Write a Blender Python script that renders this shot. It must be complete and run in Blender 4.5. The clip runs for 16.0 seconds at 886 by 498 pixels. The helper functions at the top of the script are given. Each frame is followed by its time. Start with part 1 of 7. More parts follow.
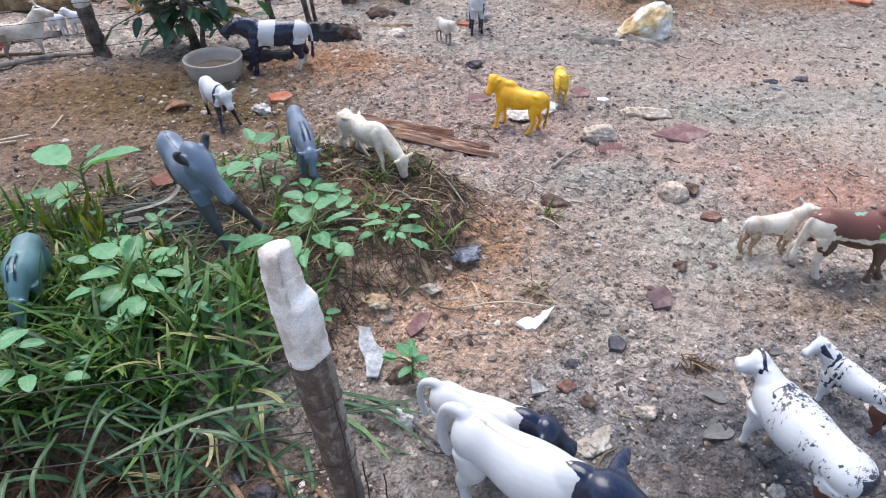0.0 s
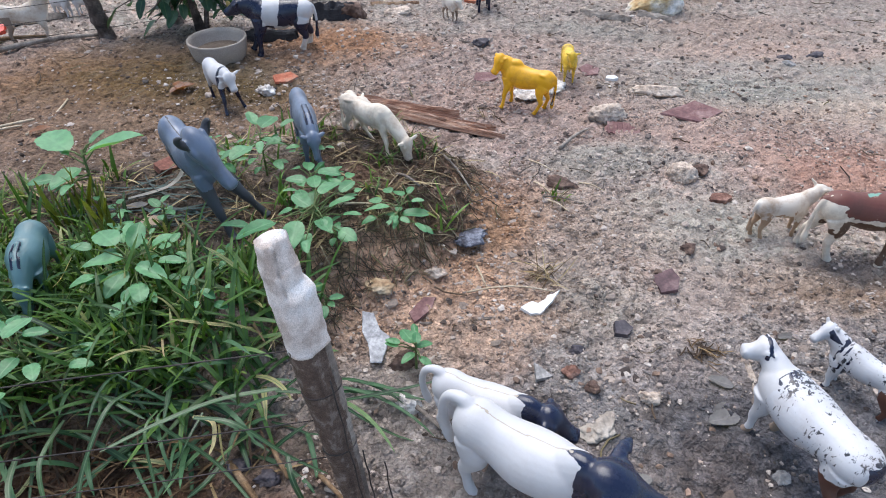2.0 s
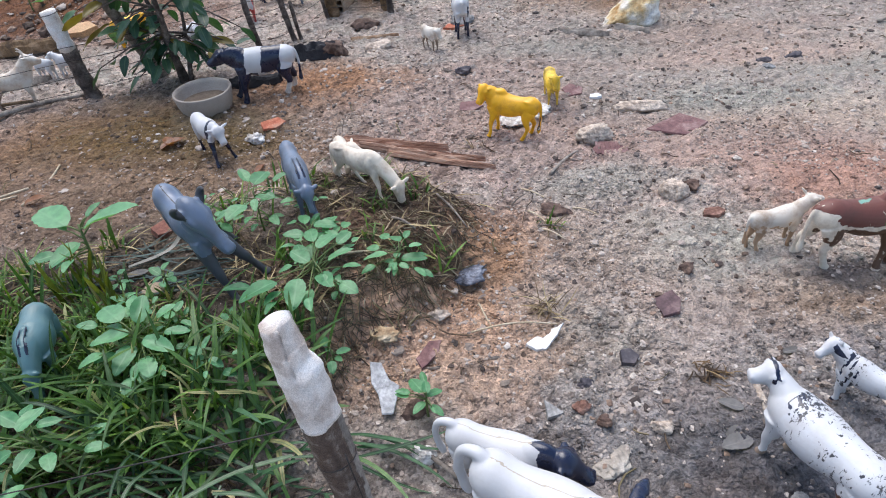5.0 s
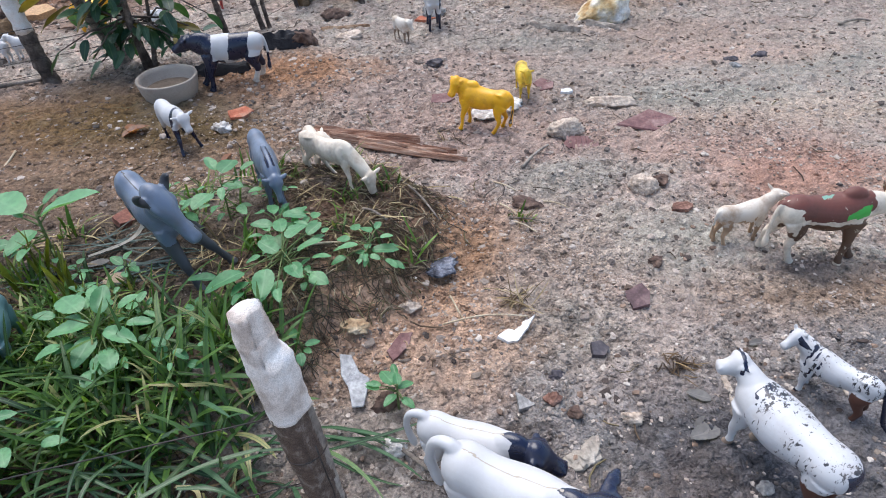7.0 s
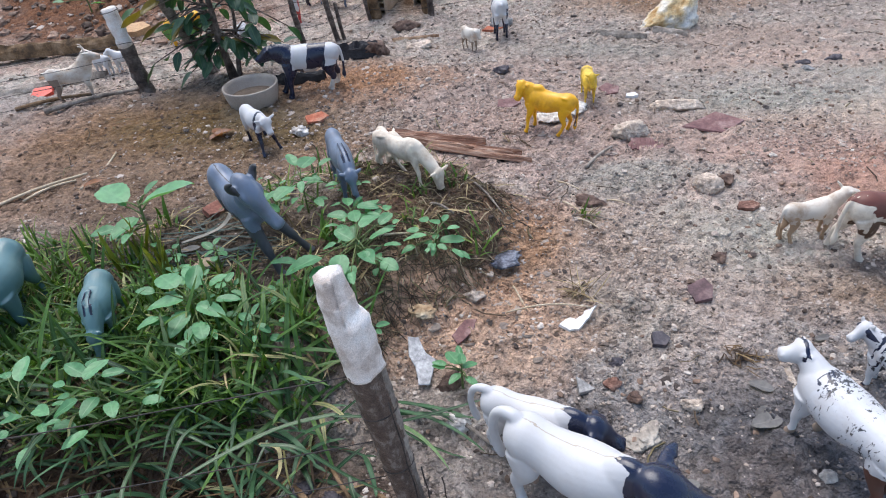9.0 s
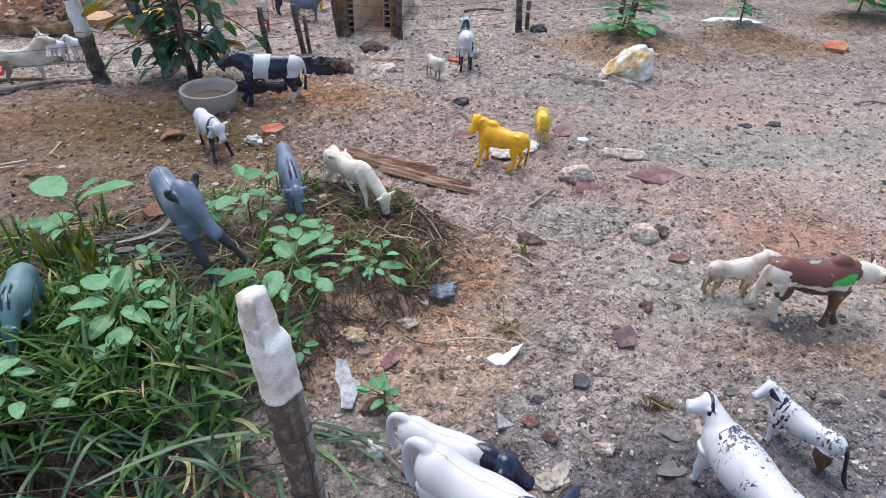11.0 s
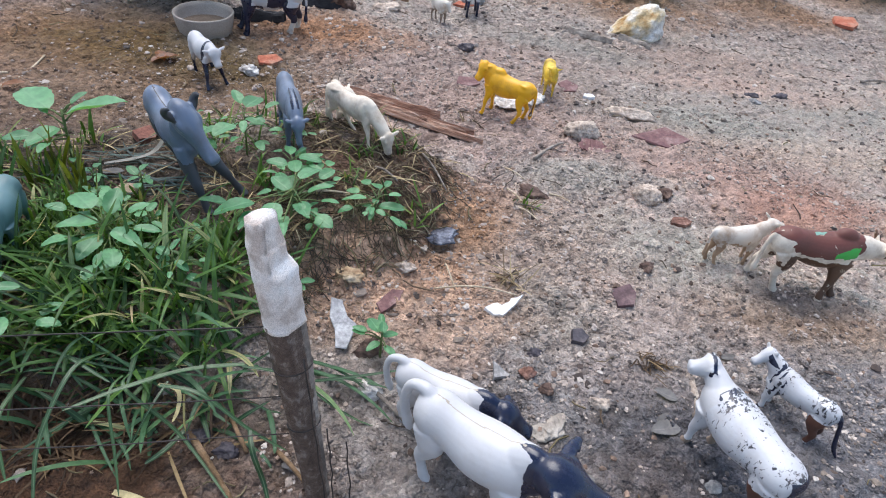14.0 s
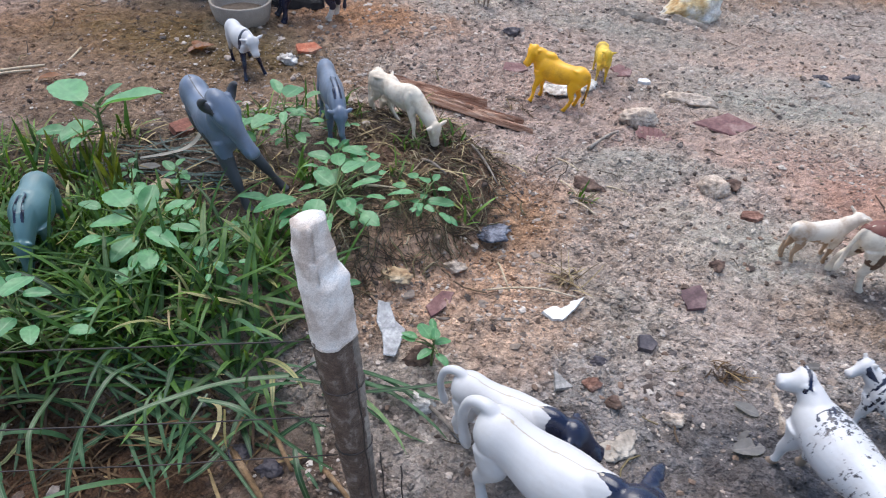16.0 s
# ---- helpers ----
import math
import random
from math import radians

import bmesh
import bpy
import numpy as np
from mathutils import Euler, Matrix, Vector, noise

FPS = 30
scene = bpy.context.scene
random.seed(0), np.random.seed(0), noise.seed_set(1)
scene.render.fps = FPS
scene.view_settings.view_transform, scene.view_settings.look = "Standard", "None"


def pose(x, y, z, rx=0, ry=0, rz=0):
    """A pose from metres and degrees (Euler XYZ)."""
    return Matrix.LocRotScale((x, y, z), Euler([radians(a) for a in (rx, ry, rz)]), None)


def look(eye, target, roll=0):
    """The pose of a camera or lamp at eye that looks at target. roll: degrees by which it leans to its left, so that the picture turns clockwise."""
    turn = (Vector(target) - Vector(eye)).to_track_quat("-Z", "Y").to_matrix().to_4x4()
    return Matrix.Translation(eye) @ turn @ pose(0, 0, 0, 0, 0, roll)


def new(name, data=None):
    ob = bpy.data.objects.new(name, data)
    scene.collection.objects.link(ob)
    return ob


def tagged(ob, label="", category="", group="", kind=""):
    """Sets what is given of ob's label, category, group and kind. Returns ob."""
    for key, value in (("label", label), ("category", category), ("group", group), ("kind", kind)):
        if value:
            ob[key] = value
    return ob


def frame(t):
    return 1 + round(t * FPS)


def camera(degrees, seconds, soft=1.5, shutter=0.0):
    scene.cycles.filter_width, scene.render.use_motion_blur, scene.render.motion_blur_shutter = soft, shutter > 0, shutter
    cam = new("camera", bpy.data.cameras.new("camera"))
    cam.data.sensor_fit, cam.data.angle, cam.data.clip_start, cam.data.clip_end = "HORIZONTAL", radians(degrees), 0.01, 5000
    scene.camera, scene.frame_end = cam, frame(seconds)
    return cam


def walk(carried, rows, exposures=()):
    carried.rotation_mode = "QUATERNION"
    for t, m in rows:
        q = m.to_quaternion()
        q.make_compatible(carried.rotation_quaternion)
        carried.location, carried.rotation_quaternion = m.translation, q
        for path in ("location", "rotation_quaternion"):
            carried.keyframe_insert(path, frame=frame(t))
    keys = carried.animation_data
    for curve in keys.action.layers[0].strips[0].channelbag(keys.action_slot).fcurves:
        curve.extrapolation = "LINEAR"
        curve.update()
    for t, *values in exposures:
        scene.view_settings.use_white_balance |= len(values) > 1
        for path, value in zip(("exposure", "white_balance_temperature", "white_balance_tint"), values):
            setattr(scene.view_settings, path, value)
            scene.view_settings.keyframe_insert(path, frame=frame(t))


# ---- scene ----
cam = camera(69.3, 16.0, soft=1.0, shutter=0.2)
PATH = [
    (0, (0.027, 0.02, 0.512), (-0.059, 1.604, -0.706), 0.2),
    (0.5, (0.013, 0.014, 0.519), (-0.124, 1.614, -0.673), 1.9),
    (1, (0.01, 0.025, 0.526), (-0.131, 1.605, -0.692), -0.6),
    (1.5, (0.008, 0.025, 0.526), (-0.178, 1.554, -0.749), -3.2),
    (2, (0.035, 0.03, 0.514), (-0.084, 1.569, -0.758), -0.9),
    (2.5, (0.002, 0.033, 0.536), (-0.157, 1.607, -0.688), -2.7),
    (3, (0.045, 0.034, 0.567), (-0.041, 1.633, -0.63), -4.6),
    (3.5, (0.037, 0.038, 0.56), (-0.091, 1.629, -0.646), -6.3),
    (3.7, (0.042, 0.042, 0.549), (-0.079, 1.603, -0.696), -6.8),
    (5.8, (0.017, 0.056, 0.545), (-0.058, 1.615, -0.706), -3.9),
    (6, (0.011, 0.064, 0.538), (-0.045, 1.607, -0.732), -3.7),
    (6.5, (0.023, 0.056, 0.544), (-0.034, 1.607, -0.718), -3.9),
    (7, (0.031, 0.051, 0.539), (0.013, 1.602, -0.724), -3.1),
    (7.5, (0.002, 0.05, 0.536), (-0.078, 1.605, -0.719), -4.1),
    (8, (-0.006, 0.055, 0.533), (-0.147, 1.591, -0.74), -6.6),
    (8.5, (0.011, 0.038, 0.528), (-0.127, 1.585, -0.732), -4.4),
    (9, (0.028, 0.005, 0.538), (-0.182, 1.582, -0.675), -6.4),
    (9.2, (0.039, -0.007, 0.544), (-0.193, 1.582, -0.645), -3.7),
    (9.5, (0.044, -0.001, 0.555), (-0.104, 1.597, -0.638), -1.6),
    (10, (0.053, -0.008, 0.566), (-0.046, 1.64, -0.563), 2.6),
    (10.2, (0.053, 0.004, 0.555), (-0.003, 1.623, -0.618), 1.2),
    (12.3, (0.036, -0.005, 0.55), (-0.014, 1.625, -0.608), 6.0),
    (12.5, (0.034, -0.009, 0.535), (0.025, 1.602, -0.651), 7.5),
    (13, (0.025, 0.004, 0.512), (0.069, 1.546, -0.762), 8.8),
    (13.5, (0.03, 0.006, 0.52), (0.061, 1.544, -0.757), 8.7),
    (14, (0.021, 0.01, 0.525), (0.03, 1.557, -0.743), 7.7),
    (14.5, (0.026, -0.013, 0.542), (-0.015, 1.549, -0.706), 7.4),
    (15, (0.022, -0.009, 0.542), (-0.01, 1.547, -0.715), 7.1),
    (15.5, (0.023, 0.011, 0.536), (-0.011, 1.569, -0.718), 6.8),
    (16, (-0.002, 0.055, 0.497), (-0.092, 1.571, -0.804), 5.2),
]
walk(cam, [(t, look(eye, target, roll)) for t, eye, target, roll in PATH], exposures=((0.0, 1.17), (0.12, 1.07), (0.4, 0.97), (16.0, 0.97)))

# ---- world, sun, exposure ----
world = bpy.data.worlds.new("world")
scene.world = world
world.use_nodes = True
wn = world.node_tree.nodes
sky = wn.new("ShaderNodeTexSky")
sky.sky_type = "NISHITA"
sky.sun_disc = False
sky.sun_elevation, sky.sun_rotation = radians(58), radians(-25)
sky.air_density, sky.dust_density = 1.0, 2.0
world.node_tree.links.new(sky.outputs["Color"], wn["Background"].inputs["Color"])
wn["Background"].inputs["Strength"].default_value = 0.13

sun = new("sun", bpy.data.lights.new("sun", "SUN"))
sun.data.energy, sun.data.angle, sun.data.color = 1.45, radians(48), (0.985, 0.985, 1.0)
sun.matrix_world = look((-1.0, 1.9, 4.9), (0, 0.6, 0))

# ---- materials ----
def material(name):
    m = bpy.data.materials.new(name)
    m.use_nodes = True
    return m, m.node_tree.nodes, m.node_tree.links, m.node_tree.nodes["Principled BSDF"]


def ramp_node(nodes, links, source, stops):
    r = nodes.new("ShaderNodeValToRGB")
    while len(r.color_ramp.elements) < len(stops):
        r.color_ramp.elements.new(0.5)
    for e, (p, c) in zip(r.color_ramp.elements, stops):
        e.position, e.color = p, (*c, 1) if len(c) == 3 else (c[0], c[0], c[0], 1)
    links.new(source, r.inputs["Fac"])
    return r.outputs["Color"]


def noise_node(nodes, links, scale, detail=4, rough=0.6, coords="Object", distortion=0.0):
    tc = nodes.new("ShaderNodeTexCoord")
    n = nodes.new("ShaderNodeTexNoise")
    n.inputs["Scale"].default_value, n.inputs["Detail"].default_value = scale, detail
    n.inputs["Roughness"].default_value, n.inputs["Distortion"].default_value = rough, distortion
    links.new(tc.outputs[coords], n.inputs["Vector"])
    return n.outputs["Fac"]


def mix_node(nodes, links, fac, a, b, blend="MIX"):
    m = nodes.new("ShaderNodeMix")
    m.data_type, m.blend_type = "RGBA", blend
    for k, v in ((0, fac), (6, a), (7, b)):
        if isinstance(v, (int, float)):
            m.inputs[k].default_value = v
        elif isinstance(v, tuple):
            m.inputs[k].default_value = (*v, 1)
        else:
            links.new(v, m.inputs[k])
    return m.outputs[2]


def bump_node(nodes, links, bsdf, height, strength=0.5, distance=0.002):
    b = nodes.new("ShaderNodeBump")
    b.inputs["Strength"].default_value, b.inputs["Distance"].default_value = strength, distance
    links.new(height, b.inputs["Height"])
    links.new(b.outputs["Normal"], bsdf.inputs["Normal"])


def surface(name, colours, scale=60, fine=400, rough=0.7, bump=0.3, distance=0.001, coords="Object", spec=0.4):
    """A surface of two to four colours mottled at one scale, with grain and relief at a finer one."""
    m, n, l, p = material(name)
    k = len(colours)
    big = noise_node(n, l, scale, 5, 0.6, coords)
    col = ramp_node(n, l, big, [(0.36 + 0.28 * i / max(1, k - 1), c) for i, c in enumerate(colours)])
    grain = noise_node(n, l, fine, 3, 0.7, coords)
    shade = ramp_node(n, l, grain, [(0.34, (0.72,)), (0.66, (1.15,))])
    l.new(mix_node(n, l, 1.0, col, shade, "MULTIPLY"), p.inputs["Base Color"])
    p.inputs["Roughness"].default_value = rough
    p.inputs["Specular IOR Level"].default_value = spec
    bump_node(n, l, p, grain, bump, distance)
    return m


def zone(nodes, links, x, y, rx, ry, soft=0.5, wobble=0.35, scale=9.0):
    """A patch of soil with a ragged edge, centred on x, y: 1 inside, 0 outside."""
    tc = nodes.new("ShaderNodeTexCoord")
    mp = nodes.new("ShaderNodeMapping")
    mp.vector_type = "TEXTURE"
    mp.inputs["Location"].default_value = (x, y, 0)
    mp.inputs["Scale"].default_value = (rx, ry, 10)
    links.new(tc.outputs["Object"], mp.inputs["Vector"])
    d = nodes.new("ShaderNodeVectorMath")
    d.operation = "LENGTH"
    links.new(mp.outputs["Vector"], d.inputs[0])
    n = noise_node(nodes, links, scale, 5, 0.65)
    a = nodes.new("ShaderNodeMath")
    a.operation, a.inputs[1].default_value = "MULTIPLY_ADD", wobble * 4
    links.new(n, a.inputs[0])
    links.new(d.outputs["Value"], a.inputs[2])
    r = nodes.new("ShaderNodeMapRange")
    r.inputs["From Min"].default_value, r.inputs["From Max"].default_value = 1 + wobble * 2 - soft, 1 + wobble * 2 + soft
    r.inputs["To Min"].default_value, r.inputs["To Max"].default_value = 1, 0
    links.new(a.outputs[0], r.inputs["Value"])
    return r.outputs["Result"]


def soil_material():
    m, n, l, p = material("soil")
    broad = noise_node(n, l, 7, 6, 0.62)
    col = ramp_node(n, l, broad, [(0.32, (0.37, 0.29, 0.245)), (0.45, (0.51, 0.43, 0.37)), (0.56, (0.62, 0.53, 0.45)), (0.68, (0.61, 0.46, 0.37))])
    hue = noise_node(n, l, 13, 5, 0.65, distortion=0.4)
    col = mix_node(n, l, ramp_node(n, l, hue, [(0.34, (0.8,)), (0.49, (0.0,))]), col, (0.40, 0.395, 0.34))
    col = mix_node(n, l, ramp_node(n, l, hue, [(0.51, (0.0,)), (0.64, (0.75,))]), col, (0.56, 0.41, 0.345))
    moss = noise_node(n, l, 19, 6, 0.7, distortion=0.8)
    col = mix_node(n, l, ramp_node(n, l, moss, [(0.54, (0.0,)), (0.64, (0.6,))]), col, (0.35, 0.36, 0.30))
    open_soil = (
        (0.25, 0.42, 0.36, 0.2, (0.41, 0.385, 0.37), 0.7),
        (-0.8, 1.22, 0.45, 0.16, (0.35, 0.31, 0.285), 0.75),
        (0.35, 1.2, 0.5, 0.22, (0.47, 0.41, 0.345), 0.6),
        (0.30, 1.13, 0.10, 0.10, (0.31, 0.31, 0.265), 0.8),
        (0.62, 1.05, 0.30, 0.06, (0.57, 0.45, 0.35), 0.7),
        (0.28, 0.72, 0.12, 0.06, (0.36, 0.35, 0.30), 0.7),
        (-0.02, 1.05, 0.16, 0.10, (0.50, 0.355, 0.285), 0.7),
        (-0.05, 0.56, 0.13, 0.1, (0.55, 0.31, 0.18), 1.0),
        (-0.64, 1.08, 0.42, 0.22, (0.36, 0.195, 0.11), 0.9),
        (-0.54, 1.10, 0.29, 0.19, (0.18, 0.105, 0.036), 1.0),
        (-0.44, 1.13, 0.14, 0.10, (0.14, 0.09, 0.03), 0.9),
        (-0.72, 0.90, 0.32, 0.14, (0.27, 0.175, 0.115), 0.9),
        (-0.42, 0.93, 0.20, 0.08, (0.27, 0.18, 0.115), 0.8),
        # Broad zone that makes the further soil darker
        (0.3, 1.50, 0.9, 0.34, (0.40, 0.335, 0.285), 0.6),
        (0.55, 1.42, 0.28, 0.08, (0.44, 0.315, 0.25), 0.6),
        (0.25, 1.38, 0.16, 0.06, (0.33, 0.32, 0.275), 0.6),
        (0.85, 1.25, 0.25, 0.07, (0.36, 0.345, 0.295), 0.6),
        (0.10, 1.32, 0.20, 0.06, (0.46, 0.33, 0.27), 0.6),
    )
    clay_mud_and_shadow = (
        (0.06, 0.76, 0.07, 0.06, (0.38, 0.19, 0.09), 0.95),
        (0.56, 0.86, 0.15, 0.1, (0.5, 0.29, 0.215), 0.95),
        (0.5, 0.6, 0.16, 0.05, (0.34, 0.24, 0.17), 0.9),
        # Brown cow's shadow on wet soil, painted into the colour
        (0.47, 0.635, 0.05, 0.03, (0.13, 0.115, 0.11), 0.8),
        (0.26, 0.4, 0.05, 0.05, (0.15, 0.13, 0.12), 0.7),
        (0.40, 0.36, 0.29, 0.15, (0.128, 0.124, 0.132), 0.92),
        (0.52, 0.42, 0.12, 0.10, (0.25, 0.235, 0.235), 0.75),
        (0.1, 0.33, 0.12, 0.07, (0.19, 0.165, 0.15), 0.7),
    )
    pale_and_red_drifts = (
        (0.16, 0.95, 0.26, 0.16, (0.47, 0.345, 0.295), 0.7),
        (0.02, 1.18, 0.3, 0.12, (0.42, 0.295, 0.245), 0.6),
        (0.42, 0.98, 0.25, 0.08, (0.5, 0.35, 0.28), 0.6),
        (0.12, 0.66, 0.16, 0.13, (0.55, 0.41, 0.32), 0.7),
        (0.22, 0.55, 0.14, 0.08, (0.50, 0.40, 0.335), 0.6),
        (0.95, 1.78, 0.5, 0.22, (0.34, 0.275, 0.235), 0.75),
        (0.62, 1.30, 0.22, 0.05, (0.56, 0.40, 0.32), 0.7),
        (0.50, 1.12, 0.14, 0.05, (0.38, 0.37, 0.315), 0.7),
        (0.22, 0.87, 0.10, 0.05, (0.39, 0.375, 0.32), 0.7),
        (0.44, 0.92, 0.10, 0.04, (0.53, 0.36, 0.29), 0.7),
        (0.13, 0.56, 0.09, 0.06, (0.38, 0.36, 0.31), 0.6),
        (-0.28, 1.3, 0.16, 0.09, (0.40, 0.21, 0.11), 0.95),
        (0.45, 1.72, 0.22, 0.12, (0.33, 0.18, 0.09), 0.75),
        (0.85, 1.82, 0.16, 0.09, (0.33, 0.18, 0.09), 0.8),
    )
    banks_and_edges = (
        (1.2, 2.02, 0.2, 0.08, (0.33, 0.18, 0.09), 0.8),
        # Red-brown bank, its colour darkened for the shadow under overhanging grass
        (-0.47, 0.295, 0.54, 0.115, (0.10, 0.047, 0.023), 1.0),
        # Mound earth, coloured darker to stand in for shade between the blades
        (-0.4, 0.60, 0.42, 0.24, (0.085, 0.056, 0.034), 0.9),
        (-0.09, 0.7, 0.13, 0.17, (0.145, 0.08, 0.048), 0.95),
        (-0.03, 0.56, 0.13, 0.085, (0.64, 0.42, 0.29), 0.95),
        (0.05, 0.7, 0.05, 0.07, (0.48, 0.28, 0.16), 0.85),
        (0.0, 0.5, 0.09, 0.05, (0.52, 0.38, 0.29), 0.7),
        (-0.075, 0.425, 0.07, 0.045, (0.40, 0.345, 0.30), 0.8),
        (0.005, 0.35, 0.065, 0.09, (0.36, 0.32, 0.29), 0.85),
    )
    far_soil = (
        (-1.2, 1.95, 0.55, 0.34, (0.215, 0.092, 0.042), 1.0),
        # Dark brown strip between the two clay slabs
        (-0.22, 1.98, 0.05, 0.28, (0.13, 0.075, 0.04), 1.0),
        # Broad zone beyond the fence, set darker than the near soil
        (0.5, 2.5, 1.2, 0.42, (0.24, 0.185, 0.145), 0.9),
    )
    trodden = n.new("ShaderNodeMath")
    trodden.operation, trodden.inputs[1].default_value = "MULTIPLY", 0.5
    l.new(zone(n, l, 0.68, 1.08, 0.46, 0.46), trodden.inputs[0])
    for x, y, rx, ry, c, w in open_soil + clay_mud_and_shadow + pale_and_red_drifts + banks_and_edges + far_soil:
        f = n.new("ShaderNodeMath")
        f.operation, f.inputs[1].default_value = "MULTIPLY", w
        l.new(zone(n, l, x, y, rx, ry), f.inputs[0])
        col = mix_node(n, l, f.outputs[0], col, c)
    mid = noise_node(n, l, 55, 6, 0.7)
    col = mix_node(n, l, 1.0, col, mix_node(n, l, trodden.outputs[0], ramp_node(n, l, mid, [(0.30, (0.42,)), (0.43, (0.90,)), (0.56, (1.08,)), (0.72, (1.36,))]), (0.97, 0.97, 0.97)), "MULTIPLY")
    crumb = noise_node(n, l, 105, 4, 0.6, distortion=0.5)
    col = mix_node(n, l, 1.0, col, mix_node(n, l, trodden.outputs[0], ramp_node(n, l, crumb, [(0.31, (0.42,)), (0.42, (0.94,)), (0.58, (1.05,)), (0.70, (1.30,))]), (0.97, 0.97, 0.97)), "MULTIPLY")
    tc = n.new("ShaderNodeTexCoord")
    warp = n.new("ShaderNodeTexNoise")
    warp.inputs["Scale"].default_value = 90
    l.new(tc.outputs["Object"], warp.inputs["Vector"])
    add = n.new("ShaderNodeMix")
    add.data_type, add.blend_type = "RGBA", "LINEAR_LIGHT"
    add.inputs[0].default_value = 0.012
    l.new(tc.outputs["Object"], add.inputs[6])
    l.new(warp.outputs["Color"], add.inputs[7])
    heights = []
    for scale, amount in ((60, 0.55), (120, 0.50), (240, 0.24)):
        grit = n.new("ShaderNodeTexVoronoi")
        grit.inputs["Scale"].default_value = scale
        l.new(add.outputs[2], grit.inputs["Vector"])
        sep = n.new("ShaderNodeSeparateColor")
        l.new(grit.outputs["Color"], sep.inputs[0])
        tint = ramp_node(n, l, sep.outputs[0], [(0.0, (0.30, 0.27, 0.26)), (0.10, (0.64, 0.58, 0.55)), (0.40, (0.95, 0.93, 0.92)), (0.80, (1.18, 1.17, 1.16)), (0.97, (1.38, 1.36, 1.34))])
        keep = ramp_node(n, l, sep.outputs[1], [(0.25, (0.0,)), (0.45, (amount,))])
        keep = mix_node(n, l, trodden.outputs[0], keep, (0.0, 0.0, 0.0))
        col = mix_node(n, l, keep, col, mix_node(n, l, 1.0, col, tint, "MULTIPLY"))
        heights.append(mix_node(n, l, keep, (0.5, 0.5, 0.5), ramp_node(n, l, grit.outputs["Distance"], [(0.0, (1.0,)), (0.7, (0.0,))])))
    fine = noise_node(n, l, 420, 3, 0.75)
    col = mix_node(n, l, 1.0, col, ramp_node(n, l, fine, [(0.34, (0.74,)), (0.46, (0.99,)), (0.66, (1.14,))]), "MULTIPLY")
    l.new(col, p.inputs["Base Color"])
    damp = zone(n, l, -0.55, 1.07, 0.36, 0.2)
    l.new(mix_node(n, l, damp, ramp_node(n, l, broad, [(0.3, (0.66,)), (0.6, (0.9,))]), (0.72, 0.72, 0.72)), p.inputs["Roughness"])
    p.inputs["Specular IOR Level"].default_value = 0.35
    total = mid
    for part_of, weight in ((crumb, 1.2), (fine, 0.35), (heights[0], 1.5), (heights[1], 1.0), (heights[2], 0.6)):
        h = n.new("ShaderNodeMath")
        h.operation = "MULTIPLY_ADD"
        l.new(part_of, h.inputs[0])
        h.inputs[1].default_value = weight
        l.new(total, h.inputs[2])
        total = h.outputs[0]
    bump_node(n, l, p, total, 1.0, 0.0085)
    return m


def island_material(name, stops, fine=300, *rest, **more):
    return piece_material(name, stops, "island", fine, *rest, **more)


def piece_material(name, stops, per="island", fine=300, rough=0.8, translucent=0.0, spec=0.4, stripe=None, bump=0.4):
    """Many loose pieces in one mesh, each with its own colour out of the ramp."""
    m, n, l, p = material(name)
    chance = n.new("ShaderNodeNewGeometry").outputs["Random Per Island"] if per == "island" else n.new("ShaderNodeObjectInfo").outputs["Random"]
    col = ramp_node(n, l, chance, stops)
    grain = noise_node(n, l, fine, 4, 0.7)
    col = mix_node(n, l, 1.0, col, ramp_node(n, l, grain, [(0.3, (0.7,)), (0.7, (1.25,))]), "MULTIPLY")
    if stripe:
        a = n.new("ShaderNodeAttribute")
        a.attribute_name = "across"
        col = mix_node(n, l, ramp_node(n, l, a.outputs["Fac"], [(0.0, (0.85,)), (0.3, (0.0,))]), col, stripe)
    l.new(col, p.inputs["Base Color"])
    p.inputs["Roughness"].default_value, p.inputs["Specular IOR Level"].default_value = rough, spec
    bump_node(n, l, p, grain, bump, 0.001)
    if translucent:
        t = n.new("ShaderNodeBsdfTranslucent")
        l.new(mix_node(n, l, 1.0, col, (1.5, 1.5, 0.6), "MULTIPLY"), t.inputs["Color"])
        s = n.new("ShaderNodeMixShader")
        s.inputs[0].default_value = translucent
        l.new(p.outputs[0], s.inputs[1])
        l.new(t.outputs[0], s.inputs[2])
        l.new(s.outputs[0], n["Material Output"].inputs["Surface"])
    return m


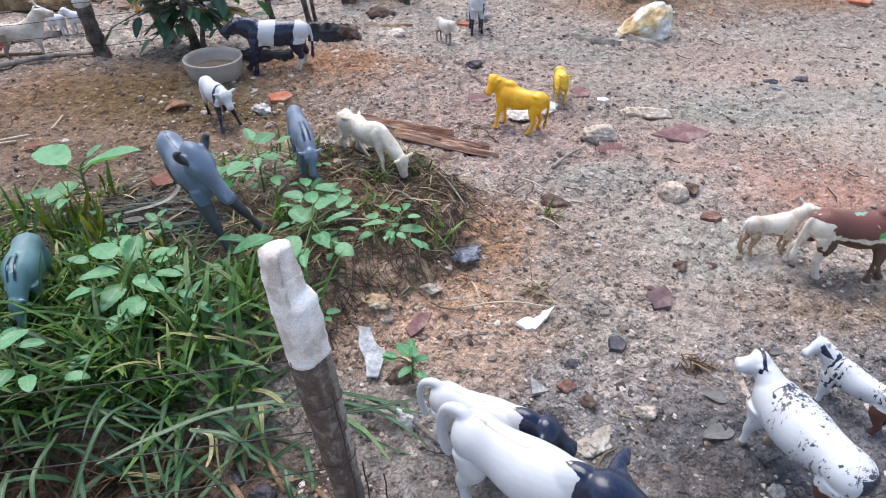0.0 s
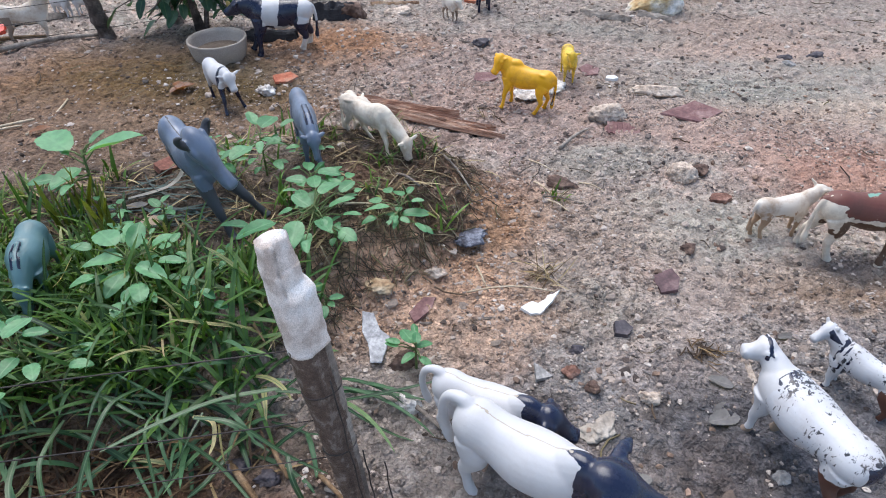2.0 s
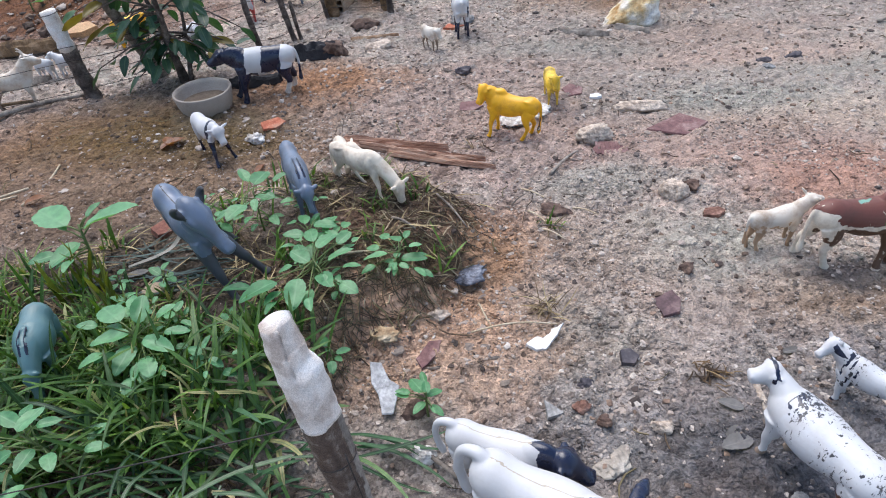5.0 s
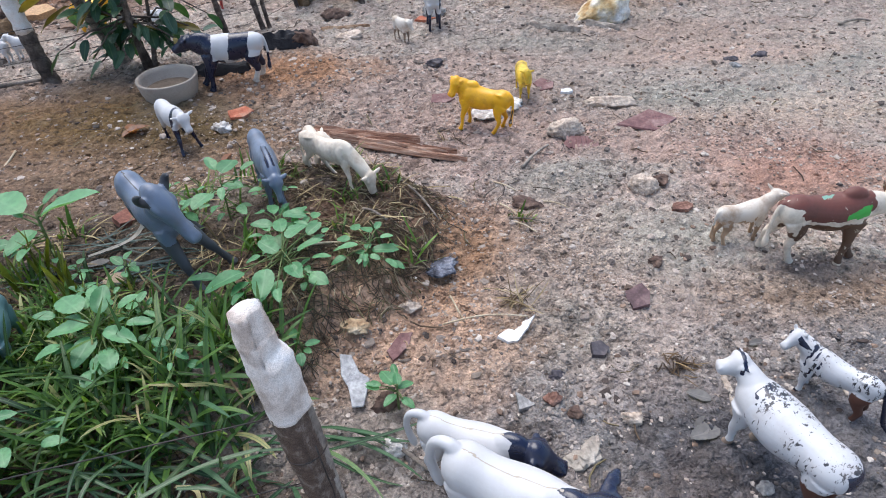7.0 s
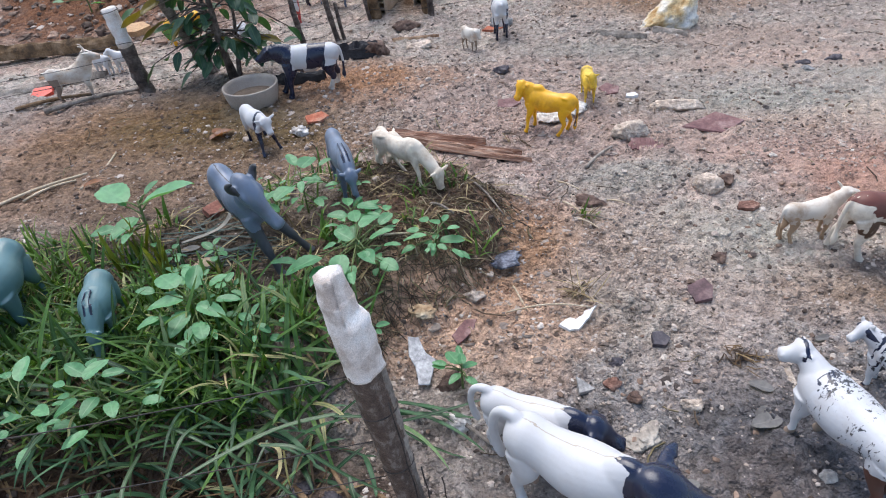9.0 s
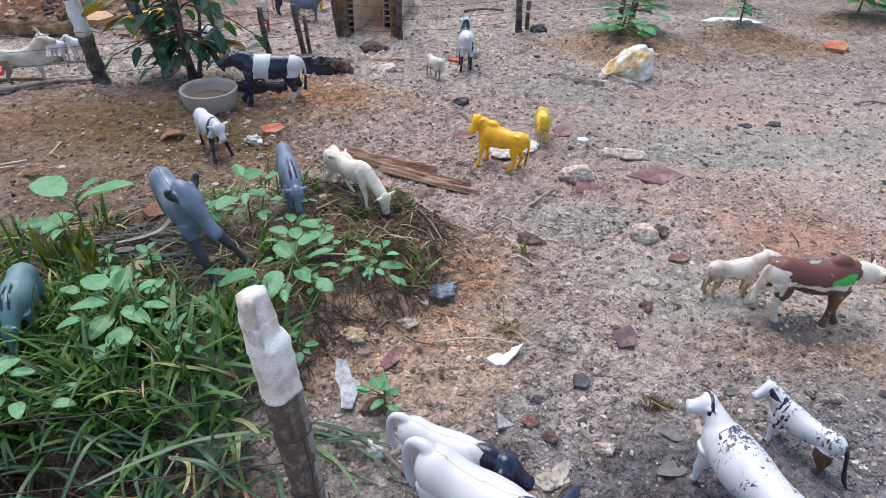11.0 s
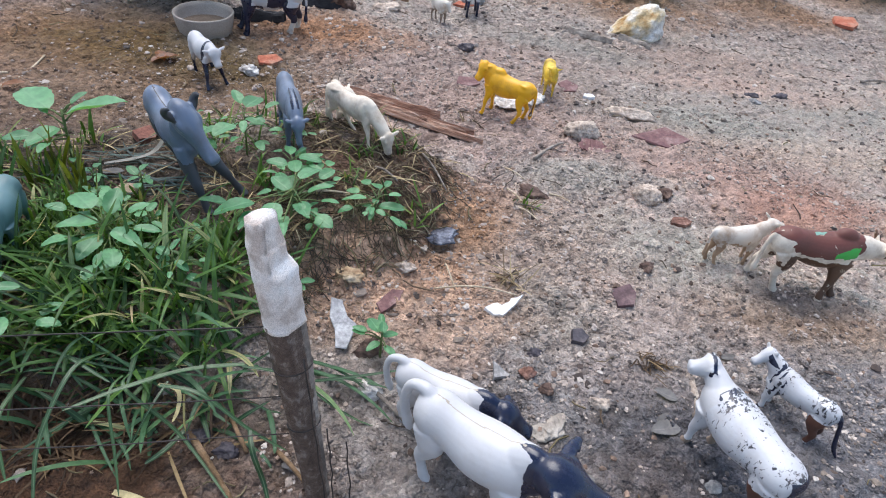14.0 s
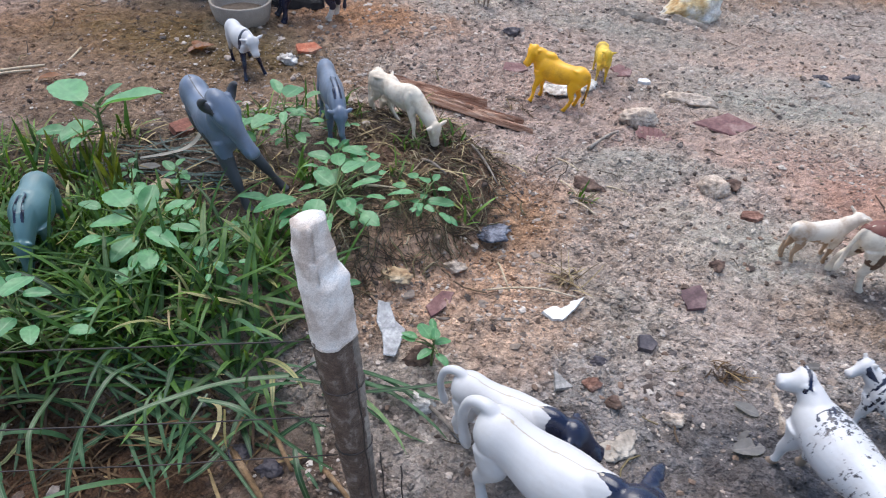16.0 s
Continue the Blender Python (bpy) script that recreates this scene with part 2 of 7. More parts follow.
def leaf_material(name, dark, light, vein):
    """A leaf: each its own green, paler veins, light shining through."""
    m, n, l, p = material(name)
    o = n.new("ShaderNodeObjectInfo")
    col = ramp_node(n, l, o.outputs["Random"], [(0.0, dark), (1.0, light)])
    blotch = noise_node(n, l, 5, 4, 0.6)
    col = mix_node(n, l, 1.0, col, ramp_node(n, l, blotch, [(0.3, (0.75,)), (0.7, (1.15,))]), "MULTIPLY")
    a = n.new("ShaderNodeAttribute")
    a.attribute_name = "across"
    col = mix_node(n, l, ramp_node(n, l, a.outputs["Fac"], [(0.0, (0.5,)), (0.14, (0.0,))]), col, vein)
    l.new(col, p.inputs["Base Color"])
    p.inputs["Roughness"].default_value = 0.42
    t = n.new("ShaderNodeBsdfTranslucent")
    l.new(mix_node(n, l, 1.0, col, (1.3, 1.4, 0.5), "MULTIPLY"), t.inputs["Color"])
    s = n.new("ShaderNodeMixShader")
    s.inputs[0].default_value = 0.3
    l.new(p.outputs[0], s.inputs[1])
    l.new(t.outputs[0], s.inputs[2])
    l.new(s.outputs[0], n["Material Output"].inputs["Surface"])
    return m


def coat(colour, rough=0.4, dirt=(0.25, 0.2, 0.15), amount=0.35, scale=40, flakes=None, flake_at=0.62, flake_scale=70, patchy=0.0, stretch=(1, 1, 1)):
    """Paint on plastic: its colour, gloss and grime, and the flakes of another colour where it has worn."""
    return dict(colour=colour, rough=rough, dirt=dirt, amount=amount, scale=scale, flakes=flakes, flake_at=flake_at, flake_scale=flake_scale, patchy=patchy, stretch=stretch)


SOIL = soil_material()
GRAVEL = island_material("gravel", [(0.0, (0.06, 0.05, 0.046)), (0.16, (0.16, 0.128, 0.108)), (0.36, (0.33, 0.265, 0.22)), (0.64, (0.42, 0.35, 0.30)), (0.93, (0.48, 0.41, 0.355)), (1.0, (0.60, 0.54, 0.48))], 260)
PEBBLE = piece_material("pebble", [(0.0, (0.09, 0.075, 0.07)), (0.25, (0.22, 0.175, 0.145)), (0.55, (0.34, 0.28, 0.235)), (0.85, (0.43, 0.36, 0.305)), (1.0, (0.55, 0.49, 0.43))], "object", 2.2)
CLODS = island_material("clods", [(0.0, (0.06, 0.045, 0.038)), (0.3, (0.13, 0.09, 0.068)), (0.65, (0.23, 0.155, 0.115)), (1.0, (0.36, 0.25, 0.185))], 200, 0.95)
CHIPS = island_material("bark_chips", [(0.0, (0.035, 0.028, 0.026)), (0.5, (0.085, 0.062, 0.052)), (0.85, (0.17, 0.13, 0.105)), (1.0, (0.3, 0.25, 0.2))], 240, 0.9, bump=0.9)
STRAW = island_material("straw", [(0.0, (0.05, 0.035, 0.025)), (0.55, (0.12, 0.08, 0.05)), (0.75, (0.17, 0.145, 0.07)), (0.9, (0.30, 0.23, 0.15)), (1.0, (0.52, 0.43, 0.29))], 300, 0.85)
LONG_GRASS = island_material("long_grass", [(0.0, (0.019, 0.047, 0.012)), (0.5, (0.048, 0.116, 0.024)), (0.78, (0.099, 0.194, 0.041)), (0.94, (0.086, 0.163, 0.052)), (1.0, (0.361, 0.327, 0.155))], 120, 0.48, 0.22, 0.32, (0.052, 0.129, 0.047))
SHORT_GRASS = island_material("short_grass", [(0.0, (0.030, 0.063, 0.011)), (0.5, (0.077, 0.163, 0.026)), (0.85, (0.150, 0.264, 0.044)), (1.0, (0.299, 0.273, 0.123))], 120, 0.5, 0.22, 0.4)
BLUE_GRASS = island_material("blue_green_grass", [(0.0, (0.018, 0.046, 0.021)), (0.5, (0.037, 0.094, 0.042)), (0.82, (0.068, 0.152, 0.072)), (0.94, (0.112, 0.200, 0.072)), (1.0, (0.336, 0.304, 0.144))], 120, 0.5, 0.18, 0.32, (0.068, 0.152, 0.068))
OLIVE = island_material("olive_grass", [(0.0, (0.07, 0.085, 0.012)), (0.6, (0.13, 0.16, 0.022)), (1.0, (0.22, 0.24, 0.05))], 150, 0.5, 0.25)
PALE_BLADE = piece_material("pale_blade", [(0.0, (0.022, 0.058, 0.020)), (0.6, (0.044, 0.100, 0.038)), (1.0, (0.072, 0.140, 0.051))], "object", 150, 0.38, 0.25, 0.5, (0.128, 0.204, 0.111))
GREY_BLADE = piece_material("grey_blade", [(0.0, (0.24, 0.23, 0.20)), (1.0, (0.30, 0.28, 0.25))], "object", 150, 0.7, 0.1)
DRY_BLADE = piece_material("dry_blade", [(0.0, (0.42, 0.33, 0.13)), (1.0, (0.58, 0.50, 0.28))], "object", 150, 0.7, 0.2)
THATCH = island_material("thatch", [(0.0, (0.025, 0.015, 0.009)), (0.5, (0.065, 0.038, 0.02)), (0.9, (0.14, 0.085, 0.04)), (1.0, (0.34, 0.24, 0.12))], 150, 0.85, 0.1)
WITHERED = island_material("withered_grass", [(0.0, (0.018, 0.032, 0.026)), (0.5, (0.034, 0.065, 0.055)), (0.85, (0.06, 0.105, 0.095)), (1.0, (0.16, 0.16, 0.11))], 150, 0.55, 0.1)
DRY_GRASS = island_material("dry_grass", [(0.0, (0.08, 0.055, 0.03)), (0.55, (0.18, 0.125, 0.065)), (1.0, (0.46, 0.37, 0.21))], 150, 0.8, 0.15)
WEED_LEAF = leaf_material("weed_leaf", (0.075, 0.23, 0.095), (0.165, 0.385, 0.18), (0.21, 0.43, 0.22))
BUSH_LEAF = leaf_material("bush_leaf", (0.025, 0.075, 0.05), (0.06, 0.13, 0.06), (0.12, 0.2, 0.1))
BROWN_LEAF = leaf_material("brown_leaf", (0.13, 0.10, 0.015), (0.28, 0.20, 0.04), (0.2, 0.17, 0.08))
STEM = surface("stem", [(0.09, 0.14, 0.04), (0.16, 0.2, 0.07)], 80, 500, 0.6)
BARK = surface("bark", [(0.05, 0.037, 0.031), (0.11, 0.084, 0.07), (0.21, 0.17, 0.145)], 45, 260, 0.9, 0.8, 0.003)
POST_BARK = surface("post_bark", [(0.082, 0.053, 0.039), (0.108, 0.072, 0.054), (0.130, 0.090, 0.069), (0.24, 0.195, 0.165)], 150, 700, 0.5, 0.8, 0.002)
BROWN_BARK = surface("brown_bark", [(0.09, 0.055, 0.03), (0.20, 0.12, 0.06), (0.30, 0.2, 0.12)], 40, 260, 0.85, 0.8, 0.003)
WHITEWASH = surface("whitewash", [(0.52, 0.43, 0.37), (0.72, 0.64, 0.58), (0.80, 0.74, 0.69), (0.85, 0.83, 0.81)], 38, 1100, 0.7, 0.5, 0.0008)
CUT_WOOD = surface("cut_wood", [(0.18, 0.10, 0.06), (0.36, 0.22, 0.13), (0.5, 0.36, 0.24)], 50, 300, 0.85, 0.7, 0.002)
def grain_wood(name, colours):
    """Split timber, its fibres running along its length."""
    m, n, l, p = material(name)
    tc = n.new("ShaderNodeTexCoord")
    mp = n.new("ShaderNodeMapping")
    mp.inputs["Scale"].default_value = (0.07, 1, 1)
    l.new(tc.outputs["Object"], mp.inputs["Vector"])
    t = n.new("ShaderNodeTexNoise")
    t.inputs["Scale"].default_value, t.inputs["Detail"].default_value, t.inputs["Roughness"].default_value = 260, 6, 0.7
    l.new(mp.outputs["Vector"], t.inputs["Vector"])
    k = len(colours)
    l.new(ramp_node(n, l, t.outputs["Fac"], [(0.32 + 0.36 * i / (k - 1), c) for i, c in enumerate(colours)]), p.inputs["Base Color"])
    p.inputs["Roughness"].default_value = 0.85
    bump_node(n, l, p, t.outputs["Fac"], 1.0, 0.004)
    return m


SPLIT_WOOD = grain_wood("split_wood", [(0.10, 0.045, 0.03), (0.32, 0.165, 0.105), (0.54, 0.33, 0.23), (0.70, 0.54, 0.42)])
WEATHERED = surface("weathered_wood", [(0.12, 0.10, 0.085), (0.25, 0.21, 0.175), (0.38, 0.33, 0.28)], 40, 260, 0.9, 0.7, 0.002)
CHARRED = surface("charred_wood", [(0.012, 0.012, 0.016), (0.03, 0.03, 0.036)], 60, 300, 0.75, 0.8, 0.003)
WIRE = surface("wire", [(0.02, 0.018, 0.017), (0.06, 0.045, 0.04)], 60, 400, 0.6)
WHITE_WIRE = surface("white_cord", [(0.6, 0.58, 0.55), (0.8, 0.79, 0.76)], 60, 300, 0.6)
CONCRETE = surface("concrete", [(0.28, 0.24, 0.20), (0.40, 0.35, 0.295), (0.48, 0.43, 0.37)], 30, 300, 0.9, 0.5, 0.0015)
CLAY = surface("fired_clay", [(0.40, 0.29, 0.20), (0.50, 0.38, 0.275), (0.58, 0.47, 0.36)], 12, 250, 0.9, 0.3, 0.001)
PALE_BOARD = surface("pale_board", [(0.46, 0.47, 0.46), (0.58, 0.60, 0.58), (0.64, 0.65, 0.63)], 20, 300, 0.7, 0.4, 0.001)
OLD_BRICK = surface("old_brick", [(0.13, 0.055, 0.04), (0.22, 0.085, 0.06), (0.26, 0.14, 0.10)], 40, 300, 0.9, 0.5, 0.0015)
RED_CLAY = surface("red_clay", [(0.36, 0.10, 0.055), (0.45, 0.15, 0.085), (0.46, 0.24, 0.16)], 40, 300, 0.9, 0.5, 0.0015)
MAROON = surface("maroon_tile", [(0.13, 0.06, 0.06), (0.19, 0.095, 0.09), (0.28, 0.18, 0.165)], 35, 300, 0.75, 0.4, 0.001)
ROCK = surface("pale_rock", [(0.42, 0.33, 0.265), (0.60, 0.49, 0.40), (0.72, 0.61, 0.51)], 70, 260, 0.95, 1.0, 0.004, spec=0.12)
WHITE_ROCK = surface("white_stone", [(0.40, 0.35, 0.31), (0.66, 0.62, 0.58), (0.80, 0.78, 0.75)], 70, 260, 0.9, 0.9, 0.004, spec=0.15)
DULL_RED = surface("dull_red_clod", [(0.14, 0.075, 0.058), (0.24, 0.13, 0.10), (0.34, 0.21, 0.165)], 60, 260, 0.95, 0.8, 0.003, spec=0.15)
OCHRE_ROCK = surface("ochre_rock", [(0.36, 0.2, 0.07), (0.56, 0.43, 0.24), (0.70, 0.65, 0.56), (0.74, 0.71, 0.66)], 14, 160, 0.85, 0.7, 0.003)
CRUMPLED = surface("crumpled_film", [(0.05, 0.05, 0.065), (0.13, 0.135, 0.17), (0.34, 0.35, 0.40)], 90, 300, 0.45, 1.0, 0.005)
ORANGE_ROCK = surface("orange_earth", [(0.30, 0.18, 0.10), (0.46, 0.33, 0.20), (0.56, 0.46, 0.33)], 50, 260, 0.9, 0.7, 0.003)
DARK_MAROON = surface("dark_maroon_tile", [(0.075, 0.042, 0.045), (0.12, 0.068, 0.072), (0.20, 0.13, 0.125)], 45, 300, 0.7, 0.4, 0.001)
BROWN_ROCK = surface("brown_rock", [(0.07, 0.042, 0.034), (0.125, 0.078, 0.06), (0.22, 0.145, 0.11)], 55, 260, 0.85, 0.7, 0.003)
DARK_STONE = surface("dark_slate", [(0.035, 0.03, 0.04), (0.07, 0.06, 0.07), (0.12, 0.10, 0.10)], 60, 300, 0.6, 0.5, 0.002)
GREY_STONE = surface("grey_stone", [(0.2, 0.195, 0.19), (0.3, 0.29, 0.28), (0.42, 0.4, 0.38)], 60, 300, 0.8, 0.6, 0.002)
CERAMIC = surface("white_ceramic", [(0.78, 0.77, 0.75), (0.85, 0.84, 0.82)], 30, 200, 0.3, 0.1, 0.0005)
PLASTIC_SCRAP = surface("faded_plastic", [(0.22, 0.225, 0.24), (0.32, 0.325, 0.34), (0.44, 0.445, 0.46)], 70, 300, 0.35, 0.6, 0.002)
FOIL = surface("blue_film", [(0.45, 0.6, 0.68), (0.7, 0.78, 0.82)], 50, 200, 0.3)
RED_PLASTIC = surface("red_plastic", [(0.6, 0.06, 0.035), (0.7, 0.1, 0.06)], 40, 300, 0.4)
YELLOW_PLASTIC = surface("yellow_plastic", [(0.72, 0.5, 0.05), (0.8, 0.6, 0.1)], 40, 300, 0.4)

WHITE = coat((0.55, 0.547, 0.555), 0.42, (0.36, 0.31, 0.27), 0.22)
CREAM = coat((0.74, 0.65, 0.53), 0.5, (0.34, 0.22, 0.13), 0.62, 48)
DIRTY_CREAM = coat((0.66, 0.60, 0.52), 0.6, (0.36, 0.22, 0.12), 0.9, 30)
# Blue in this base colour stands in for sky reflected on the gloss
BLACK = coat((0.007, 0.012, 0.036), 0.22, (0.06, 0.055, 0.05), 0.12)
YELLOW = coat((0.84, 0.42, 0.006), 0.38, (0.50, 0.22, 0.02), 0.6, 55)
YELLOW_WORN = coat((0.74, 0.48, 0.03), 0.5, (0.20, 0.15, 0.05), 0.95, 75)
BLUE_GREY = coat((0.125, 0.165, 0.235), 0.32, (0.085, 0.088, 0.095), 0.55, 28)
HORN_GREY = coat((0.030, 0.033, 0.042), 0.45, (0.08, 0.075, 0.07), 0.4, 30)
# Legs and lower body of the buffalo, darker grey than its back
LOWER_GREY = coat((0.052, 0.057, 0.066), 0.55, (0.11, 0.095, 0.08), 0.6, 30)
GREEN_GREY = coat((0.085, 0.175, 0.185), 0.30, (0.10, 0.12, 0.11), 0.3, 30)
BROWN = coat((0.14, 0.040, 0.027), 0.5, (0.10, 0.05, 0.04), 0.6, 50, (0.62, 0.54, 0.41), 0.635, 85)
DARK_BROWN = coat((0.105, 0.05, 0.024), 0.5, (0.06, 0.04, 0.03), 0.4, 50, (0.62, 0.54, 0.41), 0.60, 110)
MAHOGANY = coat((0.095, 0.035, 0.022), 0.5, (0.09, 0.06, 0.045), 0.6, 50)
GREEN = coat((0.03, 0.40, 0.05), 0.45, amount=0.15)
PALE_GREEN = coat((0.16, 0.36, 0.28), 0.5)
SPOTTED = coat((0.55, 0.555, 0.575), 0.42, (0.36, 0.30, 0.27), 0.35, 45, (0.022, 0.024, 0.032), 0.548, 260, 0.8, (1.0, 0.8, 0.40))
SPECKLED = coat((0.57, 0.575, 0.59), 0.45, (0.36, 0.30, 0.27), 0.45, 45, (0.03, 0.032, 0.04), 0.528, 240, 0.8, (1.0, 0.8, 0.45))
SEAM = coat((0.42, 0.37, 0.30), 0.6)
HOOF = coat((0.16, 0.12, 0.09), 0.6)
TAN = coat((0.42, 0.28, 0.17), 0.6, (0.2, 0.12, 0.07), 0.7, 40)
MUD = coat((0.26, 0.19, 0.14), 0.8, amount=0.5)
RED_PAINT = coat((0.5, 0.06, 0.05), 0.45)

# ---- building helpers ----
def part(name, mesh, mat, parent=None, label="", smooth=True):
    """One mesh object, out of a bmesh or a mesh, under a thing or a part where one is given."""
    if isinstance(mesh, bmesh.types.BMesh):
        me = bpy.data.meshes.new(name)
        mesh.to_mesh(me)
        mesh.free()
    else:
        me = mesh
    if mat and not me.materials:
        me.materials.append(mat)
    if smooth:
        me.shade_smooth()
    ob = new(name, me)
    if parent:
        ob.parent = parent
    if label:
        ob["label"] = label
    return ob


def base_empty(name, x, y, z=0.0, rz=0.0):
    ob = new(name)
    ob.matrix_basis = pose(x, y, z, 0, 0, rz)
    ob.empty_display_size = 0.02
    return ob


def arrays_mesh(name, verts, faces, mat, smooth=True):
    me = bpy.data.meshes.new(name)
    me.from_pydata(verts.tolist() if hasattr(verts, "tolist") else verts, [], faces.tolist() if hasattr(faces, "tolist") else faces)
    if smooth:
        me.shade_smooth()
    me.materials.append(mat)
    return me


def tube(bm, points, sides=12, caps=True):
    """A closed tube through points (x, y, z, side radius, up radius)."""
    P = [Vector(p[:3]) for p in points]
    rings = []
    for i, p in enumerate(points):
        t = (P[min(i + 1, len(P) - 1)] - P[max(i - 1, 0)]).normalized()
        side = Vector((0, 1, 0)) if abs(t.y) < 0.9 else Vector((1, 0, 0))
        up = t.cross(side).normalized()
        side = up.cross(t).normalized()
        r1, r2 = p[3], p[4] if len(p) > 4 else p[3]
        rings.append([bm.verts.new(P[i] + side * (r1 * math.cos(a)) + up * (r2 * math.sin(a))) for a in (2 * math.pi * k / sides for k in range(sides))])
    for a, b in zip(rings, rings[1:]):
        for k in range(sides):
            bm.faces.new((a[k], a[(k + 1) % sides], b[(k + 1) % sides], b[k]))
    if caps:
        bm.faces.new(rings[0][::-1])
        bm.faces.new(rings[-1])
    return bm


def flowing(bm, points, sides=20, k=5):
    """A tube whose path and girth run smoothly through the points given."""
    P = [np.array([*p[:3], p[3], p[4] if len(p) > 4 else p[3]]) for p in points]
    P = [2 * P[0] - P[1], *P, 2 * P[-1] - P[-2]]
    out = []
    for i in range(1, len(P) - 2):
        a, b, c, d = P[i - 1:i + 3]
        for s in np.arange(k) / k:
            q = 0.5 * (2 * b + (c - a) * s + (2 * a - 5 * b + 4 * c - d) * s * s + (3 * b - a - 3 * c + d) * s ** 3)
            q[3:] = np.maximum(q[3:], 0.008)
            out.append(q.tolist())
    out.append(P[-2].tolist())
    return tube(bm, out, sides)


def fixed(bm):
    bmesh.ops.recalc_face_normals(bm, faces=bm.faces)
    return bm


def rough_up(bm, amount, scale, seed=0):
    off = Vector((seed * 3.1, seed * 1.7, seed * 0.9))
    for v in bm.verts:
        v.co += noise.noise_vector(v.co * scale + off) * amount
    return bm


def box(bm, x0, x1, y0, y1, z0, z1):
    m = Matrix.Translation(((x0 + x1) / 2, (y0 + y1) / 2, (z0 + z1) / 2)) @ Matrix.Diagonal((x1 - x0, y1 - y0, z1 - z0, 1))
    bmesh.ops.create_cube(bm, size=1, matrix=m)
    return bm


# ---- the lie of the ground ----
MOUND = [(-0.30, 0.38), (-0.19, 0.405), (-0.15, 0.475), (-0.125, 0.54), (-0.055, 0.60), (-0.01, 0.655), (0.02, 0.73), (0.01, 0.80),
         (-0.05, 0.86), (-0.2, 0.89), (-0.42, 0.79), (-0.52, 0.72), (-0.9, 0.70), (-1.5, 0.68), (-1.5, 0.30), (-0.6, 0.34)]


def grid_noise(x, y, scale, seed):
    """Smooth value noise, -1 to 1, on arrays."""
    def lattice(i, j):
        h = np.sin(i * 127.1 + j * 311.7 + seed * 74.7) * 43758.5453
        return 2 * (h - np.floor(h)) - 1
    u, v = np.asarray(x) * scale, np.asarray(y) * scale
    i, j = np.floor(u), np.floor(v)
    a, b = u - i, v - j
    a, b = a * a * (3 - 2 * a), b * b * (3 - 2 * b)
    return (lattice(i, j) * (1 - a) + lattice(i + 1, j) * a) * (1 - b) + (lattice(i, j + 1) * (1 - a) + lattice(i + 1, j + 1) * a) * b


def mound_depth(x, y):
    """How far inside the mound's outline a place lies, in metres; outside it is minus."""
    x, y = np.asarray(x, float), np.asarray(y, float)
    far = np.full(np.broadcast(x, y).shape, 1e9)
    inside = np.zeros(far.shape, bool)
    for (ax, ay), (bx, by) in zip(MOUND, MOUND[1:] + MOUND[:1]):
        ex, ey = bx - ax, by - ay
        t = np.clip(((x - ax) * ex + (y - ay) * ey) / (ex * ex + ey * ey), 0, 1)
        far = np.minimum(far, np.hypot(x - ax - t * ex, y - ay - t * ey))
        cross = (ay > y) != (by > y)
        inside ^= cross & (x < (bx - ax) * (y - ay) / ((by - ay) if by != ay else 1e-9) + ax)
    return np.where(inside, far, -far)


def step(v, a, b):
    t = np.clip((v - a) / (b - a), 0, 1)
    return t * t * (3 - 2 * t)


HUMPS = ((0.47, 1.80, 0.13, 0.035), (0.79, 1.90, 0.10, 0.035), (1.2, 2.06, 0.16, 0.03), (-0.3, 1.36, 0.12, 0.010), (0.25, 0.86, 0.14, 0.006), (-0.56, 1.33, 0.1, 0.012))


def ground_height(x, y):
    x, y = np.asarray(x, float), np.asarray(y, float)
    d = mound_depth(x, y) + 0.014 * grid_noise(x, y, 24, 3) + 0.006 * grid_noise(x, y, 70, 4)
    z = 0.055 * step(d, -0.045, 0.055)
    z = z + 0.006 * grid_noise(x, y, 6, 1) + 0.0035 * grid_noise(x, y, 17, 2)
    near = np.exp(-((x / 2.2) ** 2 + ((y - 0.9) / 1.8) ** 2) ** 2)
    z = z + near * (0.0036 * grid_noise(x, y, 42, 5) + 0.0034 * grid_noise(x, y, 90, 6) + 0.0017 * grid_noise(x, y, 180, 7) + 0.0030 * step(np.abs(grid_noise(x, y, 130, 11)), 0.35, 0.9) * step(grid_noise(x, y, 9, 12), -0.5, 0.4))
    for hx, hy, r, h in HUMPS:
        z = z + h * np.exp(-((x - hx) ** 2 + (y - hy) ** 2) / r ** 2)
    bank = step(y + 0.35 * (x + 1.0), 1.66, 2.5) * step(-x, 0.68, 1.0) * np.exp(-((x + 1.4) / 1.7) ** 4 - ((y - 2.6) / 1.7) ** 4)
    return z + 0.42 * bank + bank * (0.05 * grid_noise(x, y, 9, 8) + 0.02 * grid_noise(x, y, 26, 9))


def gz(x, y):
    return float(ground_height(x, y))


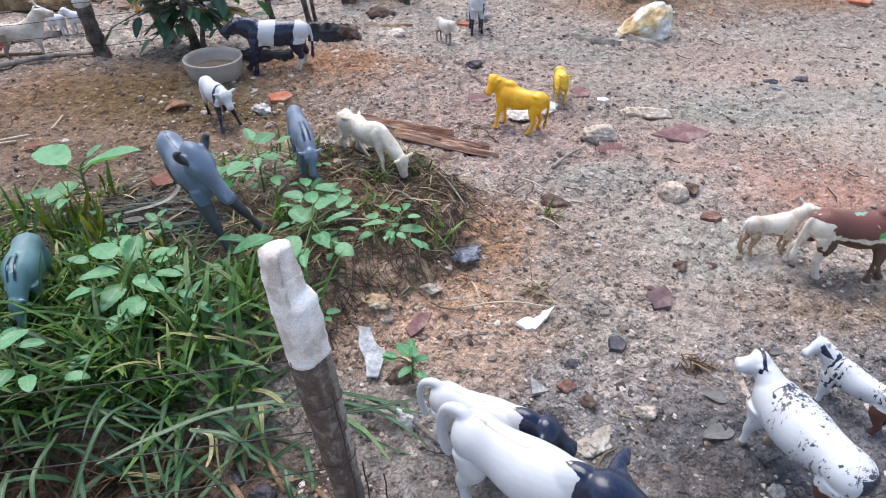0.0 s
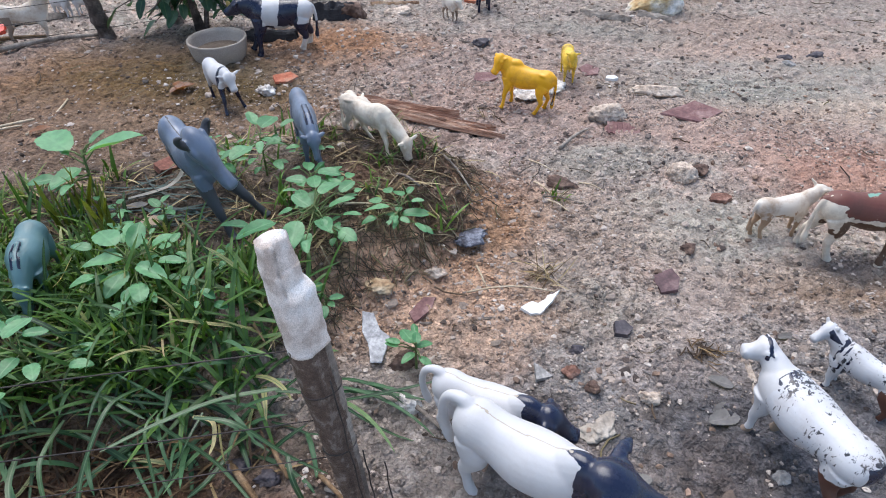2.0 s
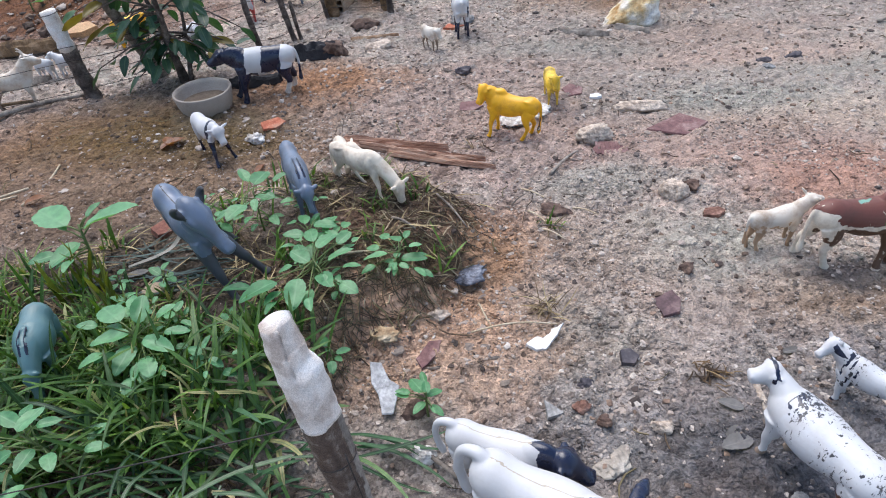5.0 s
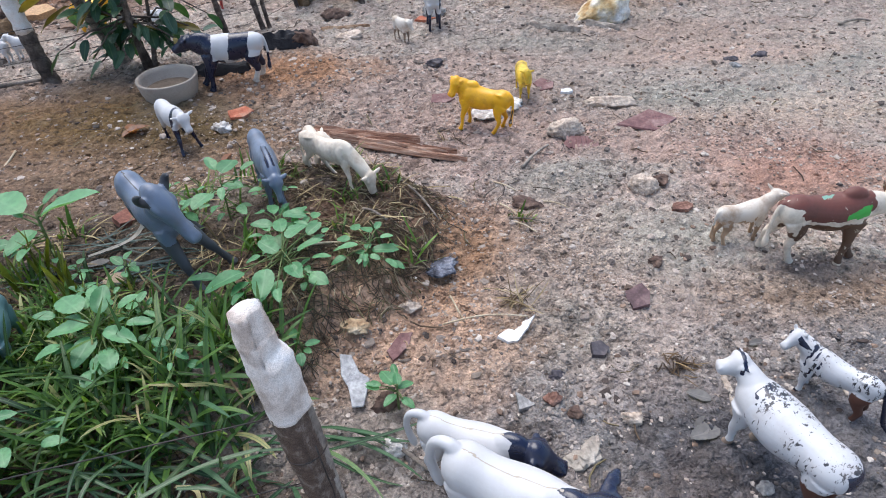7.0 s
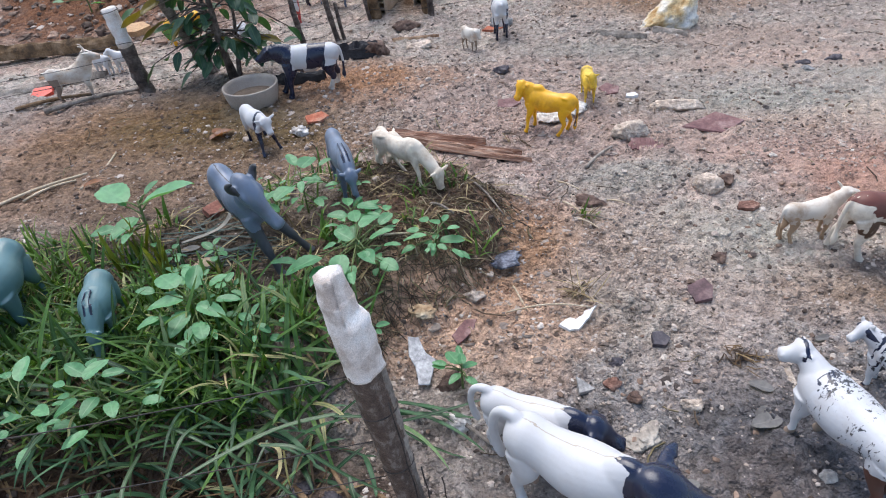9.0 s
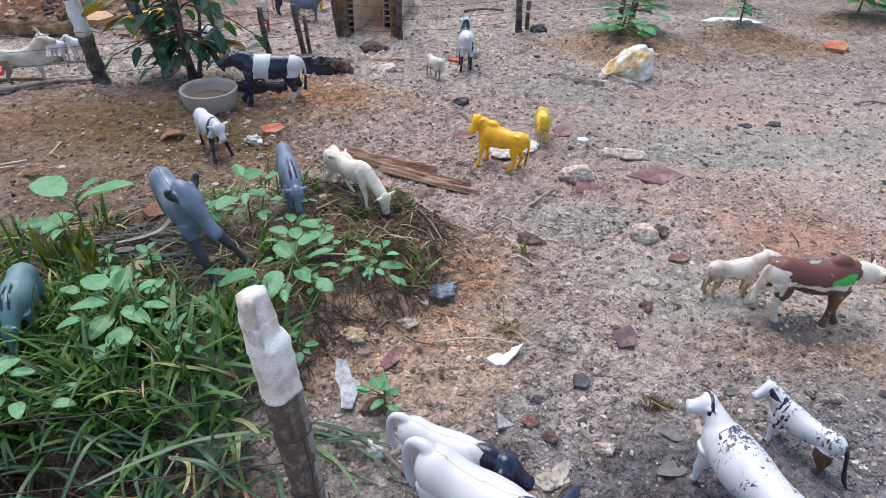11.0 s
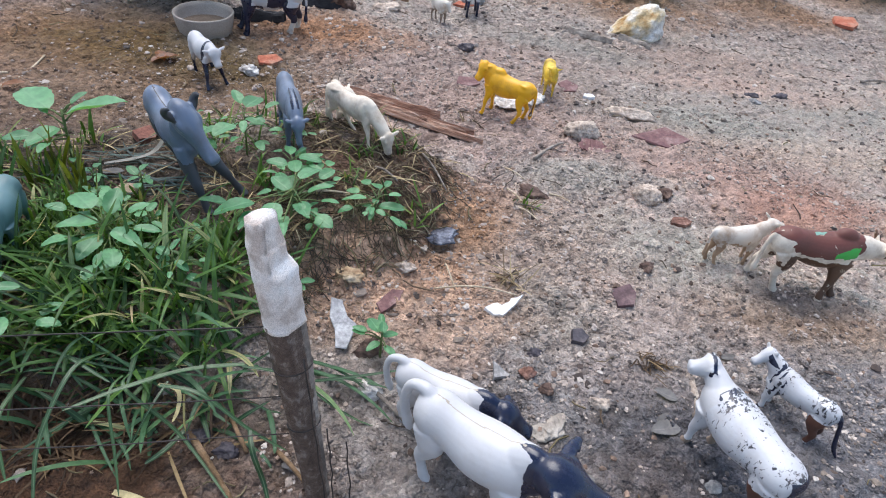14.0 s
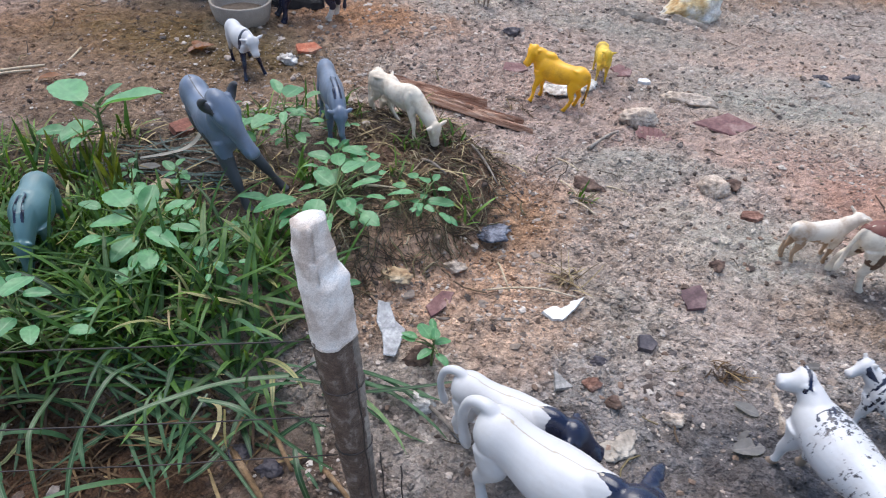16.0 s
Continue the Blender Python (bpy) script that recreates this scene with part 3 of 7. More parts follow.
def build_ground():
    def axis(lo, a, b, hi, fine):
        inner = np.arange(a, b + fine / 2, fine)
        out_hi = b + np.geomspace(fine, hi - b, 34)
        out_lo = a - np.geomspace(fine, a - lo, 34)
        return np.concatenate([out_lo[::-1], inner, out_hi])
    xs, ys = axis(-70, -1.05, 1.25, 70, 0.0042), axis(-70, 0.24, 2.2, 70, 0.0042)
    X, Y = np.meshgrid(xs, ys)
    Z = ground_height(X, Y)
    nx, ny = len(xs), len(ys)
    verts = np.stack([X, Y, Z], -1).reshape(-1, 3)
    i = (np.arange(ny - 1)[:, None] * nx + np.arange(nx - 1)[None, :]).ravel()
    faces = np.stack([i, i + 1, i + 1 + nx, i + nx], -1)
    me = bpy.data.meshes.new("ground")
    me.vertices.add(len(verts))
    me.vertices.foreach_set("co", verts.ravel())
    me.loops.add(faces.size)
    me.loops.foreach_set("vertex_index", faces.ravel())
    me.polygons.add(len(faces))
    me.polygons.foreach_set("loop_start", np.arange(0, faces.size, 4))
    me.update(calc_edges=True)
    me.validate()
    me.materials.append(SOIL)
    me.shade_smooth()
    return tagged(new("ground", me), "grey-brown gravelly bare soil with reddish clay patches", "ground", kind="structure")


GROUND = build_ground()

# ---- loose matter on the ground ----
rng = np.random.default_rng(7)


def pebble_shapes(subdivisions, count, flat):
    shapes = []
    for k in range(count):
        bm = bmesh.new()
        bmesh.ops.create_icosphere(bm, subdivisions=subdivisions, radius=1)
        for v in bm.verts:
            v.co *= 1 + 0.75 * noise.noise(v.co * 1.5 + Vector((k * 5.3, 2, k)))
            v.co.z *= flat
        bm.verts.index_update()
        shapes.append((np.array([v.co[:] for v in bm.verts]), np.array([[v.index for v in f.verts] for f in bm.faces])))
        bm.free()
    return shapes


def scatter_pebbles(name, places, sizes, shapes, mat, label, category, sink=0.0):
    verts, faces, at = [], [], 0
    zs = ground_height(places[:, 0], places[:, 1])
    for (x, y), z, s in zip(places, zs, sizes):
        v, f = shapes[rng.integers(len(shapes))]
        a = rng.uniform(0, 6.28)
        q = v * s * rng.uniform(0.65, 1.3, 3)
        c, n = math.cos(a), math.sin(a)
        q = np.stack([q[:, 0] * c - q[:, 1] * n + x, q[:, 0] * n + q[:, 1] * c + y, q[:, 2] + z + s * sink], -1)
        verts.append(q)
        faces.append(f + at)
        at += len(v)
    me = arrays_mesh(name, np.concatenate(verts), np.concatenate(faces), mat, smooth=False)
    return tagged(new(name, me), label, category, kind="stuff")


def strewn(count, x0, x1, y0, y1, keep):
    p = np.stack([rng.uniform(x0, x1, count), rng.uniform(y0, y1, count)], -1)
    return p[rng.uniform(0, 1, count) < keep(p[:, 0], p[:, 1])]


def bare(x, y):
    """How much gravel lies at a place: little on the mound, in drifts elsewhere."""
    wet = 1 - 0.55 * (np.hypot((x + 0.60) / 0.33, (y - 1.06) / 0.19) < 1)
    wet = wet * (1 - 0.6 * (np.hypot((x - 0.34) / 0.2, (y - 0.345) / 0.10) < 1))
    return wet * np.where((mound_depth(x, y) > 0.0) | ((y < 0.40) & (x < -0.12)), 0.03, 0.15 + 0.8 * step(grid_noise(x, y, 6, 21) + 0.9 * grid_noise(x, y, 19, 22), -0.5, 0.7))


near = strewn(46000, -0.75, 0.9, 0.22, 1.15, bare)
scatter_pebbles("fine_gravel", near, 0.0007 + 0.0018 * rng.uniform(0, 1, len(near)) ** 2.2, pebble_shapes(1, 8, 0.7), GRAVEL, "fine pale and grey gravel strewn over the soil", "gravel")
far = strewn(9000, -1.2, 1.5, 1.1, 2.5, bare)
scatter_pebbles("far_gravel", far, 0.0013 + 0.003 * rng.uniform(0, 1, len(far)) ** 2.5, pebble_shapes(1, 8, 0.7), GRAVEL, "coarse grey gravel towards the fence", "gravel")
mid = strewn(6500, -0.8, 1.1, 0.24, 1.7, bare)
mid_size = 0.0022 + 0.0042 * rng.uniform(0, 1, len(mid)) ** 3
single = (mid_size > 0.0042) & (mid[:, 1] < 1.05) & (mid[:, 0] > -0.12) & (mid[:, 0] < 0.75)
single &= np.cumsum(single) <= 290
scatter_pebbles("pebbles", mid[~single], mid_size[~single], pebble_shapes(2, 14, 0.6), GRAVEL, "small pebbles of beige, grey and brown stone", "pebbles")
PEBBLE_MESHES = [arrays_mesh("pebble", v, f, PEBBLE, smooth=False) for v, f in pebble_shapes(2, 14, 0.55)]
for (px, py), size in zip(mid[single], mid_size[single]):
    pebble = new("pebble", PEBBLE_MESHES[rng.integers(14)])
    pebble.parent = GROUND
    pebble.matrix_basis = pose(px, py, gz(px, py) - 0.15 * size, 0, 0, rng.uniform(0, 360)) @ Matrix.Diagonal((size * rng.uniform(0.75, 1.35), size * rng.uniform(0.75, 1.2), size * rng.uniform(0.7, 1.1), 1))
earth = strewn(26000, -0.9, 1.15, 0.24, 1.75, lambda x, y: bare(x, y) * step(-y, -1.6, -0.6))
scatter_pebbles("earth_lumps", earth, 0.0014 + 0.0042 * rng.uniform(0, 1, len(earth)) ** 2.6, pebble_shapes(1, 12, 0.55), SOIL, "low lumps and crumbs of the same bare soil", "soil crumbs", -0.1)
grit = strewn(70000, -0.25, 0.9, 0.24, 1.05, lambda x, y: bare(x, y) * (0.35 + 0.65 * step(grid_noise(x, y, 27, 51), -0.3, 0.4)))
scatter_pebbles("soil_grit", grit, 0.0009 + 0.0020 * rng.uniform(0, 1, len(grit)) ** 2.2, pebble_shapes(1, 12, 0.8), SOIL, "coarse grit of the same bare soil", "soil grit", -0.1)
lumps = strewn(15000, -1.2, 1.3, 0.25, 2.2, lambda x, y: np.where(mound_depth(x, y) > -0.06, 0.7, 0.12 + 0.6 * step(grid_noise(x, y, 11, 41) + 0.7 * grid_noise(x, y, 31, 42), -0.1, 0.9)))
scatter_pebbles("soil_clods", lumps, 0.0015 + 0.0034 * rng.uniform(0, 1, len(lumps)) ** 1.8, pebble_shapes(1, 12, 0.7), CLODS, "crumbled reddish-brown clods of soil", "soil clods", 0.05)
chips = strewn(1500, -0.3, 0.95, 0.3, 1.6, lambda x, y: np.where(mound_depth(x, y) > 0.0, 0.0, 0.35))
scatter_pebbles("bark_chips", chips, 0.0022 + 0.0045 * rng.uniform(0, 1, len(chips)) ** 2, pebble_shapes(1, 10, 0.3), CHIPS, "flat dark chips of bark and rotten wood", "wood chips")
bank_lumps = strewn(900, -1.9, -0.75, 1.6, 2.5, lambda x, y: 0.9)
scatter_pebbles("bank_rubble", bank_lumps, 0.004 + 0.012 * rng.uniform(0, 1, len(bank_lumps)) ** 2.5, pebble_shapes(2, 8, 0.6), CLODS, "reddish rubble and clods on the earth bank", "rubble", 0.2)

bank_stones = strewn(420, -1.9, -0.75, 1.6, 2.5, lambda x, y: 0.9)
scatter_pebbles("bank_stones", bank_stones, 0.003 + 0.010 * rng.uniform(0, 1, len(bank_stones)) ** 3, pebble_shapes(2, 8, 0.6), GRAVEL, "pale stones strewn over the earth bank", "stones", 0.1)


def blade_mesh(name, roots, mat, length, width, lean, droop, segments=6, fold=0.25, heading=None, lift=0.0):
    """Blades of grass: each a folded strip that rises, bends over and tapers."""
    n = len(roots)
    z0 = ground_height(roots[:, 0], roots[:, 1]) + lift
    a = rng.uniform(0, 6.28, n) if heading is None else heading
    L, W = rng.uniform(*length, n), rng.uniform(*width, n)
    pitch = np.radians(rng.uniform(*lean, n))
    bend = np.radians(rng.uniform(*droop, n))
    sway = rng.normal(0, 0.35, n)
    verts = np.zeros((n, segments + 1, 3, 3))
    x, y, z = roots[:, 0].copy(), roots[:, 1].copy(), z0.copy()
    for k in range(segments + 1):
        s = k / segments
        el = pitch - bend * s ** 1.3
        az = a + sway * s
        w = W * np.minimum(1, 0.55 + 1.6 * s) * np.sqrt(np.maximum(0, 1 - s ** 2.2)) * 0.5 + 0.0001
        sx, sy = -np.sin(az), np.cos(az)
        dip = fold * w
        for c, side in enumerate((-1, 0, 1)):
            verts[:, k, c, 0], verts[:, k, c, 1], verts[:, k, c, 2] = x + side * w * sx, y + side * w * sy, z - (dip if side == 0 else 0)
        x, y, z = x + L / segments * np.cos(el) * np.cos(az), y + L / segments * np.cos(el) * np.sin(az), z + L / segments * np.sin(el)
        z = np.maximum(z, ground_height(x, y) + 0.0015)
    base = (np.arange(n) * (segments + 1) * 3)[:, None, None]
    k = (np.arange(segments) * 3)[None, :, None]
    c = np.arange(2)[None, None, :]
    i = (base + k + c).ravel()
    me = arrays_mesh(name, verts.reshape(-1, 3), np.stack([i, i + 1, i + 4, i + 3], -1), mat)
    me.attributes.new("across", "FLOAT", "POINT").data.foreach_set("value", np.tile(np.array([1.0, 0.0, 1.0]), n * (segments + 1)))
    return new(name, me)


def tufts(count, per, spread, keep, x0=-1.1, x1=0.05, y0=0.36, y1=0.86):
    c = strewn(count, x0, x1, y0, y1, keep)
    p = np.repeat(c, per, 0)
    return p + rng.normal(0, spread, p.shape)


def green(x, y):
    """The sward: thick on the front and left of the mound, thin towards its bare scarp."""
    d = mound_depth(x, y)
    thick = step(-(x + 0.25 * (y - 0.4)), 0.10, 0.26) * np.where(x < -0.32, step(-y, -0.68, -0.56), step(-y, -0.84, -0.58))
    return np.where(d > 0.0, 0.05 + 0.95 * thick, 0.0) * (0.45 + 0.55 * step(grid_noise(x, y, 13, 31), -0.4, 0.3))


def litter_hollow(x, y):
    """The trampled hollow of withered grass round the leaning buffalo."""
    return np.hypot((x + 0.325) / 0.11, (y - 0.665) / 0.062) < 1


lawn = tufts(1450, 9, 0.008, lambda x, y: green(x, y) * np.where(litter_hollow(x, y) | (np.hypot(x + 0.245, y - 0.60) < 0.062), 0.08, 1.0), -0.8, 0.04)
tagged(blade_mesh("short_grass", lawn, SHORT_GRASS, (0.018, 0.055), (0.0020, 0.0046), (30, 88), (5, 80), 5), "short bright green grass covering the mound", "grass", kind="stuff")
front = strewn(1150, -0.75, -0.1, 0.37, 0.60, lambda x, y: np.where((mound_depth(x, y) > -0.012) & (x < -0.135) & (np.hypot(x + 0.245, y - 0.60) > 0.07), 0.9 * step(-y, -0.60, -0.40) + 0.1, 0.0))
tagged(blade_mesh("long_grass", front, LONG_GRASS, (0.045, 0.105), (0.0033, 0.0070), (12, 78), (0, 95), 8), "broad green grass blades growing over the bank", "grass", kind="stuff")
hang = tufts(62, 3, 0.014, lambda x, y: np.where(x < -0.14 - 0.9 * np.clip(0.375 - y, 0, 1), np.where(x < -0.36, 0.9, 1.0), 0.0), -0.8, -0.12, 0.325, 0.42)
tagged(blade_mesh("overhanging_grass", hang, BLUE_GRASS, (0.05, 0.11), (0.0030, 0.0058), (5, 65), (20, 110), 9, heading=rng.uniform(-3.4, 0.3, len(hang))), "long green blades drooping down the front bank", "grass", kind="stuff")
dead = tufts(300, 8, 0.012, lambda x, y: np.where(mound_depth(x, y) > -0.01, np.where(x > -0.16, 0.4, 0.8), 0.0), -0.9, 0.03, 0.36, 0.86)
tagged(blade_mesh("dead_grass", dead, DRY_GRASS, (0.02, 0.06), (0.001, 0.0026), (2, 28), (10, 60), 6), "dead straw-coloured grass matted at the roots", "grass", kind="stuff")
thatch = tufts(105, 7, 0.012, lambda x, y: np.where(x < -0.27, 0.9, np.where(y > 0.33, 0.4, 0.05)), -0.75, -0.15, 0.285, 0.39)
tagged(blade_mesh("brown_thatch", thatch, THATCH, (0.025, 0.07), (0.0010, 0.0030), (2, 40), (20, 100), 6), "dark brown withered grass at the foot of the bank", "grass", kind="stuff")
edge = np.concatenate([np.array(c) + rng.normal(0, 0.010, (n, 2)) for c, n in (((-0.078, 0.795), 26), ((-0.055, 0.785), 20), ((-0.10, 0.765), 18), ((-0.105, 0.70), 16), ((-0.02, 0.66), 10), ((0.135, 0.765), 8))])
tagged(blade_mesh("edge_grass", edge, SHORT_GRASS, (0.012, 0.03), (0.0018, 0.0036), (25, 85), (5, 70), 5), "sparse green grass tufts on the mound's bare edge", "grass", kind="stuff")
stalks = np.concatenate([np.array(c) + rng.normal(0, 0.005, (n, 2)) for c, n in (((-0.43, 0.625), 9), ((-0.398, 0.60), 8), ((-0.375, 0.57), 6), ((-0.45, 0.585), 6))])
tagged(blade_mesh("olive_stalks", stalks, OLIVE, (0.04, 0.075), (0.004, 0.0075), (70, 92), (0, 35), 7, fold=0.6), "stiff olive-green grass stalks standing on the mound", "grass", kind="stuff")
withered = np.stack([rng.uniform(-0.42, -0.32, 38), rng.uniform(0.60, 0.69, 38)], -1)
tagged(blade_mesh("withered_grass", withered, WITHERED, (0.05, 0.11), (0.0018, 0.0042), (0, 12), (0, 25), 9, heading=np.where(rng.uniform(0, 1, 38) < 0.5, rng.normal(0.2, 0.35, 38), rng.normal(3.4, 0.35, 38)), lift=0.003), "dark blue-green withered grass lying flat behind the buffalo", "grass", kind="stuff")

def ribbon(name, points, width, mat, label, category="grass blade", group="long grass blades", fold=0.3, roll=0.0):
    """One long blade through the points, folded along its midrib, pointed at the far end."""
    P = [Vector(p) for p in points]
    n = 20
    verts, across = [], []
    for k in range(n + 1):
        u = k / n * (len(P) - 1)
        i = min(int(u), len(P) - 2)
        f = u - i
        a, b, c, d = P[max(i - 1, 0)], P[i], P[i + 1], P[min(i + 2, len(P) - 1)]
        at = 0.5 * ((2 * b) + (c - a) * f + (2 * a - 5 * b + 4 * c - d) * f * f + (3 * b - a - 3 * c + d) * f ** 3)
        along = ((c - a) * (1 - f) + (d - b) * f).normalized()
        s = k / n
        w = 0.5 * width * min(1, 0.7 + 1.5 * s) * math.sqrt(max(0.0, 1 - s ** 3.5)) + 0.00015
        side = (Matrix.Rotation(roll + 0.5 * noise.noise(at * 30), 3, along) @ along.cross(Vector((0, 0, 1)))).normalized()
        up = side.cross(along).normalized()
        at.z = max(at.z, gz(at.x, at.y) + 0.0015)
        verts += [at - side * w, at - up * fold * w, at + side * w]
        across += [1.0, 0.0, 1.0]
    faces = [(3 * k + c, 3 * k + c + 1, 3 * k + c + 4, 3 * k + c + 3) for k in range(n) for c in (0, 1)]
    me = arrays_mesh(name, np.array(verts), np.array(faces), mat)
    me.attributes.new("across", "FLOAT", "POINT").data.foreach_set("value", np.array(across))
    return tagged(new(name, me), label, category, group)


for pts, w in (
    (((-0.232, 0.350, 0.062), (-0.224, 0.329, 0.068), (-0.180, 0.318, 0.030), (-0.120, 0.272, 0.006)), 0.0032),
    (((-0.262, 0.372, 0.060), (-0.271, 0.337, 0.076), (-0.276, 0.284, 0.052), (-0.262, 0.238, 0.028)), 0.0040),
    (((-0.320, 0.366, 0.060), (-0.285, 0.352, 0.072), (-0.236, 0.330, 0.074)), 0.0033),
    (((-0.136, 0.368, 0.073), (-0.180, 0.350, 0.078), (-0.222, 0.327, 0.075), (-0.259, 0.298, 0.074)), 0.0045),
    (((-0.196, 0.333, 0.075), (-0.160, 0.329, 0.076), (-0.120, 0.322, 0.045), (-0.089, 0.322, 0.020)), 0.0036),
    (((-0.118, 0.318, 0.050), (-0.110, 0.300, 0.045), (-0.100, 0.290, 0.020), (-0.092, 0.276, 0.010)), 0.0043),
    (((-0.180, 0.330, 0.022), (-0.190, 0.309, 0.020), (-0.204, 0.296, 0.014)), 0.0048),
    (((-0.350, 0.310, 0.040), (-0.335, 0.275, 0.040), (-0.290, 0.230, 0.030)), 0.0050),
    (((-0.325, 0.345, 0.045), (-0.322, 0.300, 0.045), (-0.300, 0.262, 0.020)), 0.0040),
    (((-0.140, 0.372, 0.064), (-0.100, 0.378, 0.052), (-0.055, 0.372, 0.020), (-0.020, 0.366, 0.006)), 0.0033),
    (((-0.240, 0.352, 0.056), (-0.238, 0.325, 0.062), (-0.224, 0.292, 0.030), (-0.214, 0.268, 0.008)), 0.0024),
    (((-0.200, 0.352, 0.056), (-0.205, 0.320, 0.052), (-0.220, 0.300, 0.020)), 0.0026),
    (((-0.170, 0.360, 0.060), (-0.160, 0.352, 0.100), (-0.150, 0.362, 0.125)), 0.0046),
    (((-0.120, 0.402, 0.050), (-0.115, 0.392, 0.085), (-0.105, 0.396, 0.110)), 0.0053),
):
    ribbon("grass_blade", pts, w, PALE_BLADE, "long blue-green grass blade hanging over the bank")
for pts, w, l in (
    (((-0.222, 0.273, 0.005), (-0.200, 0.268, 0.010), (-0.172, 0.262, 0.006)), 0.0055, "yellowing grass blade lying on the bank's foot"),
    (((-0.200, 0.338, 0.070), (-0.182, 0.334, 0.070), (-0.178, 0.322, 0.062), (-0.180, 0.312, 0.056)), 0.0034, "curled dry straw-yellow grass blade"),
    (((-0.176, 0.332, 0.068), (-0.178, 0.326, 0.040), (-0.180, 0.326, 0.012)), 0.0026, "dry straw-yellow blade hanging down the bank"),
    (((-0.405, 0.480, 0.070), (-0.378, 0.470, 0.094), (-0.360, 0.478, 0.118)), 0.0034, "pale dry stalk in front of the small buffalo"),
):
    ribbon("grass_blade", pts, w, DRY_BLADE, l, group="dry grass blades")


lying = np.array([(-0.105, 0.425), (-0.10, 0.42), (-0.11, 0.41), (-0.10, 0.405), (-0.11, 0.435), (-0.12, 0.40), (-0.09, 0.43)])
tagged(blade_mesh("fallen_grass", lying, BLUE_GRASS, (0.08, 0.125), (0.0035, 0.005), (8, 25), (20, 50), 9, heading=np.array([-0.35, -0.2, -0.5, -0.1, -0.3, -0.7, -0.45]), lift=0.006), "green blades fallen over onto bare soil", "grass", kind="stuff")
clumps = np.concatenate([np.array(c) + rng.normal(0, 0.006, (n, 2)) for c, n in (((0.105, 0.605), 14), ((0.120, 0.590), 8), ((0.135, 0.775), 12), ((0.03, 1.0), 6))])
tagged(blade_mesh("uprooted_grass", clumps, DRY_GRASS, (0.018, 0.05), (0.0008, 0.002), (0, 45), (0, 70), 6, lift=0.002), "withered uprooted tufts lying on bare soil", "grass", kind="stuff")

roots = np.concatenate([np.array(c) + rng.normal(0, 0.007, (n, 2)) for c, n in (((0.275, 0.500), 34), ((0.268, 0.490), 10), ((0.105, 0.600), 14))])
tagged(blade_mesh("root_tangle", roots, THATCH, (0.010, 0.026), (0.0007, 0.0018), (0, 20), (10, 140), 8, lift=0.002), "tangle of dark brown roots pulled out of the soil", "roots", kind="stuff")


def scatter_straw(name, places, length, radius, mat, label, category):
    verts, faces, at = [], [], 0
    ring = np.array([[math.cos(a), math.sin(a)] for a in (0, 2.09, 4.19)])
    for x, y in places:
        L, r, a = rng.uniform(*length), rng.uniform(*radius), rng.uniform(0, 6.28)
        curl = rng.normal(0, 0.5)
        pts = []
        for k in range(4):
            s = k / 3 - 0.5
            px, py = x + L * s * math.cos(a + curl * s), y + L * s * math.sin(a + curl * s)
            pts.append((px, py, gz(px, py) + r + 0.0012 + rng.uniform(0, 0.002)))
        for px, py, pz in pts:
            for u, v in ring:
                verts.append((px - math.sin(a) * u * r, py + math.cos(a) * u * r, pz + v * r))
        for k in range(3):
            for j in range(3):
                b = at + 3 * k
                faces.append((b + j, b + (j + 1) % 3, b + 3 + (j + 1) % 3, b + 3 + j))
        at += 12
    return tagged(new(name, arrays_mesh(name, verts, faces, mat)), label, category, kind="stuff")


litter = strewn(1500, -0.8, 0.9, 0.25, 1.6, lambda x, y: np.where((mound_depth(x, y) > -0.03) & (mound_depth(x, y) < 0.09), 0.55, 0.16))
scatter_straw("straw_litter", litter, (0.008, 0.045), (0.0004, 0.0012), STRAW, "scraps of straw, roots and thin twigs on the soil", "straw litter")
scarp = strewn(4200, -0.2, 0.06, 0.5, 0.9, lambda x, y: np.where((mound_depth(x, y) > -0.015) & (mound_depth(x, y) < 0.12), 0.6, 0.0))
scatter_straw("root_mat", scarp, (0.010, 0.05), (0.0003, 0.0009), STRAW, "matted dry roots on the mound's bare edge", "roots")

# ---- toy animals, each moulded in one piece ----
def coat_nodes(n, l, c):
    """Colour and roughness of one coat of paint, with grime, and flakes where it has worn."""
    base = c["colour"]
    if c["flakes"]:
        tc = n.new("ShaderNodeTexCoord")
        mp = n.new("ShaderNodeMapping")
        mp.inputs["Scale"].default_value = c["stretch"]
        l.new(tc.outputs["Object"], mp.inputs["Vector"])
        t = n.new("ShaderNodeTexNoise")
        t.inputs["Scale"].default_value, t.inputs["Detail"].default_value = c["flake_scale"], 5
        t.inputs["Roughness"].default_value, t.inputs["Distortion"].default_value = 0.68, 0.5
        l.new(mp.outputs["Vector"], t.inputs["Vector"])
        f = t.outputs["Fac"]
        if c["patchy"]:
            where = noise_node(n, l, 30, 3, 0.5)
            f = mix_node(n, l, c["patchy"], f, mix_node(n, l, 1.0, f, ramp_node(n, l, where, [(0.38, (0.78,)), (0.62, (1.14,))]), "MULTIPLY"))
        base = mix_node(n, l, ramp_node(n, l, f, [(c["flake_at"], (0.0,)), (c["flake_at"] + 0.025, (1.0,))]), base, c["flakes"])
    g = noise_node(n, l, c["scale"], 6, 0.7)
    col = mix_node(n, l, ramp_node(n, l, g, [(0.46, (0.0,)), (0.70, (c["amount"],))]), base, c["dirt"])
    return col, ramp_node(n, l, g, [(0.4, (c["rough"],)), (0.7, (min(1, c["rough"] + 0.25),))])


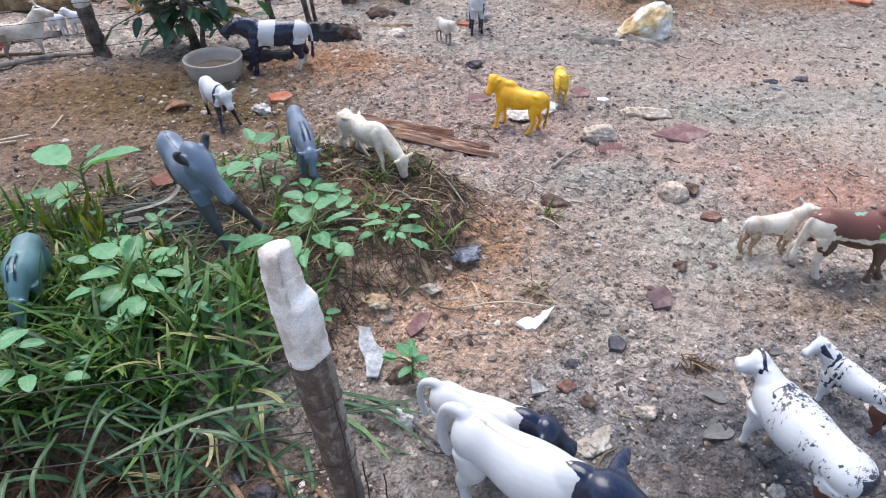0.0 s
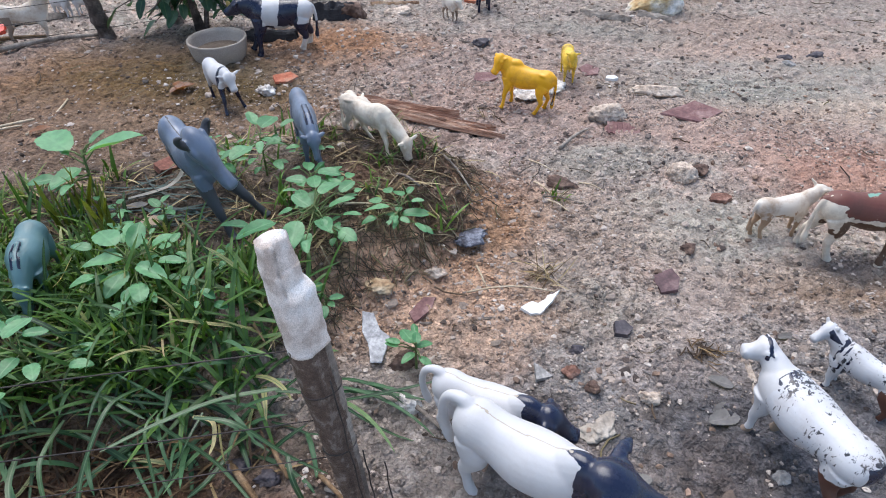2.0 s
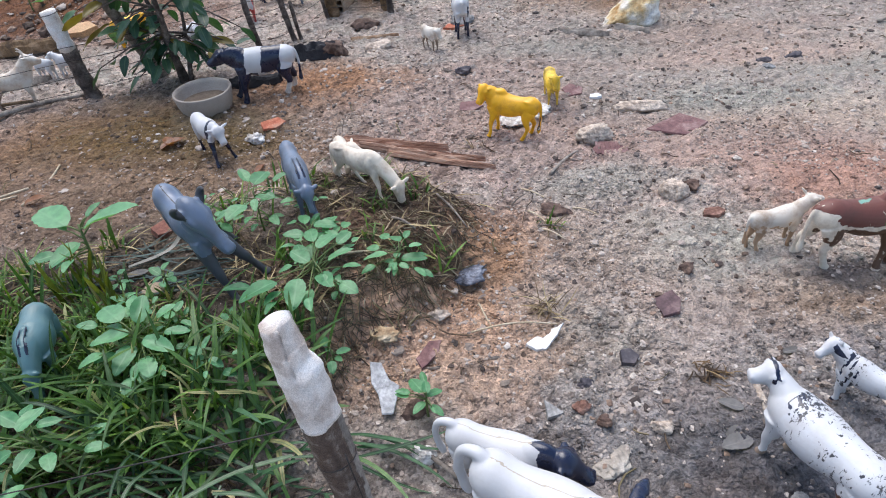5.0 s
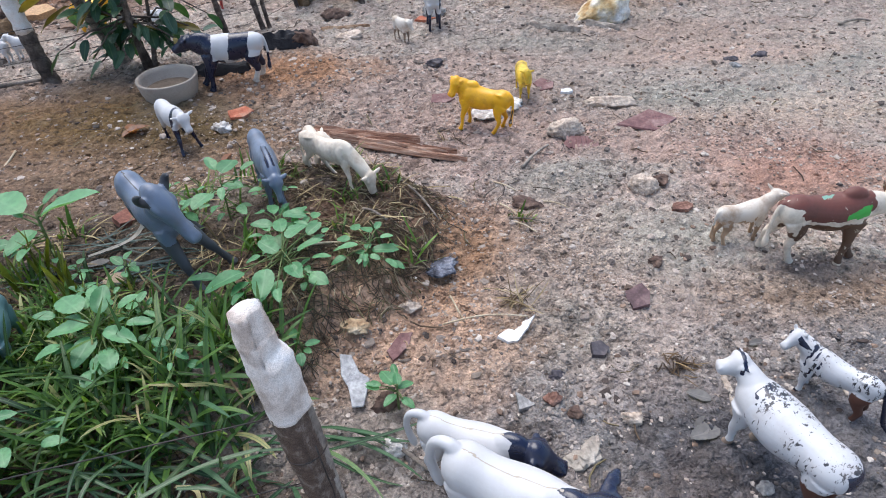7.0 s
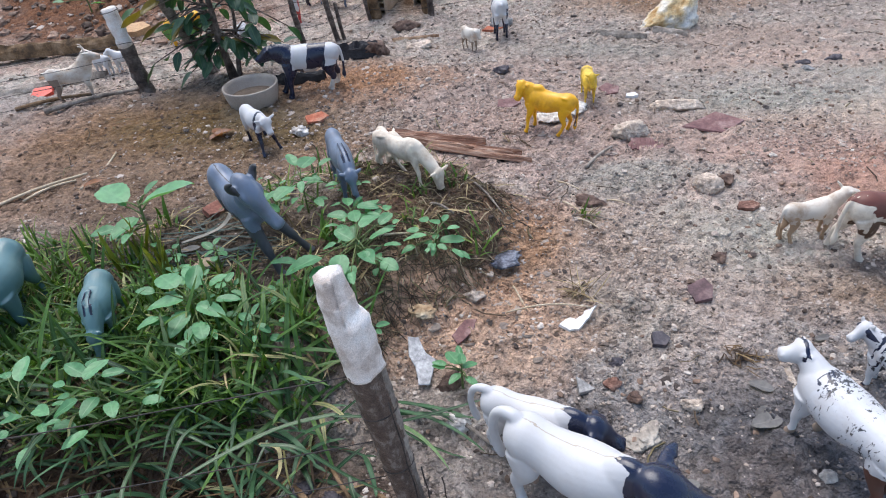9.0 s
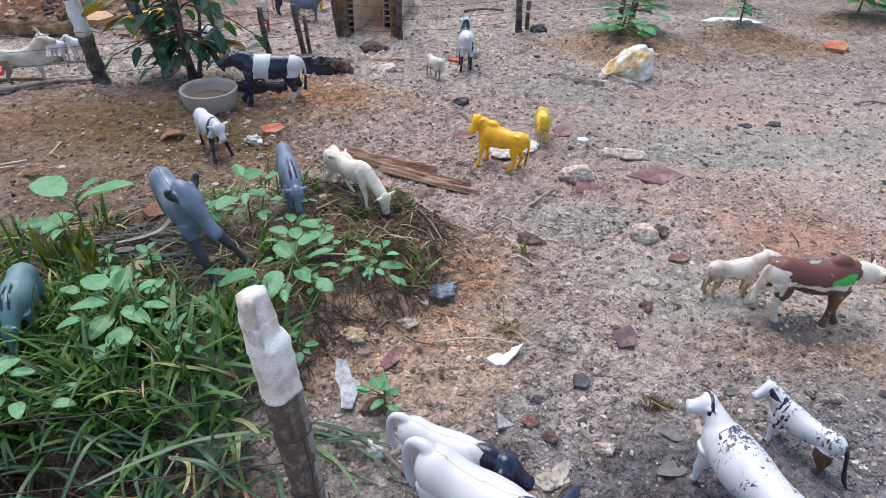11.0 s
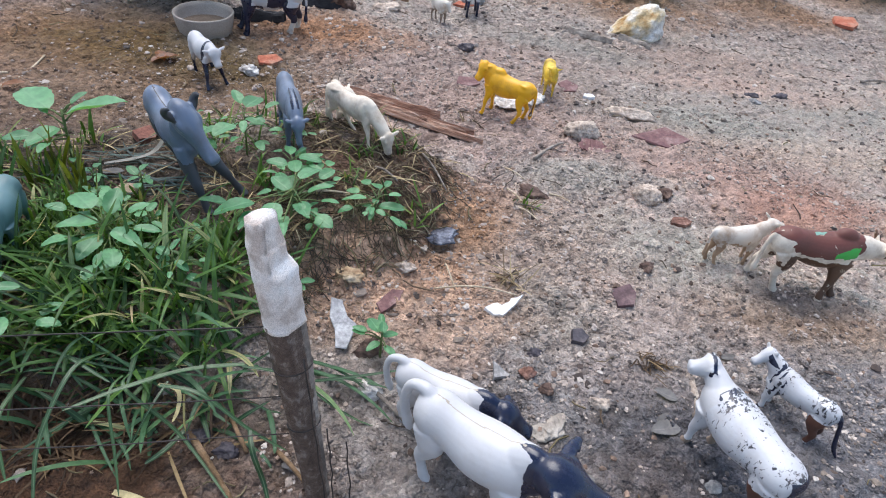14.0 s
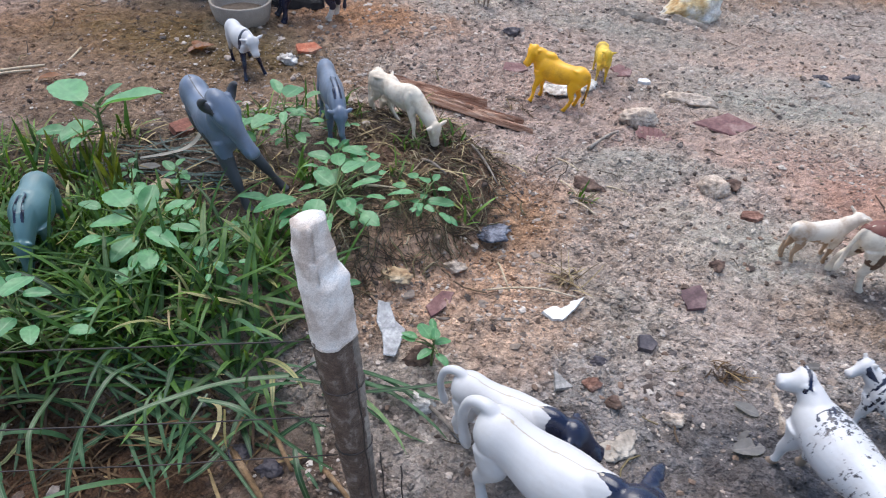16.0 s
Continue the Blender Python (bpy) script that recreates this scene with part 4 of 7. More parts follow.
def toy_material(name, coats):
    """The coats of one toy, laid over one another where its coat masks say, with ragged edges."""
    m, n, l, p = material(name)
    col, rough = coat_nodes(n, l, coats[0])
    rag = noise_node(n, l, 240, 4, 0.7)
    for k, c in enumerate(coats[1:], 1):
        at = n.new("ShaderNodeAttribute")
        at.attribute_name = "coat_%d" % k
        add = n.new("ShaderNodeMath")
        add.operation, add.inputs[1].default_value = "MULTIPLY_ADD", 0.7
        l.new(rag, add.inputs[0])
        l.new(at.outputs["Fac"], add.inputs[2])
        where = ramp_node(n, l, add.outputs[0], [(0.84, (0.0,)), (0.88, (1.0,))])
        c2, r2 = coat_nodes(n, l, c)
        col, rough = mix_node(n, l, where, col, c2), mix_node(n, l, where, rough, r2)
    l.new(col, p.inputs["Base Color"])
    l.new(rough, p.inputs["Roughness"])
    p.inputs["Specular IOR Level"].default_value = 0.6
    bump_node(n, l, p, noise_node(n, l, 350, 3, 0.6), 0.18, 0.0006)
    return m


def limb(bm, hip, foot, fore, W, thick):
    """A leg from inside the body down to its hoof, with knee or hock, fetlock and hoof."""
    hip, foot = Vector(hip), Vector(foot)
    if fore:
        rings = ((0.0, 0.0, 0.10 * W, 0.17), (0.26, -0.012, 0.082, 0.112), (0.48, 0.012, 0.060, 0.070), (0.56, 0.014, 0.058, 0.064), (0.72, 0.0, 0.040, 0.045), (0.86, -0.004, 0.046, 0.052), (0.92, 0.004, 0.046, 0.052), (1.0, 0.02, 0.060, 0.072))
    else:
        rings = ((0.0, 0.0, 0.085 * W, 0.155), (0.22, 0.035, 0.094, 0.140), (0.42, 0.0, 0.066, 0.088), (0.56, -0.052, 0.050, 0.066), (0.72, -0.036, 0.040, 0.046), (0.86, -0.012, 0.046, 0.052), (0.92, 0.0, 0.046, 0.052), (1.0, 0.02, 0.060, 0.072))
    pts = []
    for s, bend, ry, rz in rings:
        q = hip.lerp(foot, s) + Vector((bend, 0, 0))
        k = thick if s > 0.1 else 1.0
        pts.append((q.x, q.y, q.z, ry * k, rz * k))
    flowing(bm, pts, 16, 4)


def figurine(name, label, category, x, y, heading, H, coats, paint_of, L=1.0, W=1.0, head=(0.78, 1.02, -35, 0), head_side=0.0, neck=1.0, hump=0.0, ears=0.17, ear_lift=0.02, ear_back=0.03,
             horns=None, tail="down", stride=0.0, belly=1.0, legs=1.0, lift=0.0, pitch=0.0, roll=0.0, voxel=0.022, skull_width=1.2, snout=0.88, skull_size=1.0, seam=None, muzzle=1.0, ribs=0.0, bony=0.0,
             feet=None, group="toy farm animals"):
    """A moulded toy animal facing +x, H metres high at the withers. paint_of gives each point's coat from its place on the animal;
    feet, where given, are the ground points of the fore right, fore left, hind right and hind left hooves."""
    place = Matrix.Translation((x, y, gz(x, y) - 0.0015 + lift)) @ pose(0, 0, 0, 0, 0, heading) @ pose(0, 0, 0, roll, pitch, 0)
    to_local = Matrix.Diagonal((1 / H, 1 / H, 1 / H, 1)) @ place.inverted()
    bm = bmesh.new()
    flowing(bm, [(x_ * L, 0, z, ry * W, rz) for x_, z, ry, rz in ((-0.645, 0.80, 0.05, 0.07), (-0.60, 0.80, 0.145, 0.155), (-0.47, 0.79, 0.200, 0.215), (-0.26, 0.76, 0.195, 0.222 * belly),
         (0.02, 0.72, 0.245, 0.268 * belly), (0.26, 0.745, 0.230, 0.262), (0.44, 0.78, 0.18, 0.225), (0.55, 0.81, 0.10, 0.13))], 28)
    k = 0
    for fx, top, fore in ((0.37, 0.66, True), (-0.445, 0.70, False)):
        for sy in (-1, 1):
            wide = 0.135 * W
            if feet:
                fxy = feet[k]
                foot = to_local @ Vector((fxy[0], fxy[1], gz(*fxy)))
            else:
                foot = Vector(((fx + stride * sy * (1 if fore else -1)) * L, sy * wide * 1.02, 0.0))
            limb(bm, (fx * L, sy * (wide - 0.015), top), foot, fore, W, legs)
            k += 1
    hx, hz, hp, hyaw = head
    hx *= L
    mid_neck = ((0.40 * L + hx) / 2, head_side * 0.4, (0.82 + hz) / 2 + 0.01)
    flowing(bm, [(0.24 * L, 0, 0.76, 0.12 * W, 0.15), (0.36 * L, 0, 0.80, 0.165 * W, 0.21 * neck ** 0.5), (*mid_neck, 0.13, 0.185 * neck), (hx, head_side, hz, 0.10, 0.125)])
    if hump:
        flowing(bm, [(0.12 * L, 0, 0.93, 0.05, 0.05), (0.22 * L, 0, 0.99, 0.09, hump), (0.34 * L, 0, 0.98, 0.09, hump), (0.44 * L, 0, 0.92, 0.05, 0.05)])
    for sy in (-1, 1):
        if bony:
            flowing(bm, [(0.36 * L, sy * 0.13 * W, 0.92, 0.03, 0.05), (0.31 * L, sy * (0.165 + 0.02 * bony) * W, 0.78, 0.045, 0.09), (0.36 * L, sy * 0.16 * W, 0.60, 0.04, 0.07)], 12, 4)
            flowing(bm, [(-0.30 * L, sy * 0.10 * W, 0.915, 0.03, 0.03), (-0.42 * L, sy * 0.14 * W, 0.915, 0.04, 0.04), (-0.56 * L, sy * 0.09 * W, 0.885, 0.03, 0.03)], 12, 4)
    H0 = Matrix.Translation((hx, head_side, hz)) @ pose(0, 0, 0, 0, 0, hyaw) @ pose(0, 0, 0, 0, -hp, 0) @ Matrix.Diagonal((snout * skull_size, skull_width * skull_size, 1.18 * skull_size, 1))
    skull = bmesh.new()
    flowing(skull, [(-0.10, 0, -0.01, 0.06, 0.08), (-0.03, 0, 0.012, 0.108, 0.115), (0.07, 0, 0.010, 0.118, 0.112), (0.16, 0, -0.006, 0.090 * (0.4 + 0.6 * muzzle), 0.095), (0.25, 0, -0.02, 0.072 * muzzle, 0.080), (0.33, 0, -0.028, 0.072 * muzzle, 0.072), (0.385, 0, -0.034, 0.060 * muzzle, 0.056), (0.41, 0, -0.038, 0.03 * muzzle, 0.03)])
    flowing(skull, [(-0.05, 0, -0.05, 0.06, 0.06), (0.08, 0, -0.075, 0.06, 0.05), (0.24, 0, -0.075, 0.045, 0.035), (0.34, 0, -0.07, 0.03, 0.025)], 14, 4)
    for sy in (-1, 1):
        flowing(skull, [(0.01, sy * 0.075, 0.06, 0.024), (0.07, sy * 0.098, 0.052, 0.034), (0.13, sy * 0.082, 0.030, 0.020)], 12, 4)
        flowing(skull, [(0.35, sy * 0.045 * muzzle, 0.018, 0.014), (0.385, sy * 0.048 * muzzle, 0.0, 0.018), (0.40, sy * 0.035 * muzzle, -0.02, 0.010)], 10, 3)
        if ears:
            flowing(skull, [(-0.01, sy * 0.06, 0.045, 0.030, 0.024), (-0.01 - 0.5 * ear_back, sy * (0.09 + ears * 0.45), 0.055 + ear_lift, 0.044, 0.022), (-0.02 - 0.8 * ear_back, sy * (0.09 + ears * 0.75), 0.052 + ear_lift * 1.5, 0.036, 0.018), (-0.02 - ear_back, sy * (0.09 + ears), 0.05 + ear_lift * 2, 0.014, 0.012)], 14)
        if horns == "loop":
            flowing(bm, [(hx, sy * 0.05, hz + 0.12, 0.020), (0.59 * L, sy * 0.045, 0.985, 0.014), (0.42 * L, sy * 0.042, 1.030, 0.013), (0.24 * L, sy * 0.034, 1.024, 0.013), (0.15 * L, 0.0, 1.014, 0.013)])
        if horns == "curl":
            flowing(skull, [(0.0, sy * 0.07, 0.05, 0.042), (-0.02, sy * 0.125, 0.055, 0.040), (-0.05, sy * 0.165, 0.09, 0.034), (-0.05, sy * 0.170, 0.15, 0.022), (-0.03, sy * 0.155, 0.19, 0.010)])
        if horns == "back":
            flowing(skull, [(0.02, sy * 0.05, 0.09, 0.026), (-0.06, sy * 0.07, 0.2, 0.024), (-0.17, sy * 0.09, 0.23, 0.014)])
    skull.transform(H0)
    tmp = bpy.data.meshes.new("skull")
    skull.to_mesh(tmp)
    skull.free()
    bm.from_mesh(tmp)
    bpy.data.meshes.remove(tmp)
    if tail == "down":
        flowing(bm, [(-0.58 * L, 0, 0.92, 0.045), (-0.655 * L, 0, 0.86, 0.035), (-0.69 * L, 0, 0.66, 0.028), (-0.68 * L, 0, 0.42, 0.03), (-0.67 * L, 0, 0.30, 0.045), (-0.67 * L, 0, 0.2, 0.02)])
    elif tail == "arched":
        flowing(bm, [(-0.50 * L, 0, 0.93, 0.07), (-0.62 * L, 0, 0.985, 0.055), (-0.75 * L, 0, 0.91, 0.046), (-0.80 * L, 0, 0.72, 0.042), (-0.78 * L, 0, 0.54, 0.044), (-0.74 * L, 0, 0.42, 0.050), (-0.71 * L, 0, 0.34, 0.03)])
    elif tail == "long":
        flowing(bm, [(-0.58 * L, 0, 0.92, 0.045), (-0.68 * L, 0, 0.8, 0.038), (-0.75 * L, -0.03, 0.5, 0.036), (-0.82 * L, -0.07, 0.22, 0.040), (-0.92 * L, -0.10, 0.06, 0.02)])
    elif tail == "short":
        flowing(bm, [(-0.58 * L, 0, 0.9, 0.045), (-0.68 * L, 0, 0.92, 0.035), (-0.74 * L, 0, 0.86, 0.02)])
    fixed(bm)
    src = bpy.data.meshes.new(name)
    bm.to_mesh(src)
    bm.free()
    raw = new("raw", src)
    mod = raw.modifiers.new("remesh", "REMESH")
    mod.mode, mod.voxel_size = "VOXEL", voxel
    sm = raw.modifiers.new("smooth", "SMOOTH")
    sm.factor, sm.iterations = 0.5, 6
    dg = bpy.context.evaluated_depsgraph_get()
    me = bpy.data.meshes.new_from_object(raw.evaluated_get(dg))
    bpy.data.objects.remove(raw)
    bpy.data.meshes.remove(src)
    me.name = name
    me.materials.clear()
    n = len(me.vertices)
    c = np.zeros(n * 3)
    me.vertices.foreach_get("co", c)
    c = c.reshape(-1, 3)
    if ribs:
        side = step(np.abs(c[:, 1]), 0.06, 0.13) * step(c[:, 2], 0.50, 0.62) * step(-c[:, 2], -0.93, -0.84) * step(c[:, 0], -0.34 * L, -0.2 * L) * step(-c[:, 0], -0.30 * L, -0.2 * L)
        c[:, 1] += np.sign(c[:, 1]) * side * ribs * np.sin((c[:, 0] + 0.25 * (c[:, 2] - 0.7)) * 62)
        me.vertices.foreach_set("co", c.ravel())
    inv = np.array(H0.inverted())
    h = c @ inv[:3, :3].T + inv[:3, 3]
    wob = np.array([noise.noise(Vector(p) * 6) + 0.6 * noise.noise(Vector(p) * 19) for p in c.tolist()])
    index = np.asarray(paint_of(c[:, 0] / L, c[:, 1], c[:, 2], h, wob) if paint_of else np.zeros(n), int)
    if seam is not None:
        line = (np.abs(c[:, 1] - 0.006 * np.sin(c[:, 0] * 9)) < 0.55 * voxel) & (c[:, 2] > 0.8) & (c[:, 0] > -0.5 * L) & (c[:, 0] < 0.38 * L)
        index[line] = seam
    edges = np.zeros(len(me.edges) * 2, np.int32)
    me.edges.foreach_get("vertices", edges)
    e0, e1 = edges[::2], edges[1::2]
    degree = np.bincount(edges, minlength=n)
    masks = np.stack([(index == k).astype(float) for k in range(len(coats))])
    for _ in range(1):
        for k in range(len(coats)):
            around = np.bincount(e0, masks[k][e1], n) + np.bincount(e1, masks[k][e0], n)
            masks[k] = 0.5 * masks[k] + 0.5 * around / np.maximum(degree, 1)
    for k in range(1, len(coats)):
        me.attributes.new("coat_%d" % k, "FLOAT", "POINT").data.foreach_set("value", masks[k] / np.maximum(masks[:k + 1].sum(0), 1e-6))
    me.materials.append(toy_material(name + "_paint", coats))
    me.transform(Matrix.Diagonal((H, H, H, 1)))
    me.shade_smooth()
    ob = new(name, me)
    ob.matrix_basis = place
    return tagged(ob, label, category, group)


def is_head(h, back=-0.06):
    return (h[:, 0] > back) & (h[:, 0] < 0.5) & (np.abs(h[:, 1]) < 0.4) & (np.abs(h[:, 2]) < 0.3)


def pick(n, *rules):
    out = np.zeros(n)
    for where, k in rules:
        out[where] = k
    return out


def plain(x, y, z, h, w):
    return np.zeros(len(x))


def hooves(x, y, z, h, w):
    return pick(len(x), (z < 0.09, 1))


def black_headed(x, y, z, h, w):
    nape = (x > 0.31 + 2.4 * np.abs(y)) & (z > 0.85)
    return pick(len(x), ((x > 0.47 + 0.02 * w + 0.16 * np.clip(0.85 - z, 0, 1)) & (z > 0.36), 1), (nape, 1), ((x > 0.2) & (z < 0.40 + 0.05 * w), 1))


def belted(x, y, z, h, w):
    k = x + 0.02 * w
    saddle = (k < 0.0 - 0.16 * (z - 0.7)) & (k > -0.37 - 0.12 * (z - 0.7)) & (z > 0.55 + 0.04 * w)
    hock = (k < -0.2) & (z < 0.58) & (z > 0.26 + 0.04 * w)
    return pick(len(x), (k > 0.30 - 0.1 * (z - 0.7), 1), ((x > 0.1) & (z < 0.56), 1), (saddle | hock, 1), ((z < 0.26) & (x < 0), 2))


def banded(x, y, z, h, w):
    return pick(len(x), ((x > 0.36) & (x < 0.46) & ~is_head(h, -0.02), 1), ((z < 0.56) & (x > 0.15), 1), (x < -0.56, 1))


def goat_coat(x, y, z, h, w):
    return pick(len(x), ((x > 0.02) & (x < 0.40) & (z > 0.62 + 0.1 * w) & (y > -0.10), 1), ((z < 0.42), 1), ((x < -0.3) & (y < -0.12) & (w > 0.1), 1), (is_head(h, 0.2), 1))


def spots(x, y, z, h, w):
    eye = is_head(h, 0.04) & (h[:, 0] < 0.10) & (np.abs(h[:, 1]) > 0.07) & (np.abs(h[:, 1]) < 0.14) & (h[:, 2] > 0.0) & (h[:, 2] < 0.06)
    crown = is_head(h, -0.02) & (h[:, 2] > 0.055) & (np.abs(h[:, 1]) < 0.2) & (h[:, 0] < 0.045)
    blot = (x > 0.20) & (x < 0.35) & (z > 0.86) & (np.sin(y * 70 + 25 * x + 7 * w) + 1.3 * w > 0.35) & (y > -0.10) & (y < 0.17)
    clean = (x > 0.36) | is_head(h, -0.2)
    rump = (x < -0.50 + 0.04 * w) & (z < 0.93) & (y < 0.10)
    return pick(len(x), (clean, 4), (blot | rump | eye | crown, 1), ((x < -0.28) & (z < 0.58 + 0.04 * w), 2), ((z < 0.12 + 0.1 * w) & (x > 0), 3))


def spots_calf(x, y, z, h, w):
    eye = is_head(h, 0.03) & (h[:, 0] < 0.12) & (np.abs(h[:, 1]) > 0.075) & (h[:, 2] > -0.02)
    return pick(len(x), (is_head(h, -0.05), 3), ((x < -0.30) & (z < 0.66) & (z > 0.12), 2), ((x < -0.655), 1), ((x > 0.20) & (x < 0.46) & (np.sin(x * 60 + 5 * w) + 1.5 * w > 0.75) & (z > 0.5) & (y > 0.02), 1), (eye, 1), (z < 0.08, 1))


def brown_coat(x, y, z, h, w):
    edge = 0.735 + 0.05 * w + 0.22 * np.clip(x - 0.12, 0, 0.6)
    saddle = (z > edge) & (x < 0.52 + 0.05 * w) & (x > -0.68) & ~((x < -0.46 + 0.08 * w) & (z < 0.90) & (y < 0))
    lower = (z < 0.665 + 0.05 * w) & (z > 0.40) & (x > -0.42) & (x < 0.6)
    thigh = (x < -0.32) & (x > -0.5) & (z > 0.44) & (z < 0.60) & (w > -0.1)
    fore = (x > 0.2) & (x < 0.55) & (z < 0.56 + 0.10 * w) & (z > 0.05)
    throat = (x > 0.4) & (z < 0.70 - 0.35 * (x - 0.4) + 0.06 * w) & ~is_head(h, 0.12)
    green = (z > 0.745 + 0.03 * w) & (z < 0.90 + 0.04 * w) & (x > 0.12 + 0.04 * w) & (x < 0.46) & (z < 0.80 + 0.45 * (x - 0.10)) & (y < -0.04)
    patch = (z > 0.94) & (x > -0.16) & (x < 0.02) & (np.abs(y - 0.03 - 0.3 * x) < 0.025 + 0.04 * w)
    ear = (np.abs(h[:, 1]) > 0.13) & (h[:, 0] < 0.05) & (h[:, 0] > -0.2) & (x > 0.55)
    return pick(len(x), (saddle, 1), (lower | thigh | fore | throat, 2), (green, 3), (patch, 4), (is_head(h, 0.03) & (h[:, 0] < 0.11) & (np.abs(h[:, 1]) > 0.07) & (h[:, 2] > -0.02), 2), (ear, 2))


def red_coat(x, y, z, h, w):
    return pick(len(x), ((x < 0.5) & (z < 0.95), 1))


COW = "toy cow"
figurine("toy_bull", "large white plastic toy bull with glossy black head", "toy bull", 0.074, 0.316, -31, 0.102, [WHITE, BLACK, SEAM], black_headed, seam=2, L=0.95, W=1.0, head=(0.66, 0.91, -15, 17), tail="arched", ears=0.17, ear_lift=0.0, ear_back=-0.11, voxel=0.013, stride=0.03, skull_width=1.22, snout=1.08, skull_size=1.28, neck=1.25, belly=0.97)
figurine("toy_bull", "smaller white plastic toy bull with black head", "toy bull", 0.043, 0.376, -22, 0.077, [WHITE, BLACK, SEAM], black_headed, seam=2, L=1.0, W=0.98, head=(0.70, 0.86, -26, 8), tail="arched", ears=0.05, ear_lift=0.0, ear_back=0.02, voxel=0.015, skull_width=1.12, snout=0.85, skull_size=1.25, neck=1.25)
figurine("toy_cow", "white toy cow with flaking black spots and a brown hind leg", COW, 0.314, 0.370, 113, 0.086, [SPOTTED, BLACK, MAHOGANY, MUD, WHITE], spots, L=1.12, W=1.16, head=(0.64, 0.97, -4, 62), head_side=0.0, belly=1.05, legs=0.9, neck=0.80, ears=0.05, ear_lift=0.0, tail="none", voxel=0.014, snout=0.62, skull_width=1.12, stride=0.04)
figurine("toy_calf", "white spotted toy calf with a brown leg and black tail", "toy calf", 0.400, 0.446, 128, 0.062, [SPECKLED, BLACK, MAHOGANY, WHITE], spots_calf, L=1.0, W=0.80, head=(0.70, 0.99, -16, 72), belly=0.88, ears=0.045, ear_lift=0.05, tail="long", voxel=0.016, snout=0.82, skull_width=0.95, neck=0.9, bony=0.5)
figurine("toy_cow", "brown and cream toy cow with a green paint patch", COW, 0.484, 0.668, 6, 0.092, [CREAM, BROWN, DARK_BROWN, GREEN, PALE_GREEN], brown_coat, L=1.06, W=0.95, head=(0.82, 0.80, -12, 4), hump=0.10, ears=0.12, ear_lift=0.07, neck=1.0, tail="down", voxel=0.013, skull_size=0.92, pitch=4, belly=0.97, legs=0.95, feet=((0.512, 0.648), (0.536, 0.664), (0.455, 0.656), (0.430, 0.688)))
figurine("toy_calf", "dirty white toy calf standing behind the brown cow", "toy calf", 0.408, 0.703, 14, 0.060, [DIRTY_CREAM, TAN], lambda x, y, z, h, w: pick(len(x), ((z < 0.62 + 0.35 * w) & (x < 0.2), 1), (z < 0.42 + 0.2 * w, 1)), L=1.0, W=0.85, head=(0.68, 1.02, -6, 10), belly=0.9, ears=0.12, ear_lift=0.05, voxel=0.018, stride=0.05, legs=0.85)
figurine("toy_bull", "yellow painted humped toy bull", "toy bull", 0.097, 1.043, 156, 0.080, [YELLOW, DARK_BROWN], lambda x, y, z, h, w: pick(len(x), ((x < -0.63) & (z < 0.62) & (z > 0.3) & (np.abs(y) > 0.02), 1)), L=0.95, W=0.86, head=(0.62, 1.00, -50, 66), head_side=0.02, hump=0.08, ears=0.07, ear_lift=0.0, tail="down", voxel=0.015, snout=0.86, skull_width=1.05, legs=0.78, belly=0.90, bony=0.6, ribs=0.0028, pitch=-4, neck=1.05, feet=((0.079, 1.066), (0.062, 1.038), (0.135, 1.042), (0.117, 1.020)))
figurine("toy_calf", "worn yellow painted toy calf", "toy calf", 0.180, 1.142, -88, 0.058, [YELLOW_WORN, MUD], hooves, L=0.95, W=0.98, head=(0.62, 1.06, -62, 4), ears=0.16, voxel=0.022, legs=0.75, bony=0.8, skull_width=0.95)
figurine("toy_cow", "cream toy cow grazing on the mound's edge", COW, -0.122, 0.803, -33, 0.073, [CREAM, HOOF], lambda x, y, z, h, w: pick(len(x), (z < 0.03, 1)), L=1.04, W=0.66, head=(0.80, 0.42, -70, -6), neck=0.74, belly=0.84, ears=0.16, ear_back=0.02, tail="down", voxel=0.014, legs=0.70, bony=0.9, ribs=0.004, skull_width=1.0, feet=((-0.094, 0.770), (-0.072, 0.798), (-0.160, 0.832), (-0.124, 0.828)))
figurine("toy_calf", "small cream toy calf half hidden behind the grazing cow", "toy calf", -0.156, 0.876, -62, 0.072, [CREAM, HOOF], hooves, L=0.72, W=0.72, head=(0.52, 1.02, -12, 50), ears=0.13, voxel=0.020, legs=0.8)
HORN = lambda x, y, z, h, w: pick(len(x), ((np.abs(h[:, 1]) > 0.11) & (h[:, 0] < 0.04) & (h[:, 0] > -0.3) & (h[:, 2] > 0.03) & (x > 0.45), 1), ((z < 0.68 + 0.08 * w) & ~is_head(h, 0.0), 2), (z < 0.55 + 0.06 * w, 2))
LOOP = lambda x, y, z, h, w: pick(len(x), ((x > 0.10) & (x < 0.70) & ((np.abs(y) > 0.026) | (x < 0.17)) & (np.abs(y) < 0.062) & (z > 1.012 - 1.0 * np.clip(x - 0.47, 0, 1) - 0.3 * np.clip(x - 0.55, 0, 1)), 1))
figurine("toy_buffalo", "blue-grey plastic toy buffalo leaning in the weeds", "toy buffalo", -0.290, 0.648, -47, 0.110, [BLUE_GREY, HORN_GREY, LOWER_GREY], HORN, seam=1, L=0.84, W=0.74, belly=0.78, head=(0.50, 1.04, -44, 14), neck=0.72, horns="curl", ears=0.0, legs=0.95, roll=8, voxel=0.013, skull_width=0.92, snout=1.20, skull_size=1.12, muzzle=0.92, feet=((-0.250, 0.592), (-0.226, 0.642), (-0.302, 0.662), (-0.280, 0.70)))
